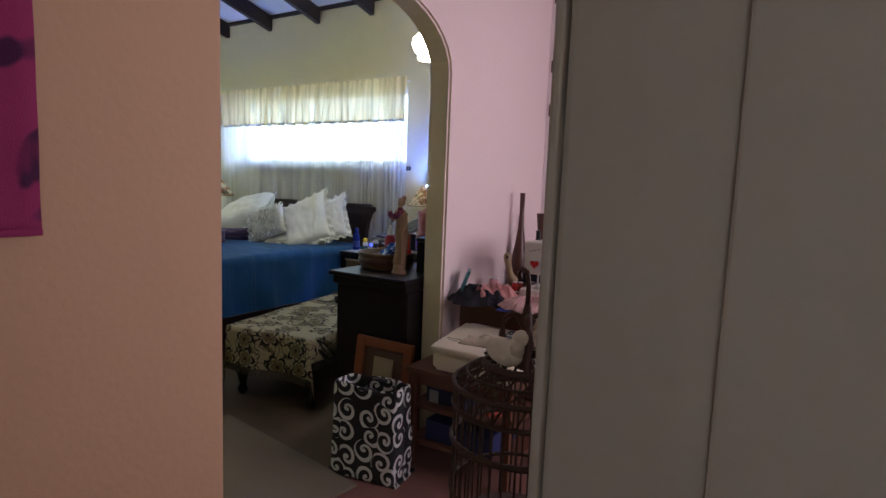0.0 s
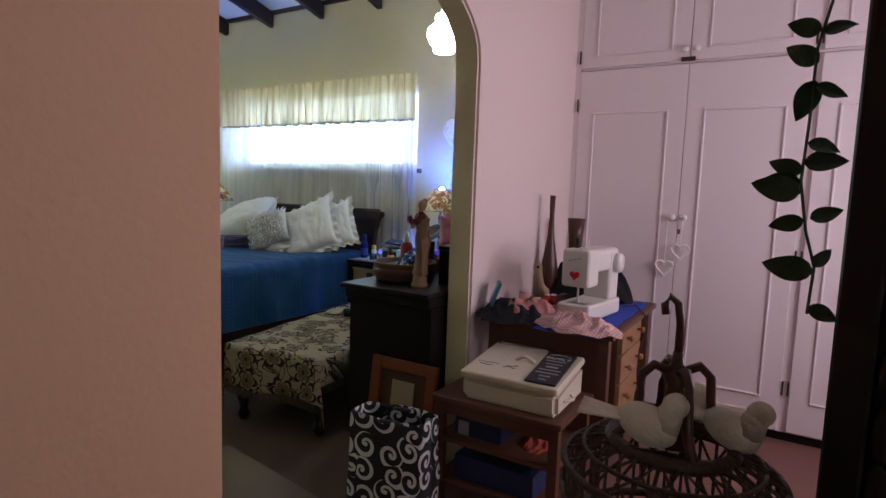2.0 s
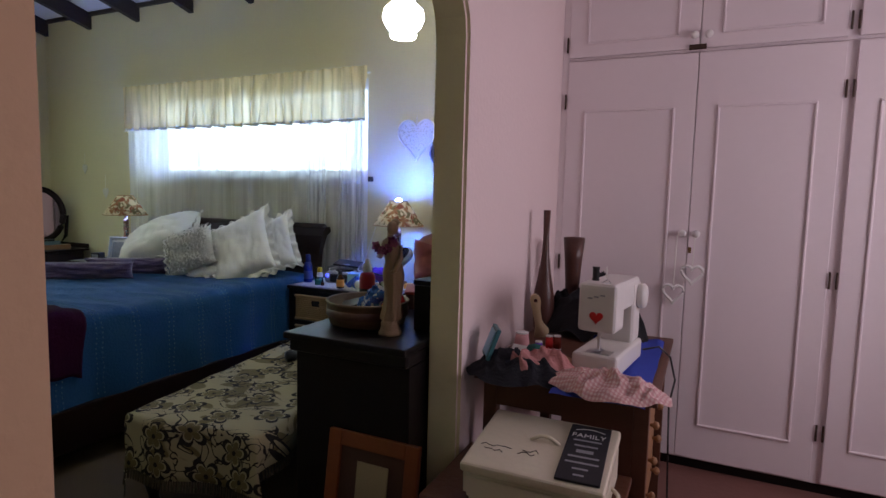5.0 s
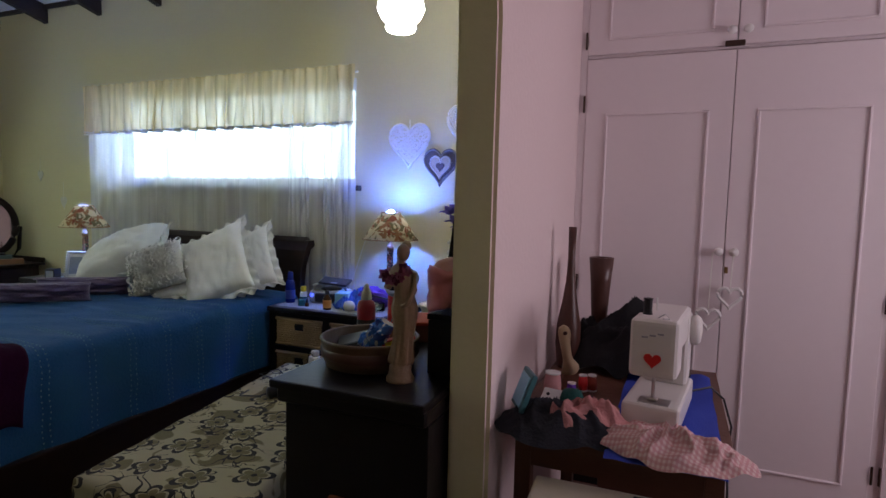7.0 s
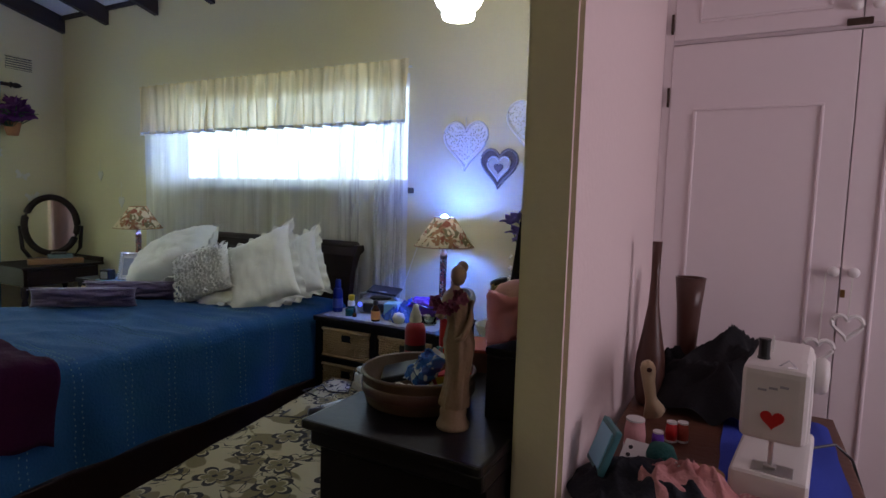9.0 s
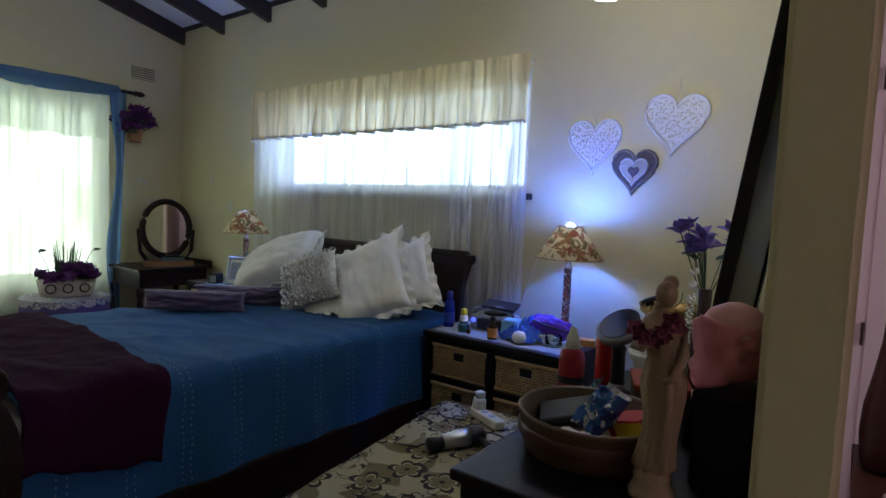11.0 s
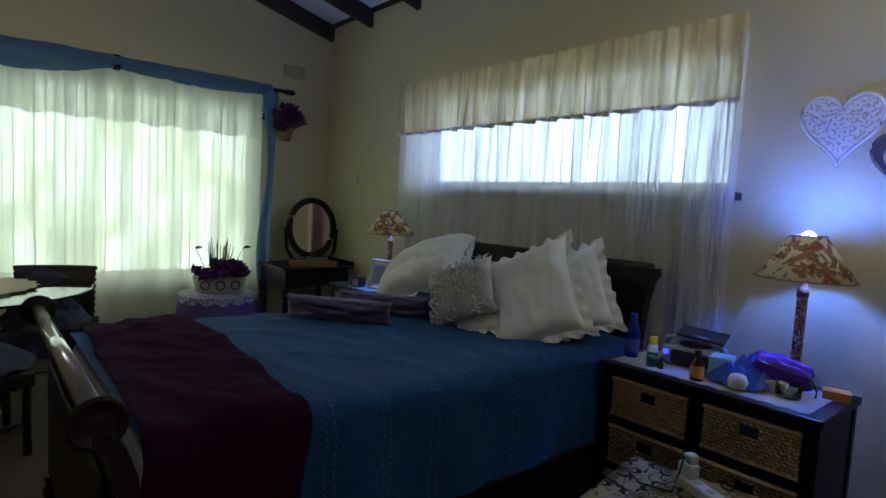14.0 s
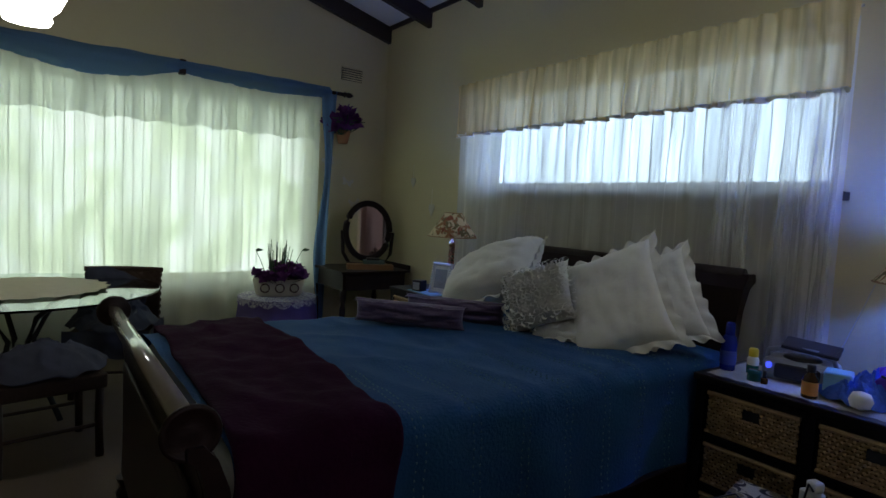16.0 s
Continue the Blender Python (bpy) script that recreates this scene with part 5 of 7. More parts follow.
part("picture", box(-0.042, 0.042, -0.0115, -0.008, 0.013, 0.107), M_CYAN, tf)
cd = thing("card", pose(0.12, -1.84, DZ + 0.015, -55, 0, -10), "white button card lying on the desk", "card")
part("sheet", box(-0.035, 0.035, -0.002, 0.002, 0, 0.07), M_PAPER, cd)
for dx, dz in ((-0.015, 0.02), (0.014, 0.02), (-0.015, 0.045)):
    part("button", lathe([(0.006, 0), (0.006, 0.002)], 10), M_BLACK, cd, m=pose(dx, -0.002, dz, 90))
tp = thing("tape_roll", pose(0.30, -1.86, DZ + 0.008), "tan roll of tape on the desk", "tape")
part("roll", lathe([(0.032, 0), (0.046, 0), (0.046, 0.038), (0.032, 0.038), (0.032, 0.0)], 26, cap=False), M_PALEWOOD, tp)
wl = lathed("wool_ball", pose(0.19, -1.80, DZ + 0.0), [(0.008, 0.0), (0.03, 0.008), (0.042, 0.035), (0.03, 0.064), (0.006, 0.072)], mat("teal wool", (0.02, 0.10, 0.09), 0.95, 0.4, 40, 150, 0.4), "dark teal ball of wool on the desk", "wool")
pc = thing("pin_cushion", pose(0.25, -1.95, DZ + 0.045), "red pin cushion with bright pins", "pin cushion")
part("cushion", lathe([(0.015, 0), (0.032, 0.006), (0.035, 0.018), (0.02, 0.032), (0.004, 0.036)], 16), M_REDCLOTH, pc, smooth=True)
rnd = random.Random(3)
for k in range(9):
    a, r = rnd.uniform(0, 6.28), rnd.uniform(0.004, 0.024)
    part("pin", lathe([(0.001, 0.0), (0.001, 0.012), (0.0032, 0.013), (0.0032, 0.018), (0.001, 0.019)], 6), M_PEARL, pc, m=pose(r * math.cos(a), r * math.sin(a), 0.026))

# ---------- tin with the sign on the small table ----------
tin = thing("bread_tin", pose(0.355, -2.26, 0.50, 0, 0, 1), "cream enamel bread tin with faded script on the lid", "tin")
bm = prism([(-0.165, 0.0), (0.165, 0.0), (0.17, 0.135), (-0.17, 0.095)], 0.41, "x")
bmesh.ops.bevel(bm, geom=bm.edges[:], offset=0.018, segments=3, affect="EDGES")
part("body", moved(bm, Matrix.Translation((-0.205, 0, 0))), M_CREAMTIN, tin)
LID = Matrix.Translation((0, 0, 0.118)) @ pose(0, 0, 0, 6.7)
part("lid", moved(box(-0.208, 0.208, -0.178, 0.176, -0.006, 0.026, 0.012, seg=3), LID), M_CREAMTIN, tin)
part("lid_handle", moved(tube([(-0.045 + 0.09 * k / 8, 0.02, 0.024 + 0.022 * math.sin(math.pi * k / 8)) for k in range(9)], 0.007, 8), LID), M_CREAMTIN, tin, smooth=True)
part("side_handle", tube([(0.20, -0.09 + 0.10 * k / 8, 0.05 + 0.0 * k) if k in (0, 8) else (0.20 + 0.03 * math.sin(math.pi * k / 8), -0.09 + 0.10 * k / 8, 0.05) for k in range(9)], 0.006, 8), M_CREAMTIN, tin, smooth=True)
rnd = random.Random(9)
for line, (x0, yy, n) in enumerate(((-0.18, -0.06, 9), (-0.165, -0.085, 6), (-0.06, -0.07, 5), (-0.05, -0.05, 5))):
    bm = bmesh.new()
    pts = [(x0 + 0.012 * k + rnd.uniform(-0.003, 0.003), yy + rnd.uniform(-0.009, 0.009) + 0.0015 * k, 0.0268) for k in range(n)]
    tube(pts, 0.0013, 4, bm)
    part("script_stroke", moved(bm, LID), M_SIGN, tin, "faded dark handwriting")
sg = thing("family_sign", pose(0.355, -2.26, 0.50, 0, 0, 1) @ LID @ pose(0.125, -0.005, 0.0275, 0, 0, 2), "black sign with white lettering lying on the tin", "sign")
part("board", box(-0.062, 0.062, -0.155, 0.155, 0, 0.008, 0.002), M_SIGN, sg)
flat_text("FAMILY", 0.032, pose(0, 0.088, 0.0086), M_PAPER, sg)
part("scroll_ornament", tube([(-0.045 + 0.09 * k / 12, 0.118 + 0.012 * math.sin(math.pi * k / 12), 0.009) for k in range(13)], 0.0016, 4), M_PAPER, sg)
for k, wd in enumerate((0.085, 0.07, 0.05, 0.09, 0.095, 0.045, 0.03)):
    z = 0.060 - 0.031 * k
    part("text_bar", box(-wd / 2, wd / 2, z - (0.008 if k == 2 else 0.004), z + (0.008 if k == 2 else 0.004), 0.008, 0.0088), M_GREYPL, sg)

sh = thing("shelf_box", pose(0.22, -2.24, 0.30), "dark blue box on the shelf of the small table", "box", "things on the lower shelves")
part("body", box(-0.12, 0.10, -0.14, 0.14, 0, 0.10, 0.006), mat("navy box", (0.012, 0.018, 0.05), 0.5, 0.2), sh)
part("tag", box(-0.10, -0.05, -0.1435, -0.14, 0.02, 0.08), M_GREYPL, sh, "grey label")
rc = thing("folded_cloth", pose(0.44, -2.28, 0.30), "red cloth folded on the shelf of the small table", "cloth", "things on the lower shelves")
part("cloth", heap(0.16, 0.22, 0.06, 41), M_REDCLOTH, rc, smooth=True)
sb = thing("shelf_box", pose(0.30, -2.26, 0.12), "black and blue box on the bottom shelf", "box", "things on the lower shelves")
part("body", box(-0.18, 0.18, -0.15, 0.15, 0, 0.12, 0.006), mat("dark blue card", (0.02, 0.03, 0.10), 0.5, 0.3), sb)

# ---------- shopping bag and wooden frame below the chest ----------
bag = thing("shopping_bag", pose(-0.06, -2.60, 0, 0, 0, 8), "black shopping bag printed with white damask scrolls", "bag")


def bag_wall(u, v):
    a = 2 * math.pi * u
    c, s = math.cos(a), math.sin(a)
    p = 0.24
    x = 0.18 * math.copysign(abs(c) ** p, c) * (1 - 0.06 * v)
    y = 0.105 * math.copysign(abs(s) ** p, s) * (1 - 0.25 * v)
    return (x + 0.010 * n3(x * 8, y * 8, v * 5), y + 0.014 * n3(x * 8, v * 5, 2), 0.006 + 0.43 * v + 0.03 * v * n3(x * 7, y * 7, 4))


solid(part("bag_body", sheet(56, 20, bag_wall), M_DAMASK, bag, smooth=True), 0.004)
part("bag_base", box(-0.19, 0.19, -0.1, 0.1, 0, 0.01, 0.004), M_DAMASK, bag)
part("bag_contents", moved(heap(0.36, 0.17, 0.06, 43), Matrix.Translation((0, 0, 0.34))), M_DAMASK, bag, "folded damask lining", True)
for y in (-0.07, 0.07):
    part("strap", tube([(-0.09 + 0.18 * k / 10, y + 0.02 * math.sin(k), 0.385 + 0.05 * math.sin(math.pi * k / 10)) for k in range(11)], 0.008, 6), M_BLACK, bag, smooth=True)
fr = thing("picture_frame", pose(-0.275, -2.30, 0, -8, 0, 0), "orange varnished wooden frame leaning on the chest", "picture frame")
for a in ((-0.19, -0.135, 0, 0.53), (0.135, 0.19, 0, 0.53)):
    part("stile", box(a[0], a[1], -0.012, 0.012, a[2], a[3], 0.005), M_ORANGEWOOD, fr)
for z in (0.0, 0.475):
    part("rail", box(-0.135, 0.135, -0.011, 0.011, z, z + 0.055, 0.005), M_ORANGEWOOD, fr)
part("picture", box(-0.135, 0.135, 0.0, 0.008, 0.055, 0.475), M_BROWNWOOD, fr, "dark picture")
part("note", box(-0.06, 0.07, -0.006, -0.001, 0.25, 0.43), mat("tan card", (0.35, 0.27, 0.17), 0.8), fr, "tan card stuck on the picture")

# ---------- bird cage and doves ----------
stand = thing("plant_stand", pose(1.14, -3.67, 0), "slim dark stand under the bird cage", "stand")
part("top", lathe([(0.13, 0.66), (0.135, 0.67), (0.135, 0.685), (0.13, 0.69)], 26), M_BROWNWOOD, stand, smooth=True)
for k in range(3):
    a = 2.1 * k + 0.4
    part("leg", tube([(0.14 * math.cos(a), 0.14 * math.sin(a), 0.0), (0.07 * math.cos(a), 0.07 * math.sin(a), 0.35), (0.10 * math.cos(a), 0.10 * math.sin(a), 0.665)], 0.013, 8), M_BROWNWOOD, stand, smooth=True)
cage = thing("bird_cage", pose(1.14, -3.67, 0.69), "brown wicker bird cage with a hooked finial", "bird cage")
part("base", lathe([(0.125, 0), (0.13, 0.01), (0.13, 0.03), (0.125, 0.035)], 30), M_DARKWICKER, cage)


def cage_r(z):
    return 0.128 if z < 0.325 else 0.128 - 0.058 * ((z - 0.325) / 0.035) ** 1.6


for k in range(36):
    a = 2 * math.pi * k / 36
    part("cage_bar", tube([(cage_r(z) * math.cos(a), cage_r(z) * math.sin(a), z) for z in (0.03, 0.18, 0.325, 0.335, 0.345, 0.353, 0.36)], 0.0022, 4), M_DARKWICKER, cage)
for z, r in ((0.12, 0.004), (0.22, 0.006), (0.285, 0.005), (0.325, 0.005), (0.345, 0.003), (0.36, 0.009)):
    part("hoop", tube([((cage_r(z) + 0.002) * math.cos(i * math.pi / 16), (cage_r(z) + 0.002) * math.sin(i * math.pi / 16), z) for i in range(33)], r, 6), M_DARKWICKER, cage, smooth=True)
bm = bmesh.new()
for k in range(20):
    for s in (-1, 1):
        tube([(cage_r(z) * 1.01 * math.cos(2 * math.pi * k / 20 + s * j * 0.16), cage_r(z) * 1.01 * math.sin(2 * math.pi * k / 20 + s * j * 0.16), z) for j, z in enumerate((0.285, 0.325, 0.338, 0.35, 0.36))], 0.0022, 4, bm)
tagged(part("lattice", bm, M_DARKWICKER, cage, "crossed wicker shoulder"), kind="stuff")
part("finial_post", lathe([(0.02, 0.355), (0.012, 0.375), (0.016, 0.40), (0.010, 0.43), (0.018, 0.445), (0.008, 0.46), (0.006, 0.475)], 12), M_BROWNWOOD, cage, smooth=True)
part("hook", tube([(0, 0, 0.47), (0.0, 0, 0.51), (-0.004, 0, 0.535), (-0.014, 0, 0.543), (-0.02, 0, 0.532), (-0.018, 0, 0.52)], 0.005, 8), M_BROWNWOOD, cage, smooth=True)
for k in range(4):
    a = math.pi / 2 * k + 0.5
    part("scroll", tube([(r * math.cos(a), r * math.sin(a), z) for r, z in ((0.008, 0.45), (0.028, 0.458), (0.042, 0.445), (0.044, 0.42), (0.046, 0.395), (0.058, 0.375), (0.072, 0.364))], 0.006, 7), M_BROWNWOOD, cage, smooth=True)


def dove(m, s=1.0):
    d = thing("dove_ornament", m, "cream feathered dove ornament perched on the cage", "ornament", "dove ornaments")
    bm = bmesh.new()
    bmesh.ops.create_uvsphere(bm, u_segments=18, v_segments=12, radius=1)
    moved(bm, Matrix.Translation((0, 0, 0.032)) @ pose(0, 0, 0, 0, 22) @ Matrix.Diagonal((0.045, 0.029, 0.03, 1)))
    h = bmesh.new()
    bmesh.ops.create_uvsphere(h, u_segments=14, v_segments=10, radius=0.019)
    join(bm, moved(h, Matrix.Translation((0.038, 0, 0.068)) @ Matrix.Diagonal((1.05, 0.9, 1, 1))))
    n = lathe([(0.024, 0), (0.017, 0.03), (0.015, 0.04)], 12)
    join(bm, moved(n, Matrix.Translation((0.022, 0, 0.035)) @ pose(0, 0, 0, 0, 25)))
    part("bird", moved(bm, Matrix.Diagonal((s, s, s, 1))), M_DOVE, d, smooth=True)
    t = sheet(6, 8, lambda u, v: ((-0.03 - 0.07 * v) * s, (u - 0.5) * (0.025 + 0.035 * v) * s, (0.04 + 0.006 * v + 0.004 * math.sin(u * 20)) * s))
    solid(part("tail", t, M_DOVE, d, "fanned tail feathers", True), 0.003)


dove(pose(1.118, -3.715, 1.056, 0, 0, 8), 0.8)
dove(pose(1.205, -3.655, 1.052, 0, 0, -12), 0.78)
dove(pose(1.15, -3.60, 1.056, 0, 0, 150), 0.85)

# ---------- mirror with vine by the passage ----------
cm = thing("standing_mirror", pose(1.305, -3.555, 0, 0, 0, -14), "tall mirror in a black carved wooden frame", "mirror")
for x in (0.0, 0.55):
    part("stile", box(x, x + 0.045, -0.02, 0.02, 0.02, 1.98, 0.009, seg=3), M_BLACK, cm)
    boss = part("carved_boss", lathe([(0.004, -0.036), (0.010, -0.024), (0.013, 0), (0.010, 0.024), (0.004, 0.036)], 10), M_BLACK, cm, smooth=True, m=pose(x + (0.058 if x < 0.1 else -0.014), -0.008, 0.10))
    for k in range(1, 26):
        again = new("carved_boss", boss.data)
        again.parent = cm
        again.matrix_basis = pose(x + (0.058 if x < 0.1 else -0.014), -0.008, 0.10 + 0.07 * k)
for z in (0.02, 1.93):
    part("rail", box(0.045, 0.55, -0.02, 0.02, z, z + 0.05, 0.008), M_BLACK, cm)
part("glass", box(0.075, 0.52, 0.0, 0.006, 0.07, 1.93), M_MIRROR, cm)
part("backboard", box(0.045, 0.55, 0.0065, 0.018, 0.07, 1.93), M_BLACK, cm)
for x in (0.02, 0.555):
    part("foot", box(x - 0.01, x + 0.03, -0.12, 0.12, 0, 0.022, 0.006), M_BLACK, cm)


def leaf_mesh(l, w, seed):
    def f(u, v):
        t = u
        half = w / 2 * math.sin(math.pi * min(1, t ** 0.75)) ** 0.8
        return (l * t, (v - 0.5) * 2 * half, 0.12 * w * abs(v - 0.5) * 2 - 0.25 * l * t * t + 0.05 * w * math.sin(seed + 6 * t))
    return sheet(10, 4, f)


vine = thing("artificial_vine", pose(0, 0, 0), "artificial green vine trailing down beside the mirror", "vine")
stem = [(1.285, -3.44, 1.90), (1.275, -3.43, 1.66), (1.258, -3.42, 1.575), (1.257, -3.42, 1.472), (1.254, -3.42, 1.384), (1.266, -3.42, 1.313), (1.281, -3.42, 1.26), (1.278, -3.42, 1.19)]
part("stem", tube([(1.33, -3.535, 1.97), (1.31, -3.50, 1.985)] + stem, 0.0022, 5), M_LEAF, vine)
rnd = random.Random(21)
for x, z, a, l, tilt in ((1.262, 1.60, 165, 0.055, 70), (1.262, 1.595, 20, 0.05, 60), (1.262, 1.555, 150, 0.06, 80), (1.258, 1.53, 255, 0.07, 75), (1.26, 1.52, -15, 0.05, 60), (1.257, 1.44, -10, 0.05, 60), (1.255, 1.41, 10, 0.065, 70),
                       (1.255, 1.40, 165, 0.055, 75), (1.255, 1.385, 190, 0.075, 75), (1.256, 1.37, 172, 0.08, 80), (1.262, 1.33, 200, 0.055, 75), (1.27, 1.33, 25, 0.05, 70), (1.281, 1.255, 178, 0.08, 80), (1.281, 1.26, 60, 0.04, 70),
                       (1.278, 1.20, -20, 0.05, 70), (1.275, 1.66, 160, 0.06, 75), (1.28, 1.74, 20, 0.06, 75), (1.28, 1.80, 170, 0.06, 75)):
    part("leaf", leaf_mesh(l * 0.85, l * 0.5, rnd.uniform(0, 6)), M_LEAF, vine, smooth=True, m=pose(x, -3.42, z, 0, -a, 0) @ pose(0, 0, 0, tilt, 0, 0))

hang = thing("wall_hanging", pose(0.012, -3.985, 1.225), "magenta and purple cloth hanging on the peach wall", "wall hanging")
solid(part("cloth", sheet(20, 24, lambda u, v: (0.006 + 0.006 * n3(u * 4, v * 5, 6), -0.75 * u, 0.85 * v)), M_WALLHANG, hang, smooth=True), 0.003)
part("hem", box(0.0, 0.014, -0.75, 0.0, -0.004, 0.012, 0.003), M_WALLHANG, hang)
rug = thing("rug", pose(-0.42, -3.12, 0, 0, 0, -8), "pale beige rug on the floor in the archway", "rug")
part("rug_surface", box(-0.75, 0.35, -0.55, 0.42, 0.001, 0.016, 0.007), M_RUG, rug)


# ---------- things on the dark chests ----------
CZ = 0.87


def bottle(name, m, prof, material, cap_prof, cap_material, label, group="", band=None):
    b = thing(name, m, label, "bottle", group)
    part("body", lathe(prof, 22), material, b, smooth=True)
    part("cap", lathe(cap_prof, 18), cap_material, b, smooth=True)
    if band:
        part("label", lathe(band[0], 22, cap=False), band[1], b, "printed label", True)
    return b


bowl = thing("wooden_bowl", pose(-0.475, -1.97, CZ), "round brown wooden bowl holding odds and ends", "bowl")
part("bowl", lathe([(0.12, 0.0), (0.152, 0.008), (0.164, 0.05), (0.166, 0.09), (0.171, 0.098), (0.166, 0.103), (0.159, 0.098), (0.155, 0.025), (0.12, 0.012)], 44), mat("aged brown wood", (0.09, 0.05, 0.026), 0.45, 0.3, 6, 60, 0.06), bowl, smooth=True)
part("band", lathe([(0.1645, 0.04), (0.168, 0.044), (0.168, 0.068), (0.166, 0.072)], 44, cap=False), M_BROWNWOOD, bowl, "dark inlaid band", True)
wa = thing("wallet", pose(-0.54, -1.93, CZ + 0.06, 8, -14, 25), "black leather wallet lying in the bowl", "wallet", "things in the bowl")
part("leather", box(-0.075, 0.075, -0.05, 0.05, 0, 0.022, 0.007, seg=3), M_BLACK, wa)
pk = thing("foil_packet", pose(-0.455, -1.97, CZ + 0.10, -48, 12, -25), "crumpled blue and white foil packet in the bowl", "packet", "things in the bowl")
part("packet", pillow_mesh(0.08, 0.125, 0.055, 20, seed=8), pattern("blue and white foil", (0.04, 0.14, 0.45), [(0.62, 0.68, 0.74), (0.02, 0.05, 0.22)], 14, 0.22, 0.53, 0.56), pk, smooth=True)
part("crimp", sheet(16, 2, lambda u, v: (-0.036 + 0.072 * u, 0.004 * math.sin(u * 40), 0.055 + 0.014 * v)), M_PAPER, pk, "white crimped edge")
bx = thing("matchbox", pose(-0.375, -1.93, CZ + 0.055, 15, -20, -30), "red and yellow carton in the bowl", "carton", "things in the bowl")
part("carton", box(-0.055, 0.055, -0.035, 0.035, 0, 0.045, 0.002), M_REDBRIGHT, bx)
part("panel", box(-0.03, 0.056, -0.0365, -0.03, 0.006, 0.04), M_YELLOW, bx, "yellow printed panel")
ct = thing("cotton_pad_bag", pose(-0.49, -2.05, CZ + 0.03, 0, 0, 0), "white cotton pads in the bowl", "cotton pads", "things in the bowl")
part("cotton_wool", heap(0.18, 0.10, 0.055, 51), M_LINEN, ct, smooth=True)

# A draped female figure, one plain mesh.
bm = lathe([(0.050, 0), (0.052, 0.010), (0.046, 0.020), (0.040, 0.034), (0.042, 0.052), (0.034, 0.058), (0.044, 0.066), (0.046, 0.075), (0.041, 0.11), (0.038, 0.15), (0.040, 0.19), (0.047, 0.235), (0.048, 0.26), (0.041, 0.29),
            (0.034, 0.315), (0.037, 0.34), (0.045, 0.365), (0.046, 0.385), (0.036, 0.402), (0.017, 0.415), (0.013, 0.425), (0.014, 0.436)], 40)
for v in bm.verts:
    z = v.co.z
    if z > 0.06:
        a = math.atan2(v.co.y, v.co.x)
        folds = 0.09 * math.sin(7 * a + 16 * z) + 0.05 * math.sin(13 * a - 9 * z)
        k = 1 + folds * max(0.0, min(1.0, (0.40 - z) / 0.12))
        v.co.x = v.co.x * k + 0.014 * math.sin((z - 0.06) * 10)
        v.co.y = v.co.y * k * 0.78
h = bmesh.new()
bmesh.ops.create_uvsphere(h, u_segments=16, v_segments=12, radius=0.026)
join(bm, moved(h, Matrix.Translation((0.006, -0.004, 0.455)) @ Matrix.Diagonal((0.92, 1, 1.15, 1))))
h = bmesh.new()
bmesh.ops.create_uvsphere(h, u_segments=12, v_segments=8, radius=0.018)
join(bm, moved(h, Matrix.Translation((0.008, 0.016, 0.478))))
tube([(-0.034, 0.0, 0.385), (-0.052, -0.02, 0.33), (-0.03, -0.042, 0.335), (-0.012, -0.04, 0.36)], 0.012, 8, bm, 0.7)
tube([(0.046, 0.0, 0.385), (0.056, -0.012, 0.33), (0.04, -0.034, 0.28), (0.02, -0.034, 0.27)], 0.012, 8, bm, 0.7)
tagged(part("statue", bm, M_STATUE, smooth=True, m=pose(-0.30, -2.085, CZ) @ Matrix.Diagonal((0.86, 0.86, 0.89, 1))), "tan carved statue of a draped standing figure", "statue")
M_GARLAND_DARK = mat("dark rose cloth", (0.13, 0.025, 0.05), 0.9, 0.3, 30, 120, 0.1)
M_GARLAND = mat("dusky rose cloth", (0.24, 0.06, 0.10), 0.9, 0.3, 30, 120, 0.1)
ng = thing("flower_garland", pose(-0.30, -2.10, CZ + 0.33) @ Matrix.Diagonal((1.05, 1.0, 1.05, 1)), "dusky red cloth flowers hung on the statue", "garland")
rnd = random.Random(12)
for k in range(7):
    f = bmesh.new()
    for p in range(9):
        join(f, moved(leaf_mesh(0.021 - 0.006 * (p % 2), 0.017, k + p), pose(0, 0, 0.004 * (p % 2), 0, -30 - 35 * (p % 2), 40 * p)))
    part("flower", f, M_GARLAND_DARK if k % 2 else M_GARLAND, ng, smooth=True, m=pose(-0.035 + 0.012 * k, -0.03 - 0.008 * math.sin(k), 0.008 * math.cos(k * 1.3) + (0.02 if k > 4 else 0.0), 70 + 20 * rnd.random(), 30 * rnd.random(), 0))

db = thing("dark_box", pose(-0.20, -1.90, CZ), "dark wooden box standing on the chest", "box")
part("body", box(-0.054, 0.054, -0.083, 0.083, 0, 0.18, 0.005), M_BLACKWOOD, db)
part("lid", box(-0.057, 0.057, -0.087, 0.087, 0.181, 0.20, 0.004), M_BLACKWOOD, db)
pkc = thing("pink_pouch", pose(-0.205, -1.90, CZ + 0.20, 0, 0, 60), "translucent pink plastic pouch with a pale flap", "pouch")
part("pouch", moved(pillow_mesh(0.2, 0.16, 0.10, 18, seed=6), Matrix.Translation((0, 0, 0.08))), M_PINKPL, pkc, smooth=True)
part("flap", lathe([(0.088, 0.0), (0.085, 0.03), (0.06, 0.058), (0.02, 0.07), (0.002, 0.071)], 20), M_ROSE, pkc, "pale pink rounded flap", True, Matrix.Translation((0, 0, 0.11)) @ Matrix.Diagonal((1.0, 0.52, 1, 1)))

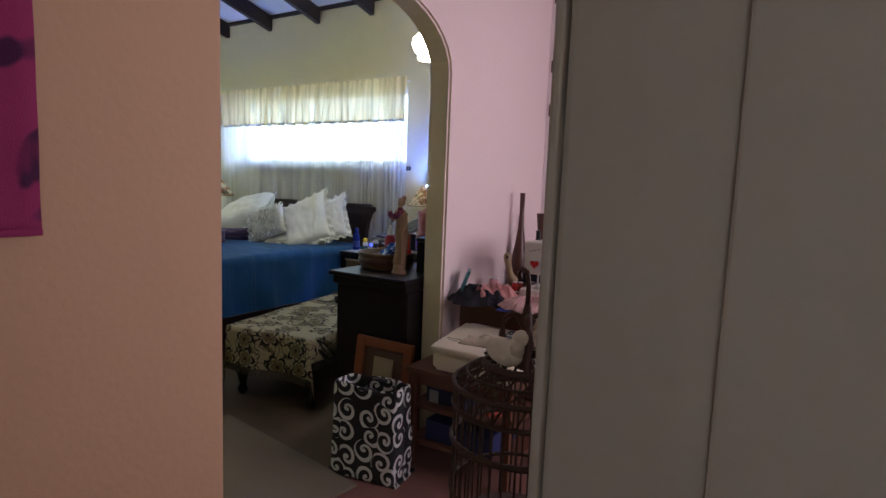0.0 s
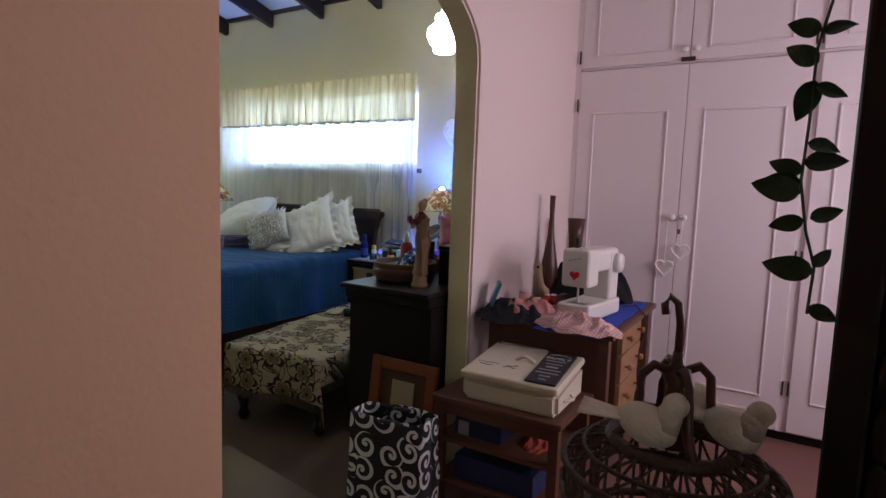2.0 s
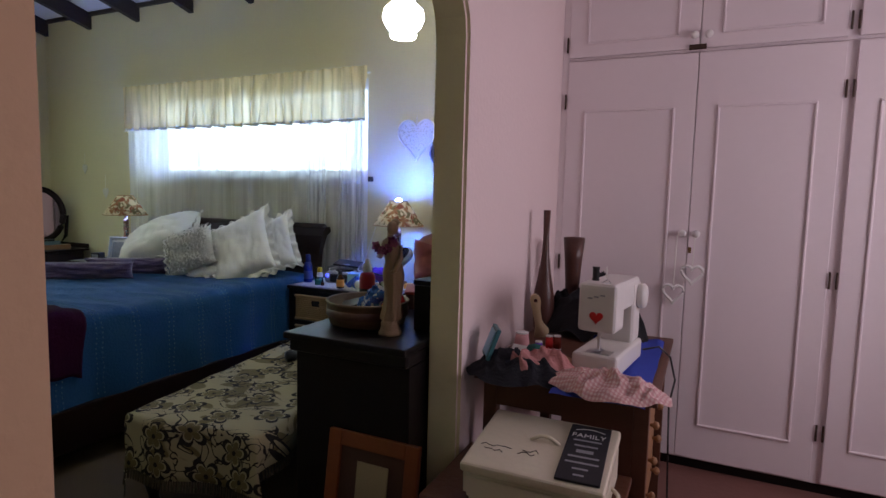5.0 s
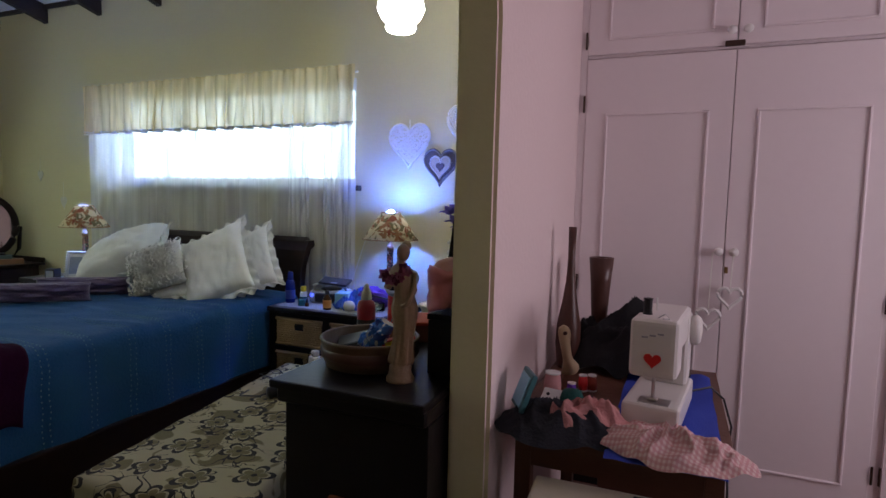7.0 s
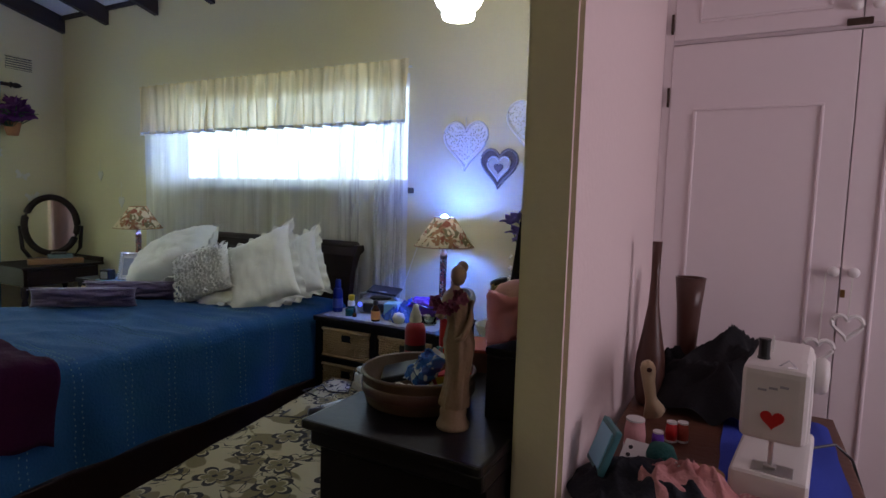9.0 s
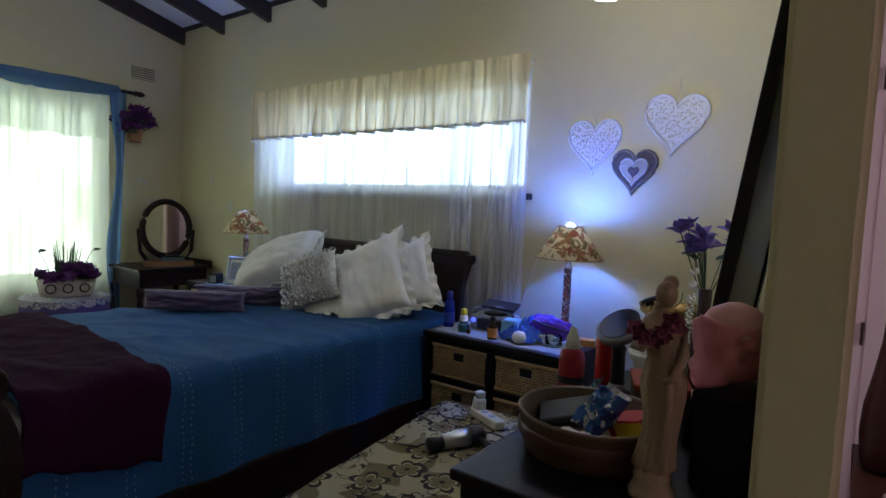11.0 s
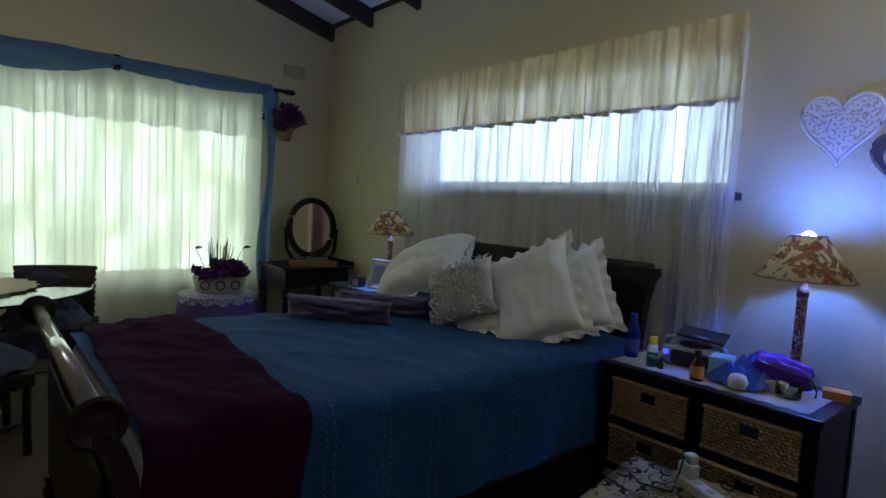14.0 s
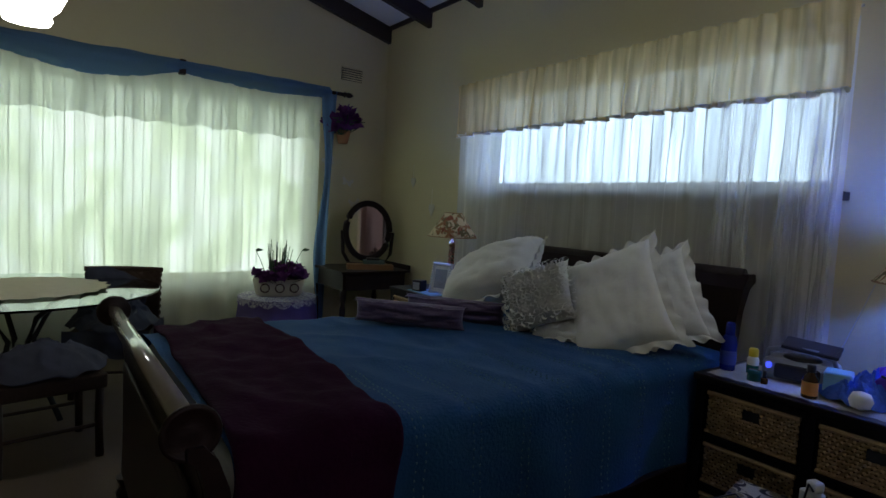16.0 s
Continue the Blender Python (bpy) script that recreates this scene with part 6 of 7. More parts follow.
bottle("pump_bottle", pose(-0.630, -1.735, CZ), [(0.032, 0), (0.036, 0.006), (0.036, 0.15), (0.03, 0.168), (0.016, 0.176)], M_RED, [(0.02, 0.176), (0.022, 0.18), (0.018, 0.205), (0.011, 0.22), (0.009, 0.235), (0.003, 0.238)], M_IVORY, "dark red pump bottle with an ivory cap", "toiletries",
       ([(0.0366, 0.08), (0.0366, 0.10)], M_BLACK))
bottle("spray_can", pose(-0.605, -1.55, CZ), [(0.024, 0), (0.026, 0.005), (0.026, 0.17), (0.02, 0.185)], M_REDBRIGHT, [(0.02, 0.185), (0.02, 0.20), (0.012, 0.212), (0.003, 0.214)], M_REDBRIGHT, "bright red spray can", "toiletries")
hm = thing("magnifying_mirror", pose(-0.542, -1.605, CZ), "round make-up mirror on a black stand", "mirror")
part("foot", lathe([(0.062, 0), (0.066, 0.008), (0.06, 0.03), (0.035, 0.048), (0.02, 0.054)], 26), M_BLACK, hm, smooth=True)
part("stem", lathe([(0.018, 0.054), (0.022, 0.06), (0.02, 0.08), (0.019, 0.16), (0.022, 0.17), (0.014, 0.18)], 16), M_BLACK, hm, smooth=True)
part("collar", lathe([(0.0235, 0.052), (0.0235, 0.062), (0.021, 0.066)], 16), M_STEEL, hm, "chrome collar")
HEADM = Matrix.Translation((0, 0, 0.235)) @ pose(0, 0, 0, 37, 0, -25) @ Matrix.Diagonal((1.12, 1.12, 1.1, 1))
part("rim", moved(lathe([(0.05, -0.022), (0.064, -0.014), (0.067, 0.0), (0.064, 0.007), (0.056, 0.008)], 30), HEADM), M_GREYPL, hm, "grey rounded rim", True)
part("glass", moved(lathe([(0.055, 0.0085), (0.055, 0.010)], 30), HEADM), mat("dark tinted glass", (0.22, 0.22, 0.23), 0.12, 0.3, 9, 40, 0.0, metal=1.0), hm)
M_LIDRED = mat("worn orange red card", (0.36, 0.055, 0.025), 0.5, 0.15, 8, 60, 0.02)
ob = thing("orange_red_box", pose(-0.432, -1.566, CZ, 0, 0, 24), "brown box with a glossy red lid", "box")
part("body", box(-0.072, 0.072, -0.052, 0.052, 0, 0.075, 0.003), M_WOOD, ob)
part("lid", moved(box(-0.078, 0.078, -0.058, 0.058, 0, 0.014, 0.004), Matrix.Translation((0, 0, 0.08)) @ pose(0, 0, 0, 10)), M_LIDRED, ob, "glossy red lid")
bottle("lotion_bottle", pose(-0.315, -1.60, CZ), [(0.02, 0), (0.024, 0.005), (0.024, 0.09), (0.012, 0.105)], M_PAPER, [(0.011, 0.105), (0.011, 0.125), (0.004, 0.128)], M_CERAMIC, "white lotion bottle with a pale cap", "toiletries")
wbw = thing("ceramic_bowl", pose(-0.559, -1.187, CZ), "cream ceramic bowl with a thick rim", "bowl")
part("bowl", lathe([(0.04, 0), (0.055, 0.01), (0.078, 0.05), (0.086, 0.068), (0.088, 0.076), (0.08, 0.078), (0.066, 0.05), (0.04, 0.02)], 28), M_CERAMIC, wbw, smooth=True)
tbr = thing("net_brush", pose(-0.60, -1.64, CZ + 0.035, 0, 70, 30), "teal net sponge among the toiletries", "sponge")
bm = bmesh.new()
rnd = random.Random(77)
for k in range(40):
    a, b = rnd.uniform(0, 6.28), rnd.uniform(-1, 1)
    tube([(0.0, 0.0, 0.0), (0.03 * math.cos(a), 0.03 * math.sin(a), 0.04 * b), (0.036 * math.cos(a + 0.6), 0.036 * math.sin(a + 0.6), 0.045 * b)], 0.002, 4, bm)
part("netting", bm, M_TEAL, tbr)
EZ = 0.80
bsk = thing("brass_planter", pose(-0.584, -0.905, CZ) @ Matrix.Diagonal((0.92, 0.92, 1.2, 1)), "old brass bucket planter with a bail handle", "planter")
part("bucket", lathe([(0.085, 0), (0.10, 0.01), (0.118, 0.13), (0.125, 0.17), (0.12, 0.172), (0.11, 0.13), (0.08, 0.02)], 30), M_BRASS, bsk, smooth=True)
for k in range(22):
    a = 2 * math.pi * k / 22
    part("rim_bead", lathe([(0.002, -0.007), (0.007, 0), (0.002, 0.007)], 8), M_BRASS, bsk, m=pose(0.123 * math.cos(a), 0.123 * math.sin(a), 0.174), smooth=True)
part("bail", tube([(-0.12 * math.cos(math.pi * k / 12), -0.02 - 0.10 * math.sin(math.pi * k / 12), 0.15 - 0.05 * math.sin(math.pi * k / 12)) for k in range(13)], 0.004, 6), M_BRASS, bsk, smooth=True)
hd2 = thing("black_trimmer", pose(-0.644, -0.955, CZ + 0.225, 0, 70, 20) @ Matrix.Diagonal((0.62, 0.62, 0.62, 1)), "black trimmer resting in the brass bucket", "trimmer")
part("body", lathe([(0.02, -0.06), (0.028, -0.03), (0.03, 0.02), (0.022, 0.06), (0.006, 0.075)], 14), M_BLACK, hd2, smooth=True)
part("cord", tube([(0.10 * math.sin(2.6 * k / 14) - 0.06 * k / 14, -0.03 * k / 14, 0.06 + 0.07 * (1 - math.cos(2.6 * k / 14))) for k in range(15)], 0.0035, 6), M_BLACK, hd2, smooth=True)
bottle("white_bottle", pose(-0.33, -0.80, EZ), [(0.03, 0), (0.035, 0.006), (0.036, 0.10), (0.02, 0.125)], M_PAPER, [(0.022, 0.125), (0.02, 0.15), (0.008, 0.158)], M_PAPER, "squat white bottle with a cap", "toiletries")
tray = thing("dressing_tray", pose(-0.36, -1.02, EZ), "pale tray with toiletries on the dark chest", "tray")
part("base", box(-0.16, 0.16, -0.13, 0.13, 0, 0.008, 0.003), M_CERAMIC, tray)
for a in ((-0.16, 0.16, -0.13, -0.12), (-0.16, 0.16, 0.12, 0.13), (-0.16, -0.15, -0.12, 0.12), (0.15, 0.16, -0.12, 0.12)):
    part("edge", box(*a, 0.008, 0.045, 0.002), M_CERAMIC, tray)
sg2 = thing("sunglasses", pose(-0.40, -1.03, EZ + 0.035), "dark sunglasses lying on the tray", "sunglasses")
for x in (-0.033, 0.033):
    part("lens", moved(lathe([(0.006, 0), (0.026, 0.003), (0.028, 0.008)], 16), Matrix.Translation((x, -0.03, 0.02)) @ pose(0, 0, 0, 80)), M_BLACK, sg2, smooth=True)
part("bridge", tube([(-0.01, -0.034, 0.03), (0.0, -0.036, 0.034), (0.01, -0.034, 0.03)], 0.003, 6), M_BLACK, sg2)

lm = thing("leaning_mirror", pose(-0.30, -1.79, 0.873, 0, 7.5, 0), "dark framed mirror leaning on the wall over the chest", "mirror")
for y in (0.0, 0.56):
    part("stile", box(-0.016, 0.016, y, y + 0.05, 0.0, 1.15, 0.006), M_BLACKWOOD, lm)
for z in (0.0, 1.10):
    part("rail", box(-0.015, 0.015, 0.05, 0.56, z, z + 0.05, 0.006), M_BLACKWOOD, lm)
part("glass", box(-0.006, -0.002, 0.05, 0.56, 0.05, 1.10), M_MIRROR, lm)
part("back", box(-0.001, 0.008, 0.05, 0.56, 0.05, 1.10), M_BLACKWOOD, lm)
bd = thing("bead_strings", pose(-0.374, -1.45, CZ - 0.02), "strings of pearl beads hanging from the mirror", "necklace")
for s in range(4):
    pts = []
    for k in range(26):
        t = k / 25
        pts.append((-0.008 * s - 0.012 * math.sin(math.pi * t), -0.05 + 0.03 * s + (0.05 + 0.01 * s) * (t - 0.5), 0.42 - (0.30 + 0.05 * (s % 2)) * math.sin(math.pi * t)))
    bm = bmesh.new()
    for p in pts:
        b = bmesh.new()
        bmesh.ops.create_icosphere(b, subdivisions=1, radius=0.006)
        join(bm, moved(b, Matrix.Translation(p)))
    tagged(part("bead_string", bm, M_PEARL, bd, smooth=True), kind="stuff")


def flower_bunch(m, material, n, r, h, label, seed, name="silk_flowers", size=0.05, low=0.6):
    f = thing(name, m, label, "flowers", "silk flowers")
    rn = random.Random(seed)
    for k in range(n):
        a, rr = rn.uniform(0, 6.28), r * math.sqrt(rn.random())
        x, y, z = rr * math.cos(a), rr * math.sin(a), h * (low + (1 - low) * rn.random())
        bm = bmesh.new()
        for p in range(7):
            b = 2 * math.pi * p / 7
            join(bm, moved(leaf_mesh(size, size * 0.85, k + p), pose(0, 0, 0, 0, -35 - 30 * (p % 2), math.degrees(b))))
        part("bloom", bm, material, f, smooth=True, m=pose(x, y, z, rn.uniform(-40, 40), rn.uniform(-40, 40), 0))
        part("stalk", tube([(x * 0.2, y * 0.2, 0), (x, y, z)], 0.002, 4), M_LEAF, f)
    for k in range(n // 2):
        a = rn.uniform(0, 6.28)
        part("leaf", leaf_mesh(0.06, 0.025, k), M_LEAF, f, smooth=True, m=pose(0.5 * r * math.cos(a), 0.5 * r * math.sin(a), h * 0.5, 0, -30, math.degrees(a)))
    return f


vs = lathed("small_vase", pose(-0.393, -1.25, CZ), [(0.026, 0), (0.034, 0.02), (0.038, 0.12), (0.02, 0.25), (0.022, 0.33), (0.016, 0.33)], M_BROWNWOOD, "slim dark vase holding violet flowers", "vase")
flower_bunch(pose(-0.393, -1.25, CZ + 0.32), M_MAUVE, 11, 0.12, 0.2, "violet silk flowers in a slim vase", 61)

# ---------- on the bench ----------
BZ = 0.457
hdz = thing("hair_dryer", pose(-1.235, -1.33, BZ + 0.028, 0, 0, 66), "black and silver hair dryer lying on the bench", "hair dryer")
part("barrel", moved(lathe([(0.024, -0.12), (0.03, -0.115), (0.036, -0.03), (0.037, 0.0)], 22), pose(0, 0, 0.006, 0, 90)), M_STEEL, hdz, "brushed silver barrel", True)
part("motor", moved(lathe([(0.037, 0.0), (0.040, 0.02), (0.039, 0.06), (0.03, 0.075), (0.012, 0.08)], 22), pose(0, 0, 0.006, 0, 90)), M_BLACK, hdz, smooth=True)
part("nozzle", moved(lathe([(0.012, -0.185), (0.03, -0.18), (0.027, -0.14), (0.025, -0.118)], 22), pose(0, 0, 0.002, 0, 90)), M_BLACK, hdz, smooth=True)
part("handle", tube([(0.03, -0.02, 0.0), (0.05, -0.09, -0.006), (0.055, -0.17, -0.01)], 0.017, 12), M_BLACK, hdz, smooth=True)
part("cord", tube([(0.055, -0.17, -0.01), (0.09, -0.24, -0.022), (0.16, -0.20, -0.024), (0.20, -0.05, -0.024), (0.16, 0.06, -0.024), (0.05, 0.10, -0.024), (-0.10, 0.09, -0.024), (-0.20, 0.06, -0.024), (-0.27, 0.13, -0.024), (-0.20, 0.18, -0.024)], 0.0035, 6), M_BLACK, hdz, smooth=True)
ps2 = thing("power_strip", pose(-1.33, -1.05, BZ, 0, 0, -24), "white multi-plug power strip on the bench", "power strip")
part("body", box(-0.10, 0.13, -0.028, 0.028, 0, 0.04, 0.012, seg=3), M_CERAMIC, ps2)
for x in (-0.06, 0.0, 0.06):
    part("socket", lathe([(0.016, 0.0402), (0.016, 0.0412)], 16), M_GREYPL, ps2, m=pose(x, 0, 0))
pa = thing("plug_adaptor", pose(-1.375, -1.03, BZ + 0.041, 0, 0, -24), "bulky white plug adaptor in the power strip", "plug")
part("body", box(-0.03, 0.03, -0.024, 0.024, 0, 0.05, 0.01, seg=3), M_PAPER, pa)
part("head", box(-0.012, 0.026, -0.02, 0.02, 0.05, 0.085, 0.01, seg=3), M_PAPER, pa)
part("cord", tube([(0.02, -0.02, 0.06), (0.03, -0.05, 0.09), (0.025, -0.06, 0.03), (0.03, -0.09, -0.034), (-0.05, -0.16, -0.036), (-0.16, -0.14, -0.036), (-0.14, -0.26, -0.036), (-0.02, -0.24, -0.036)], 0.0035, 6), M_BLACK, pa, smooth=True)

# ---------- on the bedside chest ----------
NZ = 0.735
dl = thing("doily", pose(-1.55, -0.52, NZ), "pale crochet runner on the bedside chest", "runner")
part("cloth", sheet(50, 20, lambda u, v: (-0.37 + 0.80 * u, -0.185 + 0.36 * v + 0.006 * math.sin(u * 70) * (v < 0.06), 0.003 + 0.0008 * math.sin(u * 200) * math.sin(v * 90))), mat("grey white crochet", (0.42, 0.42, 0.40), 0.95, 0.2, 20, 200, 0.3), dl)
bottle("lotion_bottle", pose(-1.90, -0.57, NZ), [(0.026, 0), (0.03, 0.006), (0.032, 0.12), (0.026, 0.15), (0.018, 0.158)], M_BLUEPL, [(0.019, 0.158), (0.02, 0.162), (0.018, 0.205), (0.013, 0.212), (0.003, 0.213)], M_BLUEPL, "deep blue lotion bottle on the bedside chest", "bedside toiletries",
       ([(0.0325, 0.03), (0.033, 0.09)], mat("pale print", (0.04, 0.07, 0.36), 0.5)))
bottle("vitamin_bottle", pose(-1.80, -0.56, NZ), [(0.02, 0), (0.023, 0.004), (0.023, 0.075), (0.016, 0.085)], M_PAPER, [(0.018, 0.085), (0.019, 0.088), (0.019, 0.115), (0.014, 0.12)], M_YELLOW, "white bottle with a yellow cap", "bedside toiletries",
       ([(0.0235, 0.012), (0.0235, 0.05)], M_GREEN))
jr = lathed("cream_jar", pose(-1.76, -0.63, NZ), [(0.024, 0), (0.026, 0.004), (0.026, 0.03), (0.027, 0.032), (0.027, 0.045), (0.02, 0.047)], M_GREEN, "small dark green jar", "jar", "bedside toiletries")
bottle("nail_polish", pose(-1.715, -0.64, NZ), [(0.011, 0), (0.013, 0.003), (0.013, 0.024), (0.006, 0.028)], M_AMBER, [(0.007, 0.028), (0.006, 0.055), (0.003, 0.056)], M_BLACK, "tiny dark bottle with a black cap", "bedside toiletries")
cdp = thing("cd_player", pose(-1.66, -0.44, NZ + 0.004, 0, 0, 10), "rounded silver and black portable CD radio", "radio")
part("shell", box(-0.13, 0.13, -0.09, 0.09, 0, 0.09, 0.035, seg=4), M_GREYPL, cdp)
part("front", box(-0.085, 0.085, -0.096, -0.06, 0.01, 0.075, 0.02, seg=3), M_BLACK, cdp, "black front grille")
part("lid", lathe([(0.07, 0.088), (0.068, 0.098), (0.05, 0.102), (0.005, 0.103)], 24), M_BLACK, cdp, smooth=True)
part("carry_handle", tube([(-0.125, -0.02, 0.06), (-0.115, -0.04, 0.115), (-0.05, -0.05, 0.135), (0.05, -0.05, 0.135), (0.115, -0.04, 0.115), (0.125, -0.02, 0.06)], 0.011, 8), M_GREYPL, cdp, smooth=True)
part("dial", lathe([(0.012, 0), (0.012, 0.006), (0.009, 0.008)], 14), glow("lit blue dial", (0.05, 0.08, 1.0), 2.0), cdp, "lit blue dial", m=pose(-0.10, -0.092, 0.06, 90))
part("aerial", tube([(0.10, 0.07, 0.09), (0.20, 0.10, 0.42)], 0.002, 5), M_STEEL, cdp, "thin raised aerial")
tb2 = thing("tablet", pose(-1.63, -0.44, NZ + 0.142, 12, 4, 12), "black tablet lying on the radio", "tablet")
part("slab", box(-0.10, 0.10, -0.06, 0.06, 0, 0.014, 0.005), M_BLACK, tb2)
part("screen", box(-0.088, 0.088, -0.05, 0.05, 0.014, 0.0148), M_BLACK, tb2, "dull screen")
bottle("syrup_bottle", pose(-1.545, -0.66, NZ), [(0.024, 0), (0.027, 0.005), (0.027, 0.075), (0.013, 0.095), (0.012, 0.1)], M_AMBER, [(0.014, 0.1), (0.015, 0.102), (0.015, 0.125), (0.011, 0.127)], M_BLACK, "dark amber medicine bottle with an orange label", "bedside toiletries",
       ([(0.0275, 0.015), (0.0275, 0.065)], M_ORANGE))
cy = thing("pale_blue_box", pose(-1.49, -0.555, NZ + 0.004, 0, 0, 14), "pale blue plastic box beside the radio", "box")
part("body", box(-0.045, 0.045, -0.05, 0.05, 0, 0.10, 0.01, seg=3), M_CYAN, cy)
pb = thing("plastic_bag", pose(-1.42, -0.55, NZ + 0.004), "crinkled blue plastic bag on the bedside chest", "plastic bag")
part("film", heap(0.25, 0.22, 0.17, 71, 44, 44, 18), M_BAGBLUE, pb)
cb = thing("cotton_ball", pose(-1.385, -0.655, NZ + 0.004), "white ball of cotton wool", "cotton wool")
part("ball", lathe([(0.006, 0.002), (0.03, 0.012), (0.038, 0.035), (0.028, 0.06), (0.006, 0.068)], 16), M_LINEN, cb, smooth=True)
gj = thing("glass_jar", pose(-1.235, -0.56, NZ + 0.004), "small clear glass jar", "jar")
part("jar", lathe([(0.04, 0), (0.045, 0.006), (0.045, 0.05), (0.042, 0.055), (0.04, 0.05), (0.04, 0.008)], 24), M_GLASSTOP, gj, smooth=True)
pu = thing("purse", pose(-1.285, -0.49, NZ + 0.085, 18, 14, 18), "violet zipped cosmetic purse", "purse")
part("pouch", moved(pillow_mesh(0.24, 0.11, 0.10, 20, 0.2, seed=9), pose(0, 0, 0, 90)), M_VIOLET, pu, smooth=True)
part("zip", tube([(-0.10 + 0.2 * k / 8, -0.045 - 0.008 * math.sin(math.pi * k / 8), 0.03) for k in range(9)], 0.004, 6), M_BLACK, pu)
part("zip_pull", tube([(0.10, -0.05, 0.03), (0.125, -0.06, 0.0), (0.13, -0.055, -0.03)], 0.003, 5), M_BLACK, pu)
pstk = thing("small_stack", pose(-1.30, -0.50, NZ + 0.003), "pale tissue box under the purse", "tissue box")
part("body", box(-0.07, 0.05, -0.06, 0.06, 0, 0.045, 0.006), M_CERAMIC, pstk)
ob2 = thing("orange_box", pose(-1.12, -0.40, NZ, 0, 0, 15), "small orange carton on the bedside chest", "carton")
part("carton", box(-0.045, 0.045, -0.035, 0.035, 0, 0.035, 0.002), M_ORANGE, ob2)
part("end_flap", box(0.045, 0.047, -0.03, 0.03, 0.004, 0.031), M_CERAMIC, ob2)

# ---------- hearts on the bed wall ----------
M_TARNISH = mat("tarnished silver", (0.20, 0.18, 0.18), 0.5, 0.7, 40, 120, 0.2, metal=0.3)


def lattice_heart(x, z, w, h, tilt, label, dark=False, hook=0.1):
    ht = thing("wall_heart", pose(x, -0.012, z, 0, tilt, 0), label, "wall ornament", "wall hearts")
    material = M_TARNISH if dark else M_WHITE
    ring = [(px, 0, pz) for px, pz in heart_outline(w, h, 44)]
    part("rim", tube(ring + ring[:1], 0.0085, 8), material, ht, smooth=True)
    if dark:
        fill = mat("tarnished mosaic", (0.085, 0.07, 0.075), 0.5, 0.95, 40, 140, 0.4)
        pale = mat("worn cream metal", (0.42, 0.38, 0.32), 0.6, 0.3, 30, 90, 0.2)
        part("inner_plate", moved(prism(heart_outline(w * 0.60, h * 0.60, 36), 0.004, "y"), Matrix.Translation((0, -0.006, 0))), pale, ht, "worn cream inner heart")
        part("plate", moved(prism(heart_outline(w * 0.97, h * 0.97, 44), 0.006, "y"), Matrix.Translation((0, 0.0, 0))), fill, ht, "dark mosaic plate")
        part("inner_rim", tube([(px * 0.62, -0.008, pz * 0.62 + 0.0) for px, pz in heart_outline(w, h, 36)] + [(heart_outline(w, h, 36)[0][0] * 0.62, -0.008, heart_outline(w, h, 36)[0][1] * 0.62)], 0.006, 6), M_SILVER, ht, smooth=True)
        part("heart_boss", moved(prism(heart_outline(w * 0.25, h * 0.25, 24), 0.012, "y"), Matrix.Translation((0, -0.014, 0))), fill, ht)
        return ht
    rn = random.Random(int(w * 1000))
    out = heart_outline(w * 0.98, h * 0.98, 60)

    def inside(px, pz):
        hit = False
        for (ax, az), (bx, bz) in zip(out, out[1:] + out[:1]):
            if (az > pz) != (bz > pz) and px < (bx - ax) * (pz - az) / (bz - az) + ax:
                hit = not hit
        return hit
    # board with short cut-out dashes, each of two or three small cells
    cell = 0.0048
    nx, nz = int(w / cell / 2) + 1, int(h / cell / 2) + 2
    cut = set()
    for i in range(-nx, nx, 4):
        for k in range(-nz, nz, 4):
            a, b = i + rn.randint(-1, 1), k + rn.randint(-1, 1)
            da, db = rn.choice(((1, 0), (0, 1), (1, 1), (1, -1)))
            for q in range(rn.randint(2, 3)):
                cut.add((a + q * da, b + q * db))
                if da and db:
                    cut.add((a + q * da + 1, b + q * db))
    bm = bmesh.new()
    grid = {}

    def corner(i, k):
        if (i, k) not in grid:
            grid[i, k] = bm.verts.new((i * cell, 0.0, k * cell))
        return grid[i, k]
    for i in range(-nx, nx):
        for k in range(-nz, nz + 3):
            if (i, k) not in cut and inside((i + 0.5) * cell, (k + 0.5) * cell):
                bm.faces.new((corner(i, k), corner(i + 1, k), corner(i + 1, k + 1), corner(i, k + 1)))
    solid(part("fretwork", bm, M_WHITE, ht, "white board with small cut-outs"), 0.009)
    part("ribbon", tube([(-0.006, 0, h * 0.28), (0, 0.004, h * 0.28 + hook), (0.008, 0, h * 0.28)], 0.003, 5), M_LINEN, ht)
    return ht


lattice_heart(-1.305, 1.825, 0.318, 0.315, 0, "white fretwork wooden heart hanging on the wall")
lattice_heart(-0.855, 1.93, 0.33, 0.325, 4, "white fretwork wooden heart hung higher on the wall", hook=0.16)
lattice_heart(-1.06, 1.675, 0.25, 0.25, 2, "dark tarnished mosaic heart on the wall", True)
for x, z, s in ((-5.365, 1.60, 0.08), (-5.03, 1.345, 0.09)):
    th = thing("tiny_heart", pose(x, -0.012, z), "tiny silver heart hanging on the wall", "wall ornament", "tiny hearts")
    part("heart", prism(heart_outline(s, s * 1.3, 20), 0.006, "y"), M_PEARL, th)
    part("thread", tube([(0, 0, s * 0.3), (0, 0.004, s * 2.2)], 0.0015, 4), M_LINEN, th)
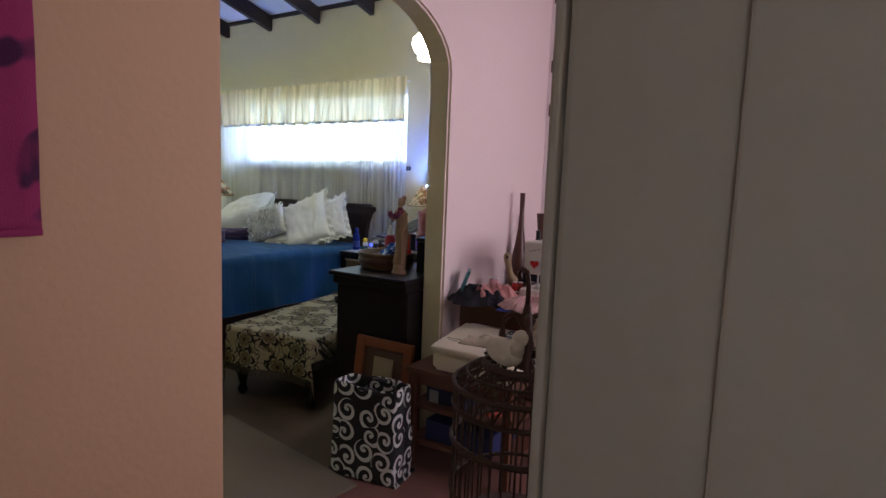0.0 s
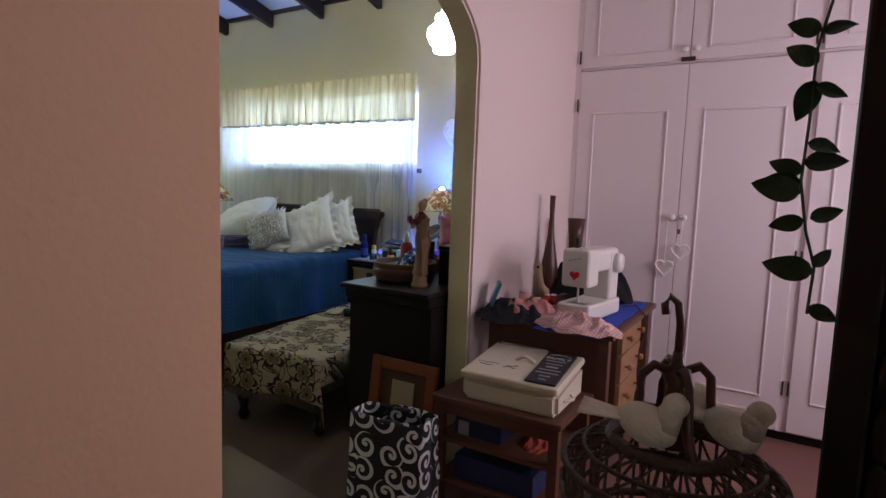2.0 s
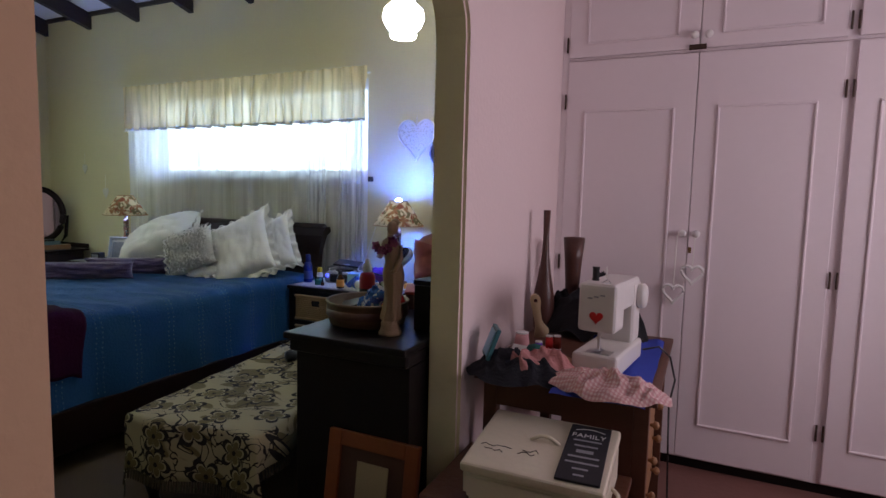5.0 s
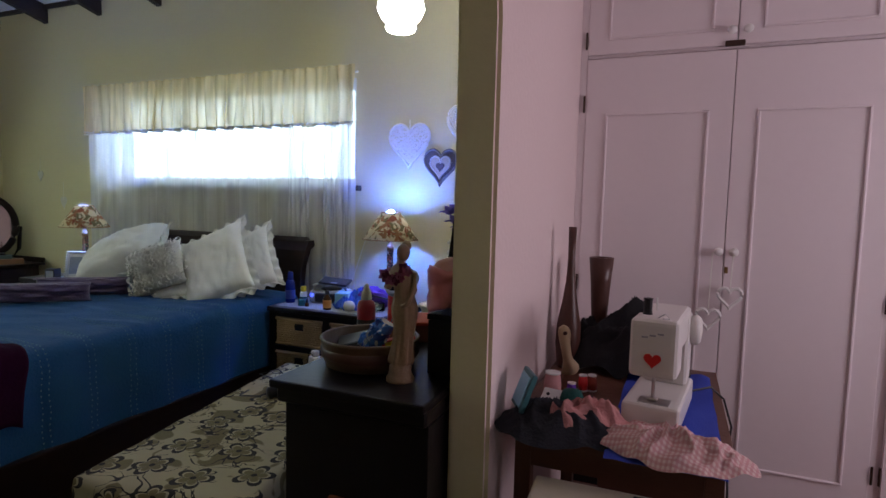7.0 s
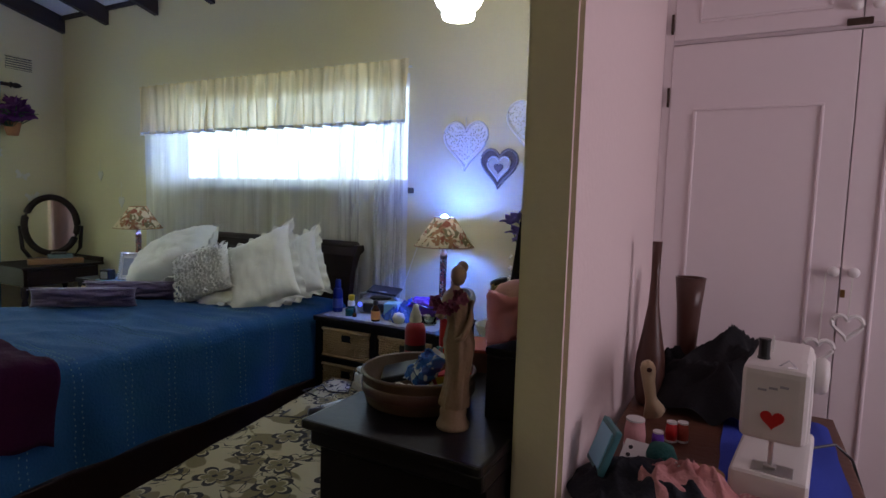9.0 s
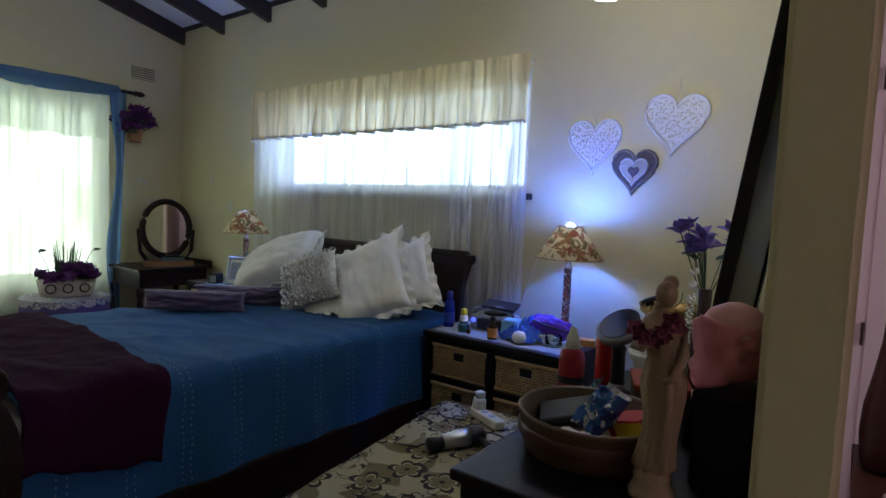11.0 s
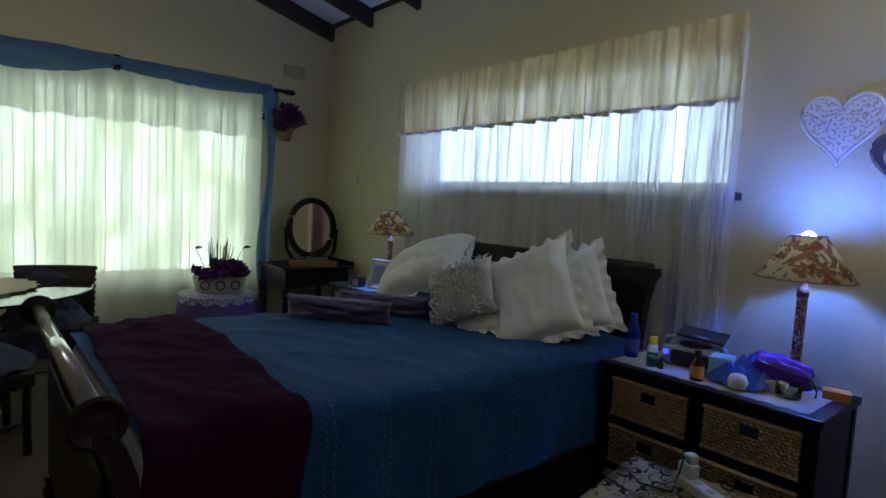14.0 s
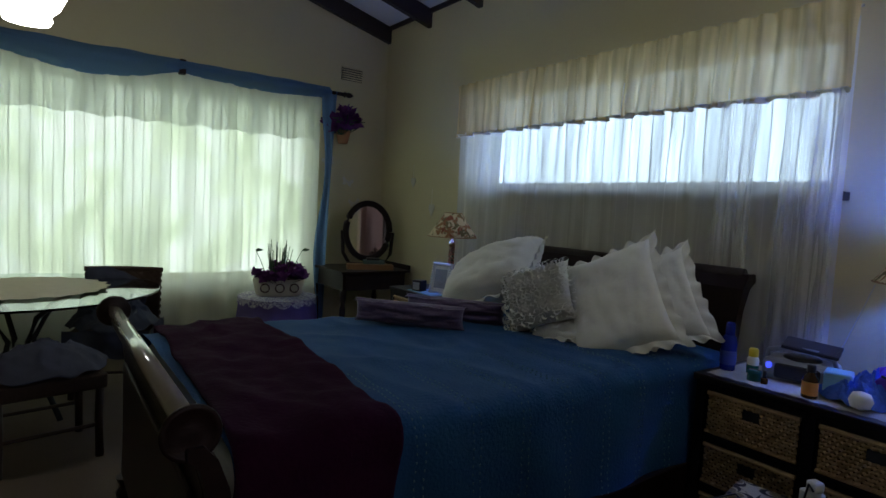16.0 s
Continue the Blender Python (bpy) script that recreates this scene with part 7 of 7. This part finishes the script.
for y, z, r in ((-0.64, 1.78, 20), (-0.42, 1.585, -15), (-0.335, 1.375, 10)):
    bf = thing("butterfly_ornament", pose(WEST + 0.012, y, z, r, 0, 0), "pale wire butterfly ornament on the wall", "wall ornament", "butterflies")
    for s in (-1, 1):
        part("wing", moved(prism([(0, 0), (s * 0.05, 0.045), (s * 0.07, 0.02), (s * 0.045, -0.005), (s * 0.05, -0.04), (s * 0.02, -0.035)], 0.002, "x"), Matrix.Translation((0.004, 0, 0))), M_PEARL, bf)
    part("body", tube([(0.004, 0, -0.03), (0.004, 0, 0.03)], 0.003, 6), M_SILVER, bf)
vent = thing("air_vent", pose(WEST + 0.001, -0.41, 2.67), "cream slatted wall vent", "vent")
# Black sheet on the solid wall, for the shade between the slats.
part("backing", box(0, 0.004, -0.115, 0.115, -0.065, 0.065), M_BLACK, vent)
for k in range(6):
    part("slat", box(0.004, 0.016, -0.115, 0.115, -0.062 + 0.0225 * k, -0.048 + 0.0225 * k, 0.002, seg=1), M_CREAM, vent)
wp = thing("wall_planter", pose(WEST + 0.002, -0.52, 1.96), "terracotta half pot hung on the wall", "wall planter")
part("pot", moved(lathe([(0.045, 0), (0.055, 0.03), (0.07, 0.10), (0.075, 0.125), (0.068, 0.127), (0.05, 0.03)], 20), Matrix.Translation((0.078, 0, 0))), M_TERRA, wp, smooth=True)
flower_bunch(pose(WEST + 0.12, -0.55, 2.04) @ Matrix.Diagonal((2.0, 2.4, 2.3, 1)), M_PLUMFLOWER, 26, 0.07, 0.085, "plum silk flowers in the wall pot", 62, size=0.045, low=0.1)

# ---------- far corner ----------
va = thing("vanity_table", pose(-5.55, -0.43, 0), "dark corner dressing table", "dressing table")
part("top", box(-0.36, 0.30, -0.36, 0.37, 0.725, 0.75, 0.008), M_DARKWOOD, va)
part("gallery", box(-0.36, 0.30, 0.345, 0.365, 0.75, 0.80, 0.006), M_DARKWOOD, va)
part("drawer_front", box(0.26, 0.28, -0.30, 0.30, 0.58, 0.715, 0.004), M_DARKWOOD, va)
part("apron", box(-0.33, 0.26, -0.33, 0.33, 0.57, 0.725, 0.004), M_DARKWOOD, va)
for x in (-0.32, 0.25):
    for y in (-0.32, 0.32):
        part("leg", lathe([(0.015, 0), (0.02, 0.1), (0.028, 0.4), (0.02, 0.45), (0.03, 0.50), (0.03, 0.57)], 12), M_DARKWOOD, va, m=pose(x, y, 0), smooth=True)
om = thing("oval_mirror", pose(-5.66, -0.33, 0.757, -3, 0, 62), "oval dressing mirror in a dark wooden frame", "mirror")
ov = [(0.215 * math.cos(2 * math.pi * k / 40), 0, 0.345 + 0.275 * math.sin(2 * math.pi * k / 40)) for k in range(41)]
part("frame", tube(ov, 0.032, 10), M_DARKWOOD, om, smooth=True)
part("glass", moved(prism([(0.205 * math.cos(2 * math.pi * k / 40), 0.345 + 0.265 * math.sin(2 * math.pi * k / 40)) for k in range(40)], 0.006, "y"), Matrix.Translation((0, -0.01, 0))), M_MIRROR, om)
part("backboard", moved(prism([(0.205 * math.cos(2 * math.pi * k / 40), 0.345 + 0.265 * math.sin(2 * math.pi * k / 40)) for k in range(40)], 0.008, "y"), Matrix.Translation((0, 0.002, 0))), M_DARKWOOD, om)
for s in (-1, 1):
    part("support", tube([(s * 0.16, 0.02, 0.0), (s * 0.235, 0.02, 0.12), (s * 0.25, 0.015, 0.34)], 0.018, 8), M_DARKWOOD, om, smooth=True)
part("base", box(-0.20, 0.20, -0.09, 0.09, -0.004, 0.03, 0.008), M_DARKWOOD, om)
bb = thing("flat_box", pose(-5.42, -0.42, 0.75, 0, 0, 70), "long tan box on the dressing table", "box")
part("body", box(-0.22, 0.22, -0.06, 0.06, 0, 0.05, 0.004), M_PALEWOOD, bb)
bb = thing("small_box", pose(-5.44, -0.37, 0.80, 0, 0, 66), "pale teal box stacked on the tan box", "box")
part("body", box(-0.10, 0.10, -0.05, 0.05, 0, 0.035, 0.004), mat("dull teal card", (0.14, 0.22, 0.23), 0.7), bb)
part("book", box(-0.07, 0.05, -0.045, 0.045, 0.035, 0.055, 0.003), M_BLACK, bb, "dark little book")

pt = thing("plant_table", pose(-5.40, -1.32, 0), "round side table under a violet cloth", "side table")
part("top", lathe([(0.30, 0.51), (0.305, 0.52), (0.30, 0.53)], 32), M_PALEWOOD, pt)
part("column", lathe([(0.16, 0), (0.15, 0.02), (0.03, 0.06), (0.03, 0.5), (0.06, 0.51)], 16), M_PALEWOOD, pt, smooth=True)
tcl = thing("tablecloth", pose(-5.40, -1.32, 0), "violet round tablecloth reaching the floor", "tablecloth")


def cloth_round(u, v):
    a = 2 * math.pi * u
    if v < 0.35:
        r, z = 0.31 * v / 0.35, 0.537
    else:
        t = (v - 0.35) / 0.65
        r = 0.315 + 0.05 * t + 0.025 * t * math.sin(a * 11 + 1)
        z = 0.532 - 0.51 * t
    return (r * math.cos(a), r * math.sin(a), z)


part("cloth", sheet(110, 16, cloth_round), M_TABLECLOTH, tcl, smooth=True)
lt = thing("lace_topper", pose(-5.40, -1.32, 0), "white crochet topper with a scalloped edge", "doily")
part("lace", sheet(192, 10, lambda u, v: ((0.325 * min(1, v / 0.7) + 0.012 * max(0, v - 0.7)) * math.cos(2 * math.pi * u), (0.325 * min(1, v / 0.7) + 0.012 * max(0, v - 0.7)) * math.sin(2 * math.pi * u),
                                         0.543 - max(0, v - 0.7) * (0.09 + 0.11 * abs(math.sin(16 * math.pi * u)) ** 0.7))), pattern("openwork crochet", (0.56, 0.55, 0.55), [(0.10, 0.07, 0.20)], 75, 0.9, 0.49, 0.53), lt)
pn = thing("planter", pose(-5.40, -1.31, 0.545, 0, 0, 75), "oval cream ceramic planter with ring motifs", "planter")
part("pot", moved(lathe([(0.15, 0), (0.175, 0.015), (0.19, 0.10), (0.20, 0.145), (0.19, 0.147), (0.17, 0.05)], 34), Matrix.Diagonal((1.1, 0.55, 1, 1))), M_CERAMIC, pn, smooth=True)
for x in (-0.12, 0.0, 0.12):
    part("ring_motif", tube([(x + 0.035 * math.cos(k * math.pi / 10), -0.104 + 0.02 * abs(x) * 4 - 0.002, 0.075 + 0.035 * math.sin(k * math.pi / 10)) for k in range(21)], 0.006, 5), M_BROWNWOOD, pn, "dark raised ring")
flower_bunch(pose(-5.40, -1.31, 0.63), M_PLUMFLOWER, 46, 0.235, 0.15, "low dense plum silk flowers in the planter", 63, size=0.075, low=0.25)
gr = thing("tall_grass_stems", pose(-5.41, -1.31, 0.66), "upright dark green stems rising from the planter", "plant")
rnd = random.Random(8)
for k in range(26):
    yy = rnd.choice((-0.07, 0.06)) + rnd.uniform(-0.05, 0.05)
    part("stem", tube([(rnd.uniform(-0.02, 0.02), yy * 0.6, 0), (rnd.uniform(-0.04, 0.04), yy, rnd.uniform(0.26, 0.37))], 0.005, 5, taper=0.5), M_LEAF, gr)
for yy in (-0.21, 0.20):
    part("spray", tube([(0, yy * 0.4, 0), (0.01, yy * 0.8, 0.2), (0.02, yy, 0.28)], 0.003, 5), M_LEAF, gr)
    part("leaf", leaf_mesh(0.06, 0.04, yy), M_LEAF, gr, m=pose(0.02, yy, 0.27, 40, -20, 60))

pf = thing("photo_frame", pose(-4.03, -0.60, 0.735, -12, 0, 22), "silver beaded photo frame on the bedside chest", "photo frame")
part("back", box(-0.085, 0.085, -0.004, 0.008, 0, 0.235, 0.004), M_SILVER, pf)
part("photo", box(-0.05, 0.05, -0.007, -0.004, 0.045, 0.185), mat("grey photo", (0.25, 0.27, 0.32), 0.4, 0.5, 20), pf, "grey photograph")
bm = bmesh.new()
for k in range(44):
    s = k / 44 * 4
    q, f = int(s), s - int(s)
    x, z = ((-0.075 + 0.15 * f, 0.222), (0.075, 0.222 - 0.21 * f), (0.075 - 0.15 * f, 0.012), (-0.075, 0.012 + 0.21 * f))[q]
    b = bmesh.new()
    bmesh.ops.create_icosphere(b, subdivisions=1, radius=0.013)
    join(bm, moved(b, Matrix.Translation((x, -0.008, z))))
part("beading", bm, M_SILVER, pf, "raised silver beads", True)
cu = thing("black_cube", pose(-4.20, -0.66, 0.735, 0, 0, 20), "small black clock cube on the bedside chest", "clock")
part("cube", box(-0.04, 0.04, -0.04, 0.04, 0, 0.085, 0.005), M_BLACK, cu)
part("face", box(-0.03, 0.03, -0.0425, -0.04, 0.015, 0.07), M_GREYPL, cu)
sc = thing("blue_cloth_mat", pose(-4.12, -0.60, 0.738), "pale blue cloth under the photo frame", "cloth")
part("cloth", box(-0.16, 0.16, -0.115, 0.05, -0.002, 0.0015), M_CYAN, sc)

# ---------- round glass table and chairs ----------
gt = thing("glass_table", pose(-4.95, -3.08, 0), "round glass-topped table on a wrought iron base", "table")
part("top", lathe([(0.755, 0.728), (0.76, 0.732), (0.76, 0.737), (0.755, 0.741)], 72), M_GLASSTOP, gt, "thick clear glass top")
for k in range(4):
    a = math.pi / 2 * k + 0.5
    part("leg", tube([(r * math.cos(a), r * math.sin(a), z) for r, z in ((0.40, 0.0), (0.30, 0.12), (0.10, 0.30), (0.07, 0.42), (0.16, 0.58), (0.36, 0.70), (0.42, 0.726))], 0.016, 8), M_IRON, gt, smooth=True)
part("ring", tube([(0.12 * math.cos(k * math.pi / 12), 0.12 * math.sin(k * math.pi / 12), 0.33) for k in range(25)], 0.012, 6), M_IRON, gt)
dy = thing("crochet_doily", pose(-4.95, -3.08, 0.742), "large cream crochet doily on the glass table", "doily")
part("lace", sheet(120, 14, lambda u, v: ((0.46 * v + 0.015 * math.sin(44 * math.pi * u) * (v > 0.8)) * math.cos(2 * math.pi * u), (0.46 * v + 0.015 * math.sin(44 * math.pi * u) * (v > 0.8)) * math.sin(2 * math.pi * u), 0.006 + 0.008 * abs(n3(6 * v * math.cos(6.28 * u), 6 * v * math.sin(6.28 * u), 2)) + 0.004 * math.sin(v * 40))), M_LACE, dy, smooth=True)


def woven_back(u, v):
    return (-0.24 + 0.48 * u, 0.22 + 0.05 * v - 0.05 * (2 * u - 1) ** 2 + 0.004 * math.sin(60 * u) * math.sin(50 * v), 0.44 + 0.36 * v)


def chair(name, m, label, back):
    c = thing(name, m, label, "chair", "chairs round the table")
    part("seat", box(-0.24, 0.24, -0.23, 0.23, 0.36, 0.44, 0.02, seg=3), M_DARKWICKER, c)
    for x in (-0.21, 0.21):
        for y in (-0.20, 0.20):
            part("leg", tube([(x, y, 0), (x * 0.98, y * 0.98, 0.2), (x, y, 0.40)], 0.02, 8), M_DARKWICKER, c, smooth=True)
    for y in (-0.2, 0.2):
        part("stretcher", tube([(-0.21, y, 0.17), (0.21, y, 0.17)], 0.010, 6), M_DARKWICKER, c)
    if back:
        solid(part("back", sheet(60, 44, woven_back), M_DARKWICKER, c, "woven curved back", True), 0.02)
        part("top_rail", tube([(-0.25 + 0.50 * k / 10, 0.275 - 0.05 * (2 * k / 10 - 1) ** 2, 0.805) for k in range(11)], 0.018, 8), M_DARKWICKER, c, smooth=True)
    return c


chair("wicker_chair", pose(-5.10, -2.56, 0, 0, 0, 72), "dark wicker chair by the window under a grey throw", True)
chair("wicker_stool", pose(-4.15, -2.98, 0, 0, 0, -80), "dark wicker stool draped with a grey throw", False)


def chair_throw(m, label, high, seed):
    t = thing("chair_throw", m, label, "throw", "grey throws on the chairs")
    solid(part("cloth", moved(heap(0.56, 0.54, high, seed, 50, 50, 8), Matrix.Translation((0, 0.0, 0.443))), M_GREY_CLOTH, t, smooth=True), 0.004)
    for k, (x0, y0, x1, y1) in enumerate(((-0.25, -0.258, 0.25, -0.258), (0.262, -0.24, 0.262, 0.22))):
        def hang(u, v):
            w = 0.014 * math.sin(14 * u + 2 * v + seed) * (0.4 + v) + 0.01 * n3(u * 6, v * 4, seed)
            x, y = x0 + (x1 - x0) * u, y0 + (y1 - y0) * u
            return (x + (w if k else 0), y - (0 if k else w), 0.462 - v * (0.20 + 0.06 * n3(u * 3, 0, seed + k)) + 0.01 * n3(u * 8, 0, seed))
        part("side_fold", sheet(30, 14, hang), M_GREY_CLOTH, t, smooth=True)
    return t


th1 = chair_throw(pose(-5.10, -2.56, 0, 0, 0, 72), "grey blue throw bundled over the wicker chair", 0.26, 81)
solid(part("back_fold", sheet(24, 30, lambda u, v: (-0.27 + 0.40 * u + 0.05 * v, 0.205 + 0.07 * v - 0.05 * (2 * u - 1) ** 2 - 0.03 - 0.05 * abs(n3(u * 4, v * 4, 4)), 0.48 + 0.35 * v * (1 - 0.42 * u ** 2) + 0.02 * n3(u * 5, v, 7))), M_GREY_CLOTH, th1, smooth=True), 0.004)
chair_throw(pose(-4.15, -2.98, 0, 0, 0, -80), "grey blue throw draped over the wicker stool", 0.20, 84)
